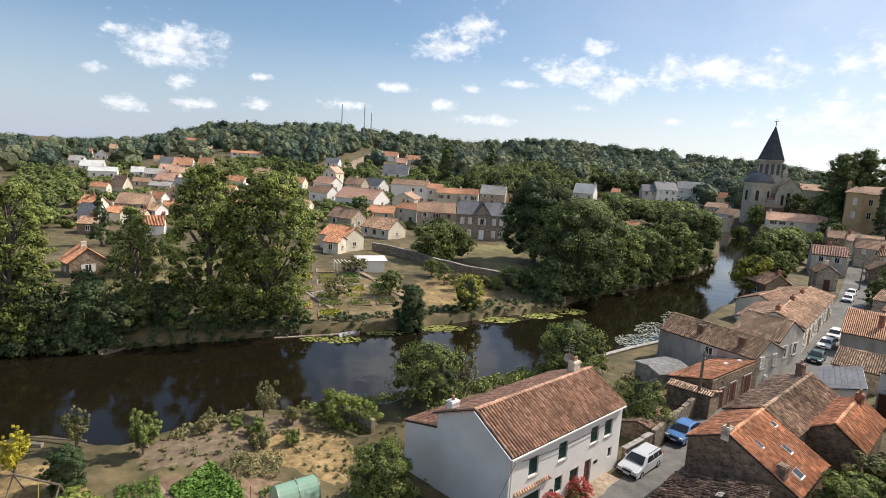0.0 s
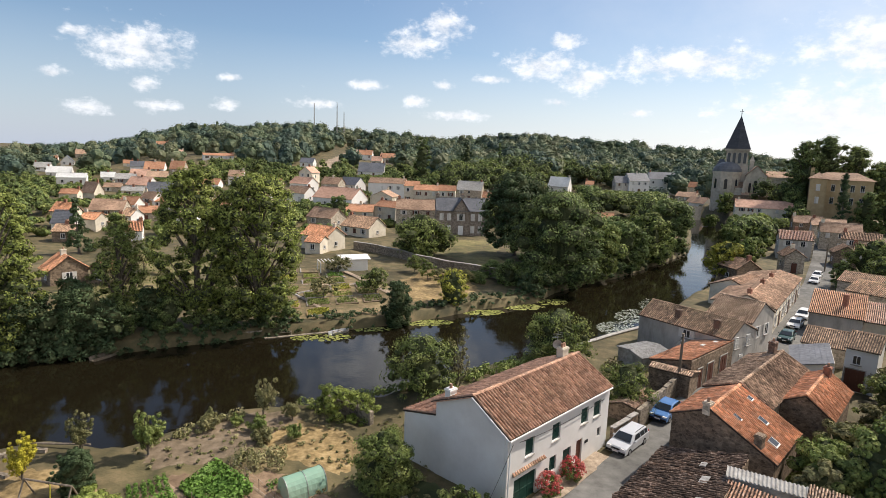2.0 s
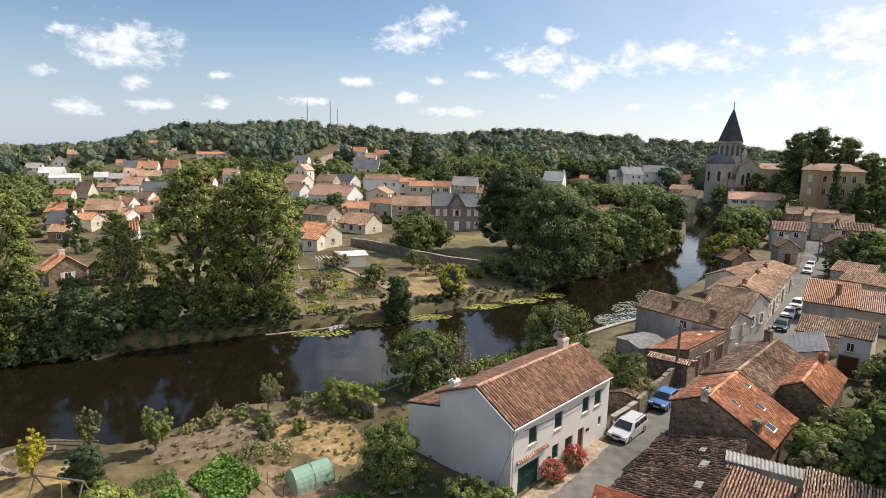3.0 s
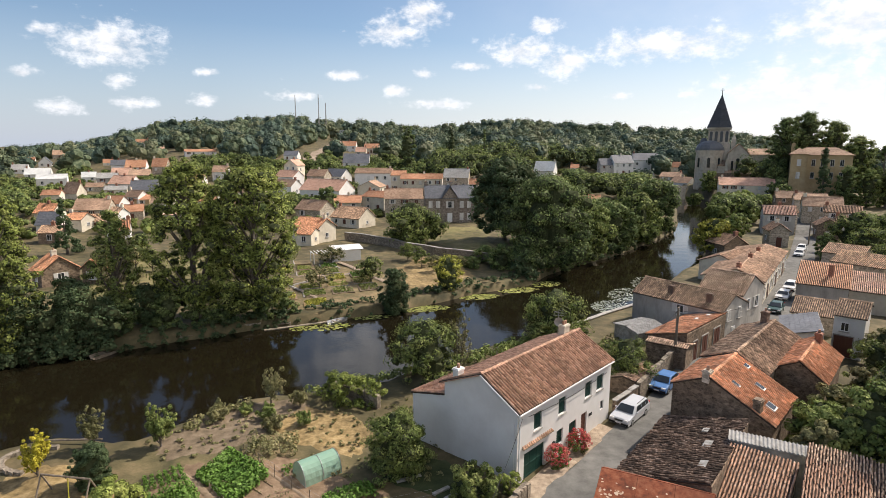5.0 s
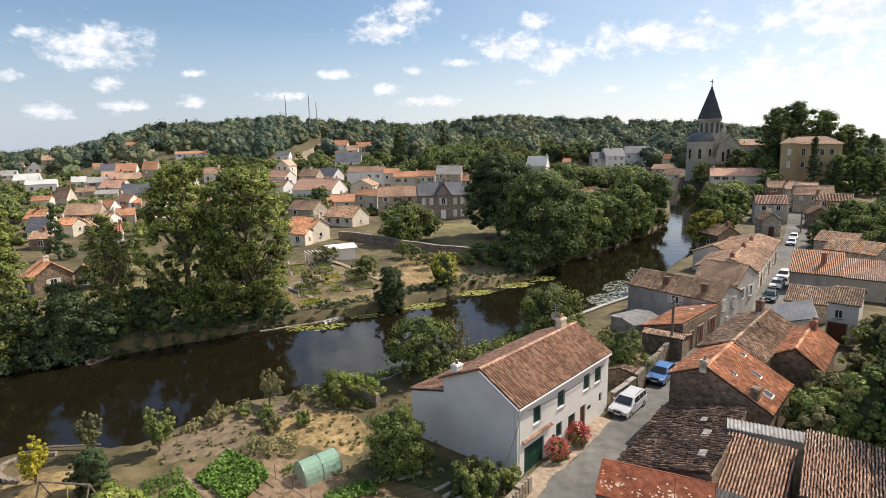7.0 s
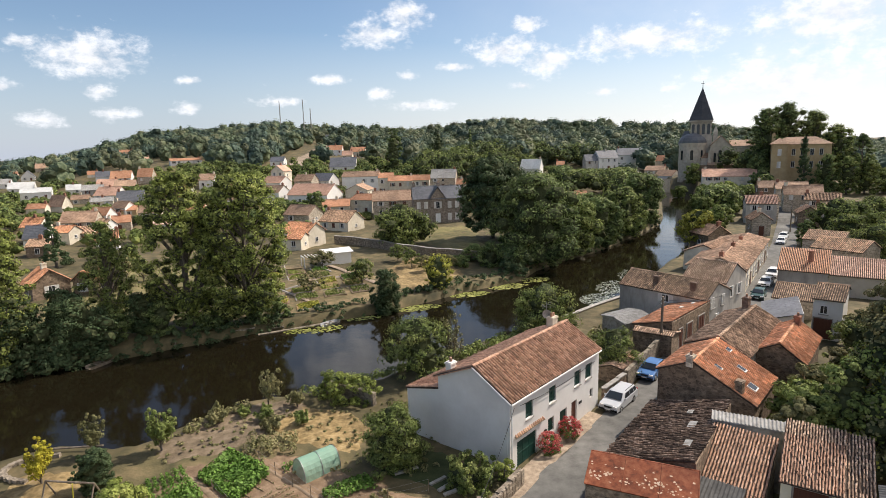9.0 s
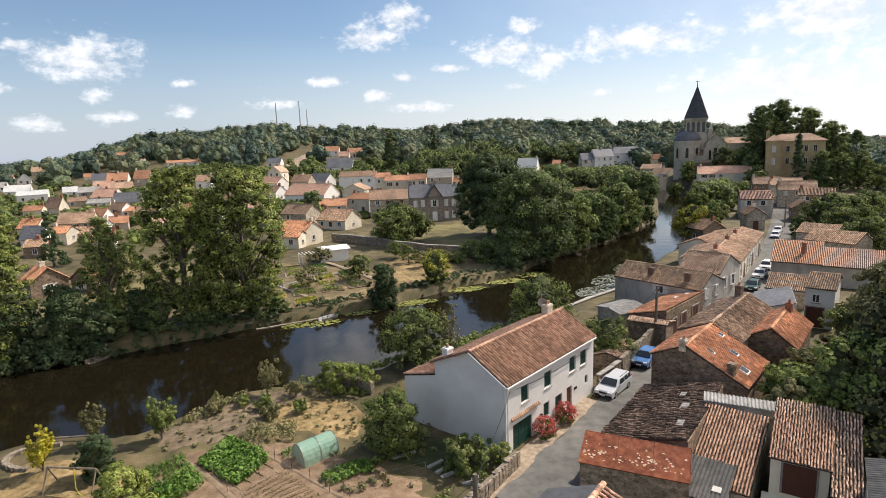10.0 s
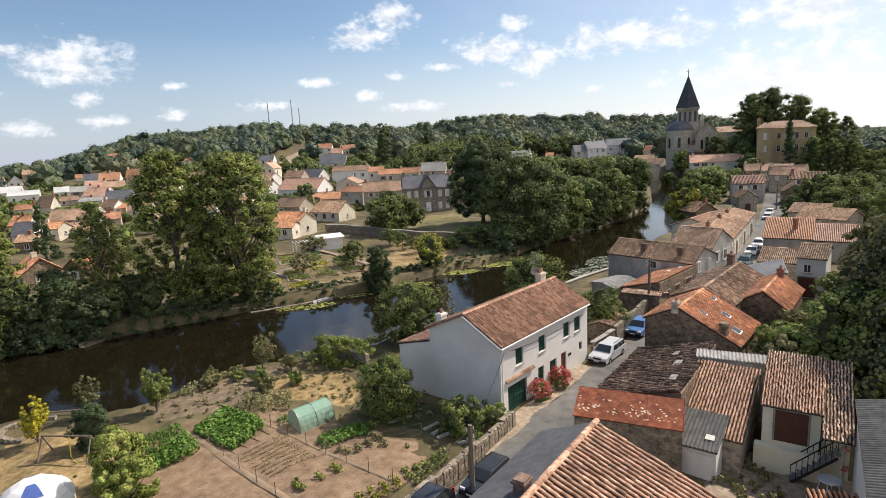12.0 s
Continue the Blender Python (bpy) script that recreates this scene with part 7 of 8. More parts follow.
# tufts of weed on the bare garden ground
tufts = []
for k in range(520):
    x, y = rng.uniform(-24, -3), rng.uniform(27, 47)
    r = rng.uniform(0.1, 0.3)
    if not in_river(x, y, 0.8) and (y > 37.5 - 0.15 * (x + 20) or rng.random() < 0.04):
        tufts.append((x, y, r, r * rng.uniform(0.8, 1.6)))
for k in range(60):
    x, y = rng.uniform(11.5, 14.6), rng.uniform(26.5, 30.5)
    tufts.append((x, y, rng.uniform(0.12, 0.3), rng.uniform(0.15, 0.5)))
wood("weed_tufts", tufts, 0.12, 40, M["leaf_olive"], "scattered tufts of weed on bare garden ground", 20, 4, dense=False)


# dense growth on the steep bank behind the street
bank = []
for k in range(620):
    t = rng.random()
    i = rng.randint(2, len(CLIFF) - 2)
    a, b = CLIFF[i], CLIFF[i + 1]
    p = lerp(a, b, t)
    d = Vector((b[0] - a[0], b[1] - a[1])).normalized()
    off = rng.uniform(-0.3, 7)
    x, y = p[0] + d.y * off, p[1] - d.x * off
    if y < 27 or not clear(x, y, 2.5):
        continue
    r = rng.uniform(0.8, 1.7)
    bank.append((x, y, r, r * rng.uniform(1.2, 2.0)))
# part of the thicket gets a lighter leaf colour that paints it sunlit
wood("ivy", bank[1::5], 0.24, 230, M["leaf_light"], "ivy on the steep bank in a leaf colour lightened for sun", 28, inside=M["crown_shade"])
wood("thicket", [b for k, b in enumerate(bank) if k % 5 != 1], 0.24, 230, M["leaf_olive"], "tangled ivy and scrub on the steep bank", 8, inside=M["crown_shade"])
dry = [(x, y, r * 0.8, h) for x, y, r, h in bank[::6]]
wood("scrub", dry, 0.22, 190, M["leaf_bamboo"], "dry yellowing scrub on the steep bank", 9, inside=M["crown_shade"])
for x, y, h, r, sd in ((27.2, 35.6, 5.0, 2.4, 180), (27.6, 39.4, 4.6, 2.4, 181), (26.4, 32.4, 5.0, 2.2, 182), (31, 41.5, 5.5, 3.0, 80), (34.5, 46.5, 6, 3.0, 81), (39.5, 52, 6.5, 3, 82), (29.5, 34.5, 4.5, 2.6, 83), (44.5, 57, 7, 3, 84), (52, 63, 6.5, 3, 85)):
    tree("tree", x, y, h, r, M["leaf_olive"] if sd % 2 else M["leaf_mid"], "leafy tree on the steep bank above the yards", "round", 0.05, seed=sd, clumps=100, leaves=80, size=0.3, group="bank trees")
for x, y, h, r, sd in ((21.4, 39.8, 4.8, 1.9, 90), (23.8, 42.2, 4.8, 1.9, 91), (20.4, 37.0, 5.4, 1.7, 92), (19.2, 36.4, 4.8, 1.3, 183), (22.2, 36.0, 6.5, 1.9, 184), (26.3, 44.4, 3.4, 1.5, 86), (29.6, 47.8, 4.0, 1.8, 87), (33.2, 52.4, 4.4, 2.1, 88), (37.2, 57.4, 4.2, 2.0, 89)):
    tree("shrub", x, y, h, r, M["leaf_olive"] if sd % 2 else M["leaf_mid"], "leafy shrub between the gables and the steep bank", "round", 0.0, seed=sd, clumps=70, leaves=75, size=0.3, group="bank trees", category="shrub")
# trees round church and villa, conifers and far street side
for k, (x, y, h, r, kind, mt) in enumerate((
        (113, 228, 29, 6.5, "big", "leaf_dark"), (121, 231, 31, 7.5, "big", "leaf_dark"), (130, 230, 28, 7, "big", "leaf_mid"), (137, 226, 23, 5.5, "big", "leaf_mid"),
        (141, 216, 20, 4.5, "tall", "leaf_dark"), (115.5, 206.5, 20, 3.8, "cone", "leaf_conifer"), (122, 205, 14, 4, "round", "leaf_dark"), (128, 203, 13.5, 4, "round", "leaf_mid"),
        (134, 203, 15, 4.5, "round", "leaf_mid"), (141, 204, 9, 4.5, "round", "leaf_mid"), (150, 208, 10, 5, "round", "leaf_mid"), (104, 212, 9, 3.5, "round", "leaf_dark"),
        (107, 222, 12, 4, "round", "leaf_dark"), (92, 244, 9, 3.6, "round", "leaf_mid"), (79, 222, 5, 2.6, "round", "leaf_mid"), (82, 208, 5, 2.8, "round", "leaf_mid"),
        (86, 198, 5.5, 3, "round", "leaf_light"), (74, 190, 5, 2.6, "round", "leaf_mid"), (69, 178, 5, 2.6, "round", "leaf_mid"), (63, 160, 5.5, 2.6, "round", "leaf_mid"),
        (48, 126, 6, 3, "round", "leaf_bamboo"), (57, 136, 6, 2.8, "round", "leaf_mid"), (62.5, 111.5, 5.5, 1.6, "round", "leaf_dark"), (70, 116, 9, 4.5, "round", "leaf_mid"), (66.5, 106, 7.5, 3.6, "round", "leaf_mid"), (64, 95, 7, 3.4, "round", "leaf_mid"), (62, 84, 6.5, 3.2, "round", "leaf_mid"), (75, 98, 9, 4.5, "round", "leaf_dark"),
        (78, 122, 8, 4.5, "round", "leaf_mid"), (86, 128, 8, 4.5, "round", "leaf_mid"), (95, 135, 8, 4.5, "round", "leaf_mid"), (70, 100, 7, 4, "round", "leaf_mid"), (80, 108, 8, 4.5, "round", "leaf_mid"))):
    tree("tree", x, y, h, r, M[mt], "dense leafy tree by the church hill and upper street" if kind != "cone" else "dark pointed conifer above the street", "round" if kind == "big" else kind, 0.2 if kind == "big" else 0.05, seed=100 + k, clumps=170 if kind == "big" else 90, leaves=70, size=0.5 if y > 150 else 0.4, group="hill trees")
for k, (x, y, h, r) in enumerate(((-78.9, 104.2, 10.8, 2.6), (-44, 160, 9, 3), (-37, 280, 24, 4.2), (-17, 302, 24, 3.0), (0, 302, 21, 2.6), (-297, 560, 15, 4.2), (-286, 563, 17, 4), (-310, 555, 14, 4.2), (-390, 500, 14, 4))):
    tree("tree", x, y, h, r, M["leaf_conifer"] if k % 3 == 0 else M["leaf_dark"], "tall dark conifer standing over the roofs", "cone" if k < 1 or k > 3 else "column", 0.05, seed=140 + k, clumps=80, leaves=70, size=0.5, group="conifers")

# ---------------------------------------------------------------- cars
def paint(name, col, rough=0.25):
    return material(name, [tuple(c * 0.95 for c in col), col], 3, 3, rough=rough, bump=0, spec=0.6, world=False)


PAINT = {"silver": paint("silver_car_paint", (0.52, 0.53, 0.55)), "white": paint("white_car_paint", (0.76, 0.76, 0.75)), "blue": paint("blue_car_paint", (0.08, 0.19, 0.42)),
         "black": paint("dark_car_paint", (0.03, 0.034, 0.042)), "green": paint("dark_green_car_paint", (0.03, 0.07, 0.06))}


def car(x, y, heading, col, label, estate=True, length=4.4, size=0.88):
    """A parked car; heading: degrees of its nose from +x."""
    z = 0.80 if y < 100 else max(0.8, land_at(x, y) + 0.1)
    th = thing("car", (x, y, z), label, "car")
    L, W = length, 1.72
    if estate:
        prof = [(-0.5, 0.28), (-0.5, 0.75), (-0.485, 0.95), (-0.44, 0.98), (0.27, 0.92), (0.46, 0.78), (0.5, 0.6), (0.5, 0.28)]
        roof = [(-0.475, 0.96), (-0.42, 1.42), (-0.3, 1.47), (0.02, 1.46), (0.1, 1.41), (0.27, 0.93)]
    else:
        prof = [(-0.5, 0.28), (-0.5, 0.7), (-0.48, 0.93), (-0.42, 0.96), (0.28, 0.92), (0.46, 0.76), (0.5, 0.58), (0.5, 0.28)]
        roof = [(-0.46, 0.95), (-0.33, 1.38), (-0.2, 1.43), (0.0, 1.42), (0.08, 1.37), (0.27, 0.93)]

    def loft(p, w0, w1):
        sh = Shape()
        n = len(p)
        zmin, zmax = min(q[1] for q in p), max(q[1] for q in p)
        for s in (-1, -0.82, 0.82, 1):
            for a, h in p:
                t = (h - zmin) / (zmax - zmin)
                ww = (w0 + (w1 - w0) * t) / 2
                edge = abs(s) > 0.9
                aa = a * (0.985 if edge else 1.0)
                hh = h - (0.035 * t if edge else 0)
                sh.v.append((aa * L, s * ww, hh))
        for r in range(3):
            for k in range(n):
                k2 = (k + 1) % n
                sh.f.append((r * n + k, r * n + k2, (r + 1) * n + k2, (r + 1) * n + k))
        sh.f += [tuple(range(n)), tuple(reversed(range(3 * n, 4 * n)))]
        return sh

    def put(name, sh, mat, parent=th, label_="", sm=False):
        ob = new(name, sh.mesh(name, mat, sm))
        ob.parent = parent
        return tagged(ob, label_)

    body = put("body", loft(prof, W, W), PAINT[col])
    put("cabin", loft(roof, W * 0.98, W * 0.78), PAINT[col])
    (a0, h0), (a1, h1) = roof[0], roof[1]
    (b1, g1), (b0, g0) = roof[-2], roof[-1]

    def wid(h):
        return (W * 0.98 + (W * 0.78 - W * 0.98) * (h - 0.95) / 0.5) / 2

    ws = Shape().add([(b0 * L - 0.06, -wid(1.0) * 0.9, g0 + 0.05), (b0 * L - 0.06, wid(1.0) * 0.9, g0 + 0.05), (b1 * L + 0.05, wid(1.38) * 0.86, g1 - 0.02), (b1 * L + 0.05, -wid(1.38) * 0.86, g1 - 0.02)], [(0, 1, 2, 3)])
    put("windscreen", Shape().add([(p[0] + 0.03, p[1], p[2] + 0.025) for p in ws.v], ws.f), M["glass_dark"])
    put("rear_window", Shape().add([(a0 * L - 0.012, -wid(1.05) * 0.85, 1.03), (a0 * L - 0.012, wid(1.05) * 0.85, 1.03), (a1 * L - 0.035, wid(1.35) * 0.8, h1 - 0.04), (a1 * L - 0.035, -wid(1.35) * 0.8, h1 - 0.04)], [(3, 2, 1, 0)]), M["glass_dark"])
    cuts = (-0.43, -0.3, -0.12, 0.06) if estate else (-0.36, -0.16, 0.05)
    for s in (-1, 1):
        for i in range(len(cuts) - 1):
            p, q = cuts[i] * L + 0.04, cuts[i + 1] * L - 0.04
            lean = 0.16 * L * 0.25 if i == len(cuts) - 2 else 0.0
            put("side_window", Shape().add([(p, s * (wid(1.0) + 0.012), 1.0), (q + lean * 2.4, s * (wid(1.0) + 0.012), 1.0), (q, s * (wid(1.36) + 0.012), 1.36), (p, s * (wid(1.36) + 0.012), 1.36)], [(0, 1, 2, 3) if s < 0 else (3, 2, 1, 0)]), M["glass_dark"])
        put("headlight", Shape().box((0.475 * L, s * 0.6, 0.62), (0.14, 0.36, 0.14)), M["white_paint"])
        put("tail_light", Shape().box((-0.497 * L, s * 0.72, 0.72), (0.06, 0.18, 0.34)), M["red"])
        put("mirror", Shape().box((0.16 * L, s * (W / 2 + 0.08), 0.95), (0.1, 0.18, 0.13)), PAINT[col])
        for a in (-0.3, 0.31):
            c = (a * L, s * (W / 2 - 0.1), 0.3)
            wh = put("wheel", Shape().tube([(c[0], c[1] - 0.1 * s, c[2]), (c[0], c[1] + 0.12 * s, c[2])], [0.31, 0.31], 16), M["black"])
            put("rim", Shape().tube([(c[0], c[1] + 0.1 * s, c[2]), (c[0], c[1] + 0.135 * s, c[2])], [0.2, 0.18], 12), M["metal_grey"], wh)
    put("bumper", Shape().box((0.49 * L, 0, 0.3), (0.12, W * 0.96, 0.18)), M["black"])
    put("bumper", Shape().box((-0.49 * L, 0, 0.3), (0.12, W * 0.96, 0.18)), M["black"])
    put("grille", Shape().box((0.497 * L, 0, 0.58), (0.04, 0.7, 0.14)), M["black"])
    put("number_plate", Shape().box((0.503 * L + 0.03, 0, 0.4), (0.03, 0.5, 0.11)), M["white_paint"])
    if estate:
        for s in (-1, 1):
            put("roof_rail", Shape().tube([(-0.4 * L, s * 0.58, 1.49), (0.0, s * 0.58, 1.49)], [0.025, 0.025], 6), M["black"])
    th.rotation_euler = (0, 0, radians(heading))
    th.scale = (size,) * 3
    return th


car(10.75, 45.2, 232, "silver", "silver estate car parked beside the white house", True, 4.5)
car(15.1, 51.0, 233, "blue", "blue hatchback parked against the stone wall", False, 4.0)
car(0.3, 28.4, 235, "black", "dark estate car parked along the garden wall", True, 4.1, 0.78)
car(-2.75, 26.0, 237, "black", "dark car parked by the garden wall", False, 4.0, 0.8)
car(36.4, 75.6, 236, "green", "dark green car parked along the street", False, 4.0)
car(40.4, 81.8, 234, "white", "white car parked along the street", False, 4.1)
car(44.1, 87.2, 234, "white", "white van-like car parked along the street", True, 4.2)
car(59.6, 114.2, 236, "white", "white car parked farther up the street", False, 4.1)
car(62.9, 119.6, 236, "white", "white car parked farther up the street", True, 4.3)


# ---------------------------------------------------------------- walls, quays, fences
def stone_wall(name, line, h, th_, label, mat, cope=True):
    w = thing(name, (*line[0], 0.5), label, "wall", kind="structure")
    sh, top = Shape(), Shape()
    for a, b in zip(line, line[1:]):
        n = max(1, int(math.dist(a, b) / 1.2))
        rz = math.atan2(b[1] - a[1], b[0] - a[0])
        for i in range(n):
            p = lerp(a, b, (i + 0.5) / n)
            z = max(land_at(*p), -0.6)
            sh.box((p[0], p[1], z - 0.8), (math.dist(a, b) / n + 0.02, th_, h + 0.8), rz)
            if cope:
                top.box((p[0], p[1], z + h), (math.dist(a, b) / n + 0.01, th_ + 0.1, 0.09), rz)
    part("wall_body", sh, mat, w)
    if cope:
        part("coping", top, M["concrete"], w)
    return w


gw = stone_wall("wall_garden", [(-7.6, 19.5), (-3.2, 26.7), (-1.55, 29.1), (2.2, 34.6)], 1.0, 0.4, "low rubble stone wall between garden and street", M["stone"], False)
srng = random.Random(6)
stone_meshes = []
for k in range(6):
    sh = Shape().box((0, 0, -0.5), (1, 1, 1.0), 0, 0.86)
    sh.v = [(x + srng.uniform(-0.09, 0.09), y + srng.uniform(-0.09, 0.09), z + srng.uniform(-0.09, 0.09)) for x, y, z in sh.v]
    stone_meshes.append(sh.mesh("stone", material(f"wall_stone", [(0.14, 0.11, 0.085), (0.27, 0.22, 0.165), (0.38, 0.32, 0.25)], 6, 6, bump=0.6, vary=0.3)))
base = origin_of(gw)
made = 0
for (a, b) in (((-3.2, 26.7), (-1.55, 29.1)), ((-1.55, 29.1), (2.2, 34.6))):
    ln = math.dist(a, b)
    rz = math.atan2(b[1] - a[1], b[0] - a[0])
    nx_, ny_ = math.sin(rz), -math.cos(rz)
    s = 0.1
    while s < ln:
        wd = srng.uniform(0.22, 0.42)
        p = lerp(a, b, s / ln)
        z = land_at(*p) + 0.05
        for lev in range(5):
            if made >= 290:
                break
            hh = 0.2
            ob = new("stone", stone_meshes[made % 6])
            ob.parent = gw
            q = Vector((p[0] + nx_ * 0.17, p[1] + ny_ * 0.17, z + 0.1 + lev * 0.21))
            ob.matrix_basis = Matrix.Translation(q - base) @ Matrix.Rotation(rz, 4, "Z") @ Matrix.Diagonal((wd * srng.uniform(0.75, 0.98), 0.16, hh * srng.uniform(0.75, 0.98), 1))
            made += 1
        s += wd
stone_wall("wall_quay_far", [(-26.2, 66.6), (-22.6, 68.7), (-18.9, 70.9)], 0.3, 0.5, "low stone quay wall along the allotment", M["stone"], False)
stone_wall("wall_quay_mid", [(-18.6, 71.2), (-15, 73.4), (-12.6, 74.8)], 0.0, 0.5, "low stone bank edging overgrown with weeds", M["stone"], False)
stone_wall("wall_quay_left", [(-41, 58.6), (-35.6, 62.4), (-31, 65.2), (-27, 67.6)], -0.35, 0.6, "low stone landing edge under the poplars", M["stone"], False)
stone_wall("wall_manor", [(-30.6, 125.1), (-23.1, 121.2), (-18.9, 117.5), (-13.6, 111.8), (-6.8, 107.6), (2.5, 102)], 1.7, 0.5, "tall old stone terrace wall of the manor garden", M["stone"])
stone_wall("wall_terrace", [(50, 241), (58, 243), (66, 247), (72, 252)], 3.6, 0.6, "tall stone terrace wall below the white town houses", M["church_stone"])
stone_wall("wall_quay_right", [(6.0, 65.2), (11.2, 69.3), (15, 73.3), (19.6, 77.6)], 0.1, 0.45, "low masonry quay wall behind the houses", M["stone"])
stone_wall("wall_hedge", [(-13.2, 48.0), (-10.4, 46.6), (-8.6, 45.4)], 1.1, 0.4, "garden wall under creepers", M["stone"], False)
stone_wall("wall_lane", [(12.2, 48.4), (13.4, 50.2), (17.0, 55.3)], 1.7, 0.35, "rough stone lane wall beside the parked blue car", M["stone"], False)
stone_wall("wall_yard", [(9.6, 45.4), (12.0, 48.2)], 1.3, 0.3, "dark rendered yard wall beside the white house", M["brown_wall"])
gabled("shed", (11.2, 49.4), (13.6, 52.4), 1.2, 1.0, 0.7, 1.9, 2.2, 2.35, M["brown_wall"], M["tile_old"], "low lean-to with old tiles behind the lane wall", style="tiles", over=0.1, seed=120)
gabled("shed", (15.6, 57.5), (18.6, 55.6), 2.4, 0.9, 0.7, 2.4, 2.9, 3.0, M["brown_wall"], M["tile_old"], "small outhouse with mottled tiles below the grey house", style="tiles", over=0.1, seed=121)
gabled("shed", (14.6, 62.3), (18.0, 64.6), 1.6, 1.6, 0.7, 2.4, 2.2, 2.6, M["concrete"], M["fibre"], "flat pale sheet roof over a lean-to", style="ribbed", over=0.1)
for nm, x, y, rz in (("a", 21.9, 62.1, 3.56), ("b", 23.5, 63.1, 3.68)):
    fr = Shape().box((x, y, rz), (0.9, 0.6, 0.12), -0.75)
    single("skylight", fr, M["shutter_pale"], "pale plastic skylight on the low roof", "skylight", at=(x, y, rz))


def pole(x, y, h, label):
    z = land_at(x, y)
    th = thing("utility_pole", (x, y, z), label, "pole")
    part("shaft", Shape().tube([(x, y, z - 0.3), (x, y, z + h)], [0.15, 0.11], 8), M["wood"], th)
    for k, o in enumerate((0.35, 0.8)):
        part("crossarm", Shape().box((x, y, z + h - o), (0.5, 0.06, 0.06), 0.6), M["wood"], th)
        for s in (-0.2, 0.2):
            part("insulator", Shape().tube([(x + s * 0.82, y + s * 0.56, z + h - o + 0.08), (x + s * 0.82, y + s * 0.56, z + h - o + 0.22)], [0.03, 0.022], 6), M["white_paint"], th)
    return (x, y, z + h)


p1 = pole(-0.45, 27.4, 4.15, "weathered wooden utility pole beside the parked car")
p2 = pole(17.4, 55.6, 5.9, "wooden utility pole with brackets by the lane wall")
pole(68.5, 127.5, 6.0, "wooden utility pole along the upper street")


def cable(a, b, sag, label="black overhead cable between pole and house"):
    pts = []
    for i in range(13):
        t = i / 12
        q = lerp(a, b, t)
        pts.append((q[0], q[1], q[2] - sag * 4 * t * (1 - t)))
    single("cable", Shape().tube(pts, [0.018] * 13, 5), M["black"], label, "cable", "overhead cables", at=a)


cable((p1[0], p1[1], p1[2] - 0.3), (1.9, 35.9, 5.1), 0.3)
cable((p1[0], p1[1], p1[2] - 0.3), (-9.5, 12.0, 6.2), 0.4)
cable((p2[0], p2[1], p2[2] - 0.3), (9.0, 44.9, 5.2), 0.5)
cable((p2[0], p2[1], p2[2] - 0.3), (25.8, 62.0, 4.9), 0.3)
cable((2.3, 36.4, 5.0), (8.6, 44.2, 4.8), 0.25)

# ---------------------------------------------------------------- own-bank garden
patch("soil_garden", [(-21.8, 36.4), (-20.4, 30.4), (-17.2, 26), (-8, 22), (-4.2, 26.4), (-2.2, 30), (-2.6, 33.2), (-7.8, 36.0), (-12.6, 38.6), (-18.3, 38.0)], M["soil"], "bare reddish garden soil with beds", 0.05, "garden")
patch("soil_bank", [(-24.0, 38.8), (-21.8, 36.6), (-18.3, 37.8), (-16.2, 39.6), (-15.2, 42.6), (-13.4, 45.6), (-15.4, 47.3), (-18.6, 46.3), (-20.6, 44.7), (-22.2, 42.2)], M["earth"], "trodden bare earth along the water", 0.055, "garden")
patch("straw_lawn", [(-18.6, 43.3), (-13.8, 39.2), (-8.6, 37.8), (-7.4, 41.2), (-10.4, 44.6), (-15.4, 46.4)], M["straw"], "sun-bleached straw-coloured lawn", 0.04, "lawn")
patch("straw_camp", [(-31, 36.2), (-29.5, 26), (-21, 22), (-19.4, 28), (-22.0, 34.6), (-27, 36.6)], M["straw"], "dry trampled lawn round the tent", 0.04, "lawn")
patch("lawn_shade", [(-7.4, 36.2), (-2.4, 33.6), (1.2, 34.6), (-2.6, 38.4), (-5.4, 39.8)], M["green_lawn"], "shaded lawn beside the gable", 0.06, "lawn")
patch("yard", [(10.2, 27.4), (13.4, 22.6), (18.6, 22.6), (21, 26.4), (15.6, 31.6), (13.8, 31.8)], M["gravel"], "dusty gravel yard between the sheds", 0.04, "yard")


def crop(name, poly, rows, step, r, h, mat, label, size=0.16, leaves=26, jitter=0.06, seed=1):
    """Plants in rows over a four-cornered bed, each a small clump of leaves."""
    rng = random.Random(seed)
    sh = Shape()
    a, b, c, d = poly
    for i in range(rows):
        t = (i + 0.5) / rows
        p, q = lerp(a, d, t), lerp(b, c, t)
        n = max(1, int(math.dist(p, q) / step))
        for k in range(n):
            w = lerp(p, q, (k + 0.5) / n)
            x, y = w[0] + rng.uniform(-jitter, jitter), w[1] + rng.uniform(-jitter, jitter)
            if rng.random() < 0.06:
                continue
            leaf_cloud(sh, rng, (x, y, max(land_at(x, y), 0.45) + 0.06 + h * 0.45), r * rng.uniform(0.75, 1.2), leaves, size, h / max(r, 0.05) * 0.5)
    return single(name, sh, mat, label, "crop", kind="stuff", at=(a[0], a[1], 0.7))


crop("bean_bed", [(-18.3, 35.0), (-14.9, 32.8), (-13.6, 35.6), (-17.6, 38.3)], 11, 0.3, 0.27, 0.5, M["leaf_crop"], "dense bed of bright green leafy vegetables", 0.2, 34, seed=2)
crop("carrot_rows", [(-21.6, 34.8), (-20.6, 33.4), (-18.7, 35.0), (-19.9, 36.5)], 6, 0.22, 0.17, 0.28, M["leaf_crop"], "short rows of vegetable plants", 0.12, 26, seed=3)
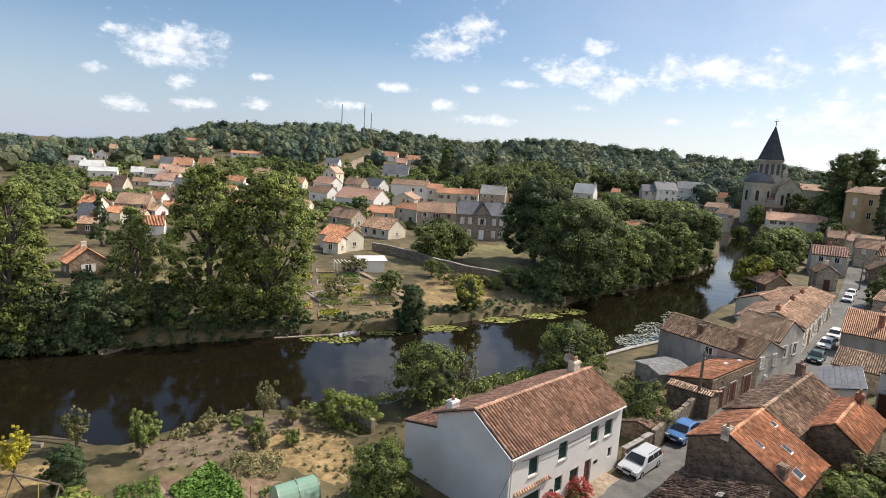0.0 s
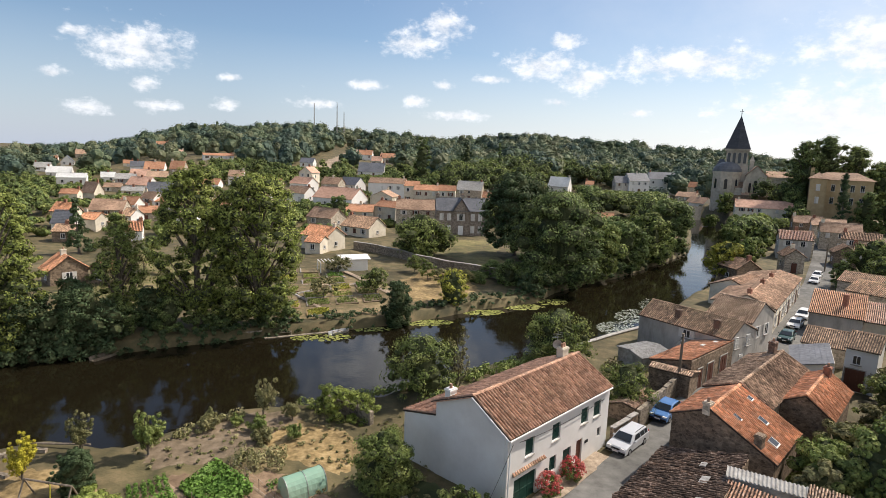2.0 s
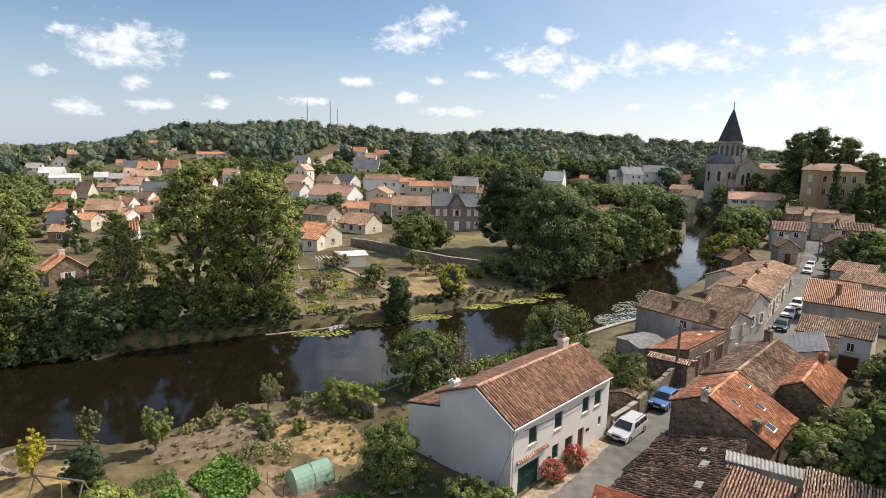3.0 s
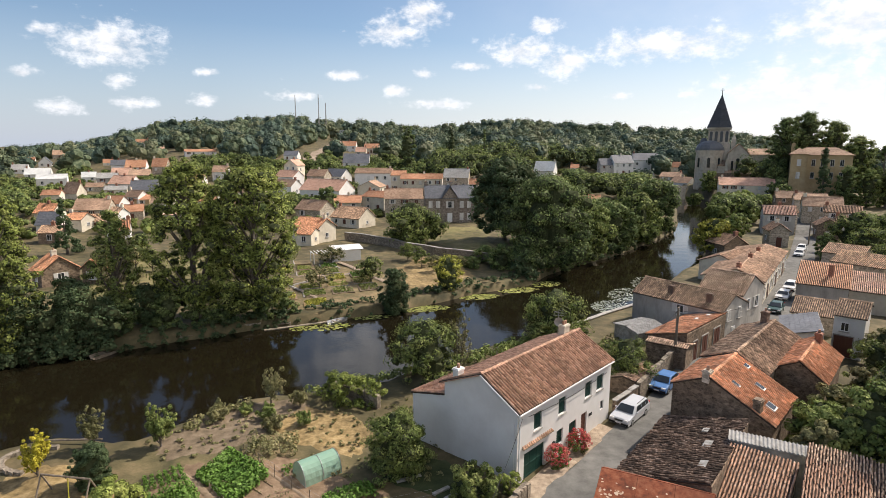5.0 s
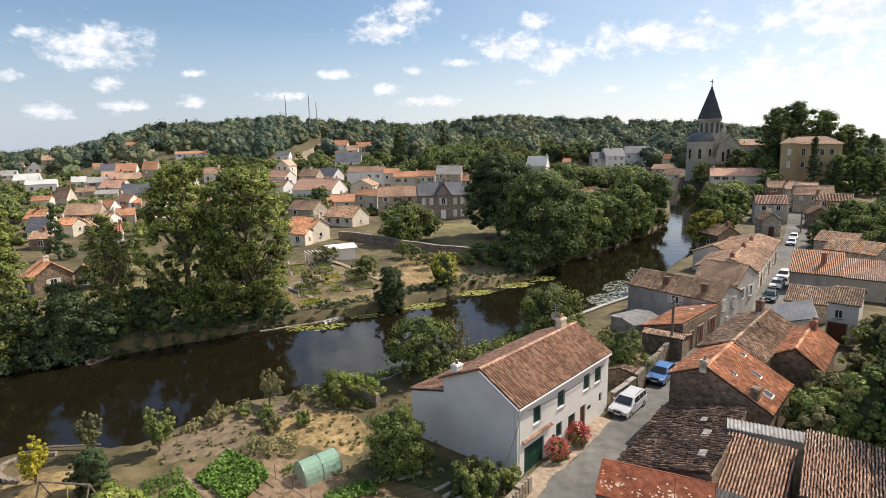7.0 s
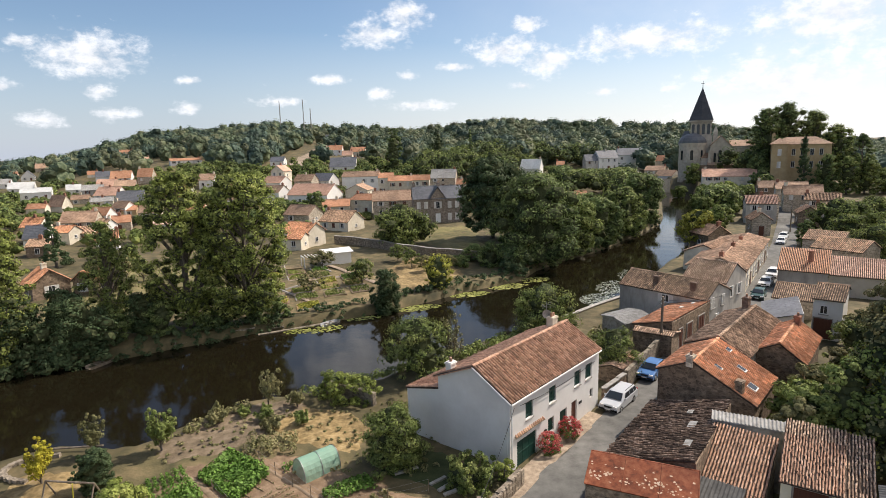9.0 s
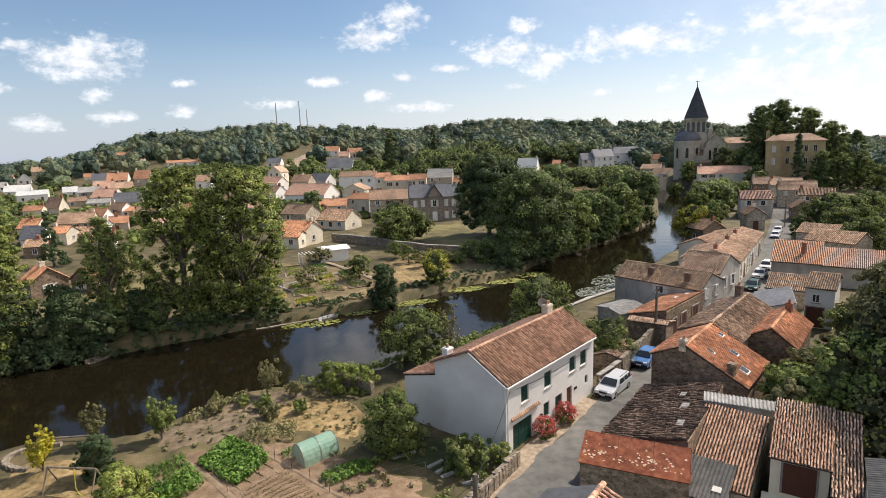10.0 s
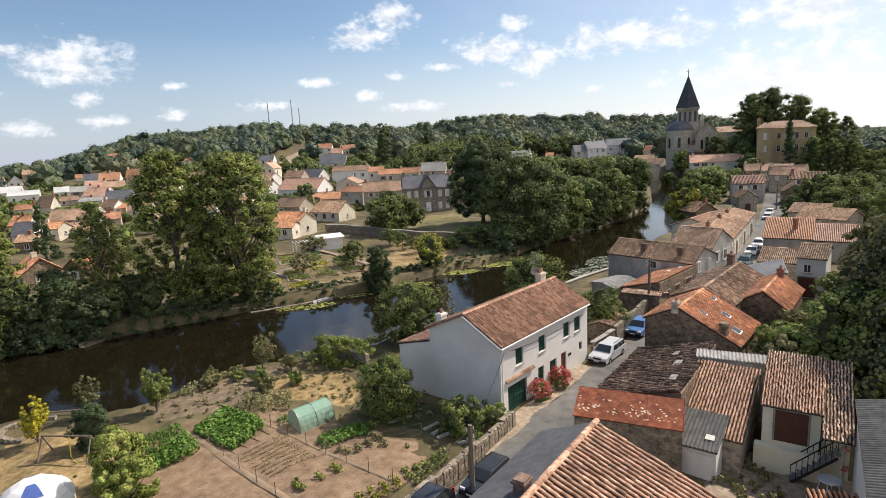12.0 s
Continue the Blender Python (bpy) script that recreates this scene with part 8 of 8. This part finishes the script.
crop("tomato_row", [(-19.9, 32.6), (-18.7, 30.2), (-16.7, 32.8), (-18.3, 34.3)], 7, 0.3, 0.3, 0.75, M["leaf_crop"], "staked dark green vegetable plants", 0.17, 44, seed=4)
crop("tunnel_bed", [(-13.3, 36.2), (-12.7, 35.4), (-11.7, 36.8), (-12.3, 37.5)], 3, 0.35, 0.22, 0.4, M["leaf_crop"], "leafy rows beside the plastic tunnel", 0.16, 26, seed=5)
crop("cabbage_bed", [(-10.0, 33.6), (-9.2, 32.6), (-6.6, 34.2), (-7.4, 35.5)], 7, 0.24, 0.28, 0.45, M["leaf_crop"], "dark leafy bed beyond the plastic tunnel", 0.17, 36, seed=6)
crop("squash_bed", [(-8.6, 32.4), (-7.9, 31.6), (-5.0, 32.6), (-5.8, 33.7)], 4, 0.3, 0.25, 0.35, M["leaf_olive"], "sprawling pale squash plants", 0.2, 24, 0.15, seed=7)
crop("lettuce_strip", [(-10.3, 28.4), (-9.6, 27.9), (-7.3, 30.5), (-7.9, 30.9)], 3, 0.22, 0.24, 0.35, M["leaf_light"], "narrow strip of light green plants", 0.16, 34, seed=8)
crop("onion_rows", [(-11.4, 29.8), (-9.3, 31.6), (-12.4, 34.4), (-14.5, 32.3)], 9, 0.17, 0.07, 0.2, M["leaf_olive"], "thin rows of onion shoots", 0.08, 9, 0.03, seed=9)
crop("seedling_rows", [(-15.7, 32.9), (-14.7, 32.2), (-12.8, 34.7), (-13.8, 35.5)], 4, 0.3, 0.06, 0.12, M["leaf_mid"], "sparse rows of seedlings", 0.08, 6, 0.03, seed=10)
crop("flower_strip", [(-6.6, 27.6), (-6.0, 26.8), (-3.9, 28.4), (-4.4, 29.3)], 4, 0.28, 0.28, 0.4, M["leaf_bamboo"], "yellowish flowering strip by the wall", 0.16, 26, seed=11)
crop("weed_strip", [(-4.4, 29.6), (-3.6, 28.6), (-1.5, 31.4), (-2.2, 32.2)], 5, 0.3, 0.3, 0.35, M["leaf_mid"], "weedy green verge inside the garden wall", 0.18, 26, 0.2, seed=12)
crop("potato_patch", [(-16.6, 39.2), (-15.7, 37.4), (-12.6, 37.9), (-13.5, 40.5)], 5, 0.55, 0.42, 0.8, M["leaf_olive"], "grey-green bushy patch on the bank", 0.17, 60, 0.2, seed=13)
crop("gable_bed", [(-1.8, 33.4), (-1.0, 32.6), (2.0, 35.0), (1.2, 35.8)], 3, 0.6, 0.35, 0.6, M["leaf_light"], "leafy border plants below the gable", 0.2, 30, 0.2, seed=14)
crop("bank_weeds", [(-22.6, 41.2), (-19.2, 45.8), (-18.6, 45.0), (-21.6, 40.4)], 2, 0.6, 0.4, 0.6, M["leaf_olive"], "reeds and weeds along the bank", 0.22, 30, 0.3, seed=15)
crop("bank_reeds", [(-15.5, 47.9), (-4, 55.5), (-3, 54.7), (-14, 46.9)], 3, 0.8, 0.5, 0.7, M["leaf_mid"], "weeds along the water's edge", 0.26, 34, 0.4, seed=16)
crop("bank_scrub", [(-3, 56), (10.5, 68.6), (11.6, 67.4), (-1.5, 54.6)], 4, 0.9, 0.55, 0.9, M["leaf_mid"], "overgrown garden scrub along the bank", 0.28, 40, 0.4, seed=17)
crop("yard_scrub", [(6.5, 52), (11.5, 62), (16, 66), (12, 56)], 5, 1.6, 0.6, 0.8, M["leaf_olive"], "scrubby garden behind the houses", 0.28, 40, 0.6, seed=18)
for nm, bed, rows, r in (("onion_ridges", [(-11.4, 29.8), (-9.3, 31.6), (-12.4, 34.4), (-14.5, 32.3)], 9, 0.05),
                          ("bed_ridges", [(-15.7, 32.9), (-14.7, 32.2), (-12.8, 34.7), (-13.8, 35.5)], 4, 0.06)):
    sh, rr = Shape(), random.Random(rows)
    for i in range(rows):
        a, b = lerp(bed[0], bed[3], (i + 0.5) / rows), lerp(bed[1], bed[2], (i + 0.5) / rows)
        m_ = max(4, int(math.dist(a, b) / 0.4))
        pts = [lerp(a, b, k / m_) for k in range(m_ + 1)]
        sh.tube([(x + rr.uniform(-0.03, 0.03), y + rr.uniform(-0.03, 0.03), max(land_at(x, y), 0.45) + 0.045) for x, y in pts], [r * rr.uniform(0.7, 1.3) for _ in pts], 6)
    single(nm, sh, M["soil"], "low ridges of hoed garden soil", "soil", kind="stuff", smooth=True, at=(*bed[0], 0.6))
for k, (line) in enumerate((((-16.2, 37.6), (-4.6, 28.7)), ((-10.6, 28.0), (-16.6, 33.6)), ((-8.0, 31.6), (-3.4, 33.6)))):
    fn = thing("fence", (*line[0], 0.6), "thin wire garden fence on rusty posts", "fence", "garden fences")
    n = int(math.dist(*line) / 1.7)
    for i in range(n + 1):
        p = lerp(line[0], line[1], i / n)
        z = land_at(*p)
        part("post", Shape().tube([(*p, z - 0.2), (*p, z + 0.95)], [0.022, 0.022], 5), M["brown_wall"], fn)
    for hgt in (0.25, 0.6, 0.95):
        part("wire", Shape().tube([(*lerp(line[0], line[1], i / n), land_at(*lerp(line[0], line[1], i / n)) + hgt) for i in range(n + 1)], [0.004] * (n + 1), 4), M["metal_grey"], fn)

single("path_garden", strip([(-19.6, 35.6), (-17.9, 34.5), (-14.2, 31.3), (-10.3, 28.1), (-8.6, 26.4)], 0.2, 0.06), M["path_dust"], "pale trodden path between the garden beds", "path", kind="structure", smooth=True)
single("path_house", strip([(-16.2, 37.4), (-11.5, 34.2), (-8.0, 31.4), (-4.6, 28.9)], 0.12, 0.06), M["path_dust"], "pale trodden path along the wire fence", "path", kind="structure", smooth=True)
# planks and blocks lying on the shaded lawn
for x, y, l_, rz in ((-5.0, 36.0, 1.6, 0.5), (-2.9, 34.8, 1.2, 0.75), (-2.4, 34.2, 1.2, 0.8), (-2.1, 33.6, 0.9, 0.6), (-0.6, 33.0, 1.3, 0.3)):
    single("plank", Shape().box((x, y, land_at(x, y) + 0.04), (l_, 0.24, 0.12), rz), M["concrete"], "pale weathered plank lying on the shaded lawn", "plank", "lying planks", at=(x, y, 0.7))
# plastic tunnel
tn = thing("polytunnel", (-10.9, 36.1, 0.65), "small garden tunnel of translucent green plastic film", "greenhouse")
ta, tb2 = Vector((-11.75, 35.3)), Vector((-9.95, 37.05))
td = (tb2 - ta).normalized()
tn_ = Vector((-td.y, td.x))
film = Shape()
rows, arc = 10, 12
for i in range(rows + 1):
    c = ta.lerp(tb2, i / rows)
    for k in range(arc + 1):
        a = math.pi * k / arc
        r = 0.85 + 0.015 * math.sin(i * 2.3 + k)
        film.v.append((c.x + tn_.x * r * math.cos(a), c.y + tn_.y * r * math.cos(a), 0.66 + 1.32 * math.sin(a) ** 0.8))
for i in range(rows):
    for k in range(arc):
        a = i * (arc + 1) + k
        film.f.append((a, a + 1, a + arc + 2, a + arc + 1))
film.f += [tuple(range(arc + 1)), tuple(reversed(range(rows * (arc + 1), (rows + 1) * (arc + 1))))]
part("film", film, M["film"], tn)
for i in (0, 5, 10):
    c = ta.lerp(tb2, i / 10)
    part("hoop", Shape().tube([(c.x + tn_.x * 0.87 * math.cos(math.pi * k / 12), c.y + tn_.y * 0.87 * math.cos(math.pi * k / 12), 0.66 + 1.34 * math.sin(math.pi * k / 12) ** 0.8) for k in range(13)], [0.02] * 13, 5), M["metal_grey"], tn)

# dome tent with blue panels
tt = thing("tent", (-23.1, 27.7, 0.7), "white dome tent with blue panels on dry grass", "tent")
for j, (mat, nm) in enumerate(((M["white_paint"], "canvas"), (M["blue_paint"], "panel"))):
    sh = Shape()
    n, rw = 8, 6
    for a in range(n):
        for r in range(rw):
            if (nm == "panel") != (a in (2, 6) and r in (3, 4)):
                continue
            q = []
            for aa, rr in ((a, r), (a + 1, r), (a + 1, r + 1), (a, r + 1)):
                th_a, el_ = 2 * math.pi * (aa + 0.3) / n, math.pi / 2 * rr / rw
                q.append((-23.1 + 1.9 * math.cos(th_a) * math.cos(el_), 27.7 + 1.9 * math.sin(th_a) * math.cos(el_), 0.68 + 1.65 * math.sin(el_)))
            sh.add(q, [(0, 1, 2, 3)])
    part(nm, sh, mat, tt)

# wooden swing frame
sw = thing("swing_frame", (-24.6, 31.6, 0.6), "weathered wooden swing frame with a yellow rope", "swing")
tp, tq = (-26.2, 32.6, 2.2), (-22.9, 32.2, 2.3)
part("beam", Shape().tube([tp, tq], [0.06, 0.06], 6), M["wood"], sw)
for p, o in ((tp, 0.8), (tp, -0.8), (tq, 0.9), (tq, -0.9)):
    part("leg", Shape().tube([p, (p[0], p[1] + o, 0.55)], [0.05, 0.05], 6), M["wood"], sw)
part("rope", Shape().tube([(-24.4, 32.4, 2.2), (-24.4, 32.3, 1.0), (-24.0, 32.0, 0.8), (-23.6, 31.8, 0.72)], [0.03] * 4, 5), M["leaf_gold"], sw)
# pond edge of stone and board
pe = Shape()
for i in range(15):
    a = math.pi * (0.55 + 0.9 * i / 14)
    pe.box((-29.2 + 2.6 * math.cos(a), 36.2 + 1.5 * math.sin(a), land_at(-29.2 + 2.6 * math.cos(a), 36.2 + 1.5 * math.sin(a)) - 0.2), (0.7, 0.3, 0.45), a + 1.57)
single("pond_edging", pe, M["stone"], "curved concrete edging by the water", "edging", at=(-29.2, 36.2, 0.6))
single("bank_rail", Shape().tube([(-31.2, 38.4, 0.9), (-26.8, 38.7, 1.05)], [0.07, 0.07], 6), M["wood"], "wooden rail along the landing", "rail", at=(-31.2, 38.4, 0.9))

# boats, landings and lily pads
def boat(x, y, rz, L, W, mat, label):
    th = thing("boat", (x, y, WATER), label, "boat", "moored boats")
    hull = Shape()
    n = 9
    for t in range(n):
        s = t / (n - 1) * 2 - 1
        w = W / 2 * (1 - max(0, s) ** 2.4) * (1 if s > -0.9 else 0.85)
        for yy, zz in ((-w, 0.32), (-w * 0.75, -0.08), (w * 0.75, -0.08), (w, 0.32), (w * 0.88, 0.3), (w * 0.65, 0.02), (-w * 0.65, 0.02), (-w * 0.88, 0.3)):
            hull.v.append((s * L / 2, yy, zz))
    for t in range(n - 1):
        for k in range(8):
            hull.f.append((t * 8 + k, t * 8 + (k + 1) % 8, (t + 1) * 8 + (k + 1) % 8, (t + 1) * 8 + k))
    hull.f.append(tuple(range(8)))
    ob = new("hull", hull.mesh("hull", mat))
    ob.parent = th
    for s in (-0.45, 0.1):
        ob = new("thwart", Shape().box((s * L / 2, 0, 0.2), (0.2, W * 0.8, 0.04)).mesh("thwart", M["wood"]))
        ob.parent = th
    th.rotation_euler = (0, 0, rz)


boat(-18.3, 70.6, 0.9, 2.8, 1.2, M["metal_grey"], "small grey rowing boat moored below the allotment")
boat(-5.0, 83.6, 0.7, 3.6, 1.3, M["white_paint"], "flat white boat moored beside the bamboo")
boat(-39.6, 57.7, 1.2, 3.0, 1.2, M["wood"], "old wooden punt under the bank trees")
for x, y, rz, w, l, lab in ((-37.2, 61.2, 0.65, 1.6, 3.0, "plank landing stage under the poplars"), (-33.2, 63.6, 0.62, 1.2, 3.2, "plank landing stage under the poplars"), (-3.2, 86.2, 0.75, 1.2, 3.0, "grey plank landing beside the white boat"), (-24.6, 68.6, 0.5, 1.4, 1.6, "grey plank landing by the quay wall")):
    st = thing("landing_stage", (x, y, WATER), lab, "jetty", "landings")
    for k in range(8):
        o = (k - 3.5) * l / 8
        part("plank", Shape().box((x + math.cos(rz) * o, y + math.sin(rz) * o, 0.0), (l / 8 * 0.9, w, 0.06), rz), M["wood"], st)
    for s in (-1, 1):
        for e in (-1, 1):
            q = (x + math.cos(rz) * e * l * 0.45 - math.sin(rz) * s * w * 0.4, y + math.sin(rz) * e * l * 0.45 + math.cos(rz) * s * w * 0.4)
            part("pile", Shape().tube([(*q, -2), (*q, 0.25)], [0.07, 0.07], 6), M["wood"], st)
lrng = random.Random(9)
pads = Shape()
for (cx, cy, rx, ry, n) in ((-8.5, 77.2, 3.5, 1.0, 260), (-1.0, 84.0, 3.0, 1.0, 260), (5.0, 88.5, 3.2, 1.2, 260), (9.5, 92.5, 2.5, 1.4, 160), (-20, 68.4, 3.5, 0.8, 160), (-14.5, 72.8, 2.5, 0.5, 90)):
    for _ in range(n):
        t, r = lrng.uniform(0, 6.28), math.sqrt(lrng.random())
        x, y = cx + rx * r * math.cos(t + 0.6), cy + ry * r * math.sin(t + 0.6) + 0.6 * rx * r * math.cos(t) * 0.5
        s = lrng.uniform(0.1, 0.24)
        pads.add([(x + s * math.cos(k * 1.05), y + s * 0.9 * math.sin(k * 1.05), WATER + 0.012 + 0.01 * lrng.random()) for k in range(6)], [tuple(range(6))])
single("lily_pads", pads, M["lily"], "floating lily pads near the banks", "water lily", kind="stuff", at=(0, 0, WATER))

pads = Shape()
for (cx, cy, rx, ry, n) in ((17.0, 80.5, 2.6, 3.0, 420), (20.5, 87, 2.4, 4.0, 420), (25, 95, 1.6, 4.0, 160)):
    for _ in range(n):
        t, r = lrng.uniform(0, 6.28), math.sqrt(lrng.random())
        x, y = cx + rx * r * math.cos(t) + 0.3 * r * ry * math.sin(t), cy + ry * r * math.sin(t)
        s, o = lrng.uniform(0.06, 0.17), lrng.uniform(-0.03, 0.03)
        pads.add([(x + s * math.cos(k * 1.05), y + s * 0.9 * math.sin(k * 1.05), WATER + 0.035 + o * math.cos(k * 1.05)) for k in range(6)], [tuple(range(6))])
single("water_plants", pads, M["lily_pale"], "wet lily leaves coloured pale for glints on the open water", "water lily", kind="stuff", at=(0, 0, WATER))

# ---------------------------------------------------------------- allotments across the river
patch("soil_allotment", [(-26.5, 68.4), (-19, 72.2), (-13.2, 76.6), (-14, 88), (-18, 99), (-29, 100), (-33, 88)], M["allotment"], "worked allotment soil across the river", 0.05, "garden")
patch("lawn_manor", [(-9, 120), (-3.5, 112), (1.2, 103), (3, 118), (0, 150), (-16, 152), (-18, 128)], M["lawn"], "dry lawn of the manor terrace", 0.05, "lawn")
patch("lawn_left", [(-60, 66), (-45, 66), (-38, 72), (-36, 92), (-52, 110), (-70, 100)], M["lawn"], "dry lawn between the bank trees", 0.05, "lawn")
patch("lawn_cypress", [(-10.5, 80), (-7, 82.6), (-1, 93), (-4, 104), (-12, 110), (-16, 98), (-13.5, 88)], M["straw"], "dry garden lawn behind the cypress", 0.05, "lawn")
arng = random.Random(31)
e1, e2 = Vector((0.86, 0.5)), Vector((-0.36, 0.93))
for r in range(7):
    for c in range(4):
        o = Vector((-26.6, 70.6)) + e1 * (c * 4.0 + 0.25 * (r % 2)) + e2 * (r * 4.5 + 0.3 * (c % 2))
        # the plots end at the diagonal path and at the bank
        if c * 4.0 + r * 0.4 > 13.5 - 0.9 * max(0, r - 3) * 1.6 or (c == 3 and r < 1):
            continue
        wide, long_ = 3.4 * arng.uniform(0.85, 1.0), 3.8 * arng.uniform(0.8, 1.0)
        bed = [tuple(o), tuple(o + e1 * wide), tuple(o + e1 * wide + e2 * long_), tuple(o + e2 * long_)]
        kind_ = arng.random()
        zb = max(land_at(*q) for q in bed)
        single("soil_bed", Shape().prism(bed, zb - 0.4, zb + 0.07), arng.choice((M["soil"], M["allotment"], M["earth"], M["straw"])), "raised bed of turned allotment soil", "garden bed", "allotment beds", at=(*bed[0], 0.6))
        if kind_ < 0.85:
            inner = [tuple(o + e1 * wide * a + e2 * long_ * b) for a, b in ((0.06, 0.06), (0.94, 0.06), (0.94, 0.94), (0.06, 0.94))]
            crop("vegetable_rows", inner, arng.choice((4, 5, 6, 8)), arng.uniform(0.28, 0.45), arng.uniform(0.16, 0.34), arng.uniform(0.2, 0.55),
                 arng.choice((M["leaf_crop"], M["leaf_light"], M["leaf_mid"], M["leaf_bamboo"], M["leaf_light"])), "rows of vegetables in an allotment bed", 0.2, 24, 0.08, seed=40 + 5 * r + c)
        if arng.random() < 0.45:
            a, b = bed[0], bed[arng.choice((1, 3))]
            m_ = lerp(a, b, 0.5)
            single("bed_edging", Shape().box((m_[0], m_[1], land_at(*m_) - 0.1), (math.dist(a, b), 0.16, 0.26), math.atan2(b[1] - a[1], b[0] - a[0])), M["concrete"], "pale concrete edging of an allotment bed", "edging", "bed edgings", at=(*a, 0.7))
for nm, line, w_ in (("path_allotment", [(-26.0, 101.0), (-20.4, 93.6), (-14.9, 86.4)], 0.45), ("path_middle", [(-30.0, 84.7), (-25.8, 80.2), (-22.5, 76.5)], 0.3), ("path_cross", [(-29.6, 89.4), (-23.0, 91.2), (-19.2, 94.2)], 0.3)):
    single(nm, strip(line, w_, 0.1), M["gravel"], "pale trodden path between allotment beds", "path", kind="structure", smooth=True)
for a, b in (((-28.4, 83.6), (-26.7, 86.6)), ((-30.2, 84.9), (-26.0, 80.4)), ((-23.2, 91.0), (-20.2, 94.0)), ((-27.8, 100.1), (-24.5, 96.0))):
    m_ = lerp(a, b, 0.5)
    single("bed_edging", Shape().box((m_[0], m_[1], land_at(*m_) - 0.1), (math.dist(a, b), 0.28, 0.36), math.atan2(b[1] - a[1], b[0] - a[0])), M["concrete"], "pale concrete edging of an allotment bed", "edging", "bed edgings", at=(*a, 0.7))
gs = thing("shed", (-24.6, 103.4, 0.8), "garden shed with a white sheet roof", "shed")
part("wall", Shape().prism([(-27, 101.6), (-22.6, 104), (-23.8, 106.8), (-28.2, 104.4)], 0.4, 2.7), M["white_wall"], gs)
part("roof", Shape().slab([(-27.2, 101.2, 2.7), (-22.1, 104, 2.7), (-23.6, 107.4, 3.0), (-28.6, 104.6, 3.0)], 0.1), M["white_paint"], gs)
pg = thing("pergola", (-29.6, 101.6, 0.8), "white slatted pergola beside the garden shed", "pergola")
for k in range(6):
    part("slat", Shape().box((-30.6 + k * 0.55, 100.6 + k * 0.3, 2.5), (0.12, 3.2, 0.1), 0.5), M["white_paint"], pg)
for x, y in ((-31.2, 101.6), (-28, 103.2), (-30, 99.6), (-27, 101)):
    part("post", Shape().box((x, y, 0.5), (0.12, 0.12, 2.0)), M["white_paint"], pg)
# yard table, chairs and the post with red flower pots
tb = thing("garden_table", (16.7, 27.1, 0.7), "white plastic garden table in the yard", "table")
part("tabletop", Shape().tube([(16.7, 27.1, 1.4), (16.7, 27.1, 1.45)], [0.5, 0.5], 16), M["white_paint"], tb)
for s, t in ((-0.3, -0.3), (0.3, -0.3), (0.3, 0.3), (-0.3, 0.3)):
    part("leg", Shape().tube([(16.7 + s * 1.2, 27.1 + t * 1.2, 0.66), (16.7 + s * 0.8, 27.1 + t * 0.8, 1.4)], [0.03, 0.03], 6), M["white_paint"], tb)
fp = thing("flower_post", (17.0, 26.7, 0.7), "pale post hung with red flower pots", "post")
part("shaft", Shape().tube([(17.0, 26.7, 0.5), (17.0, 26.7, 3.6)], [0.06, 0.05], 6), M["concrete"], fp)
for z in (1.0, 2.3, 3.3):
    sh = Shape()
    leaf_cloud(sh, random.Random(int(z * 10)), (17.0, 26.6, z), 0.22, 60, 0.1)
    part("flower_pot", sh, M["flower_red"], fp, "red geraniums")
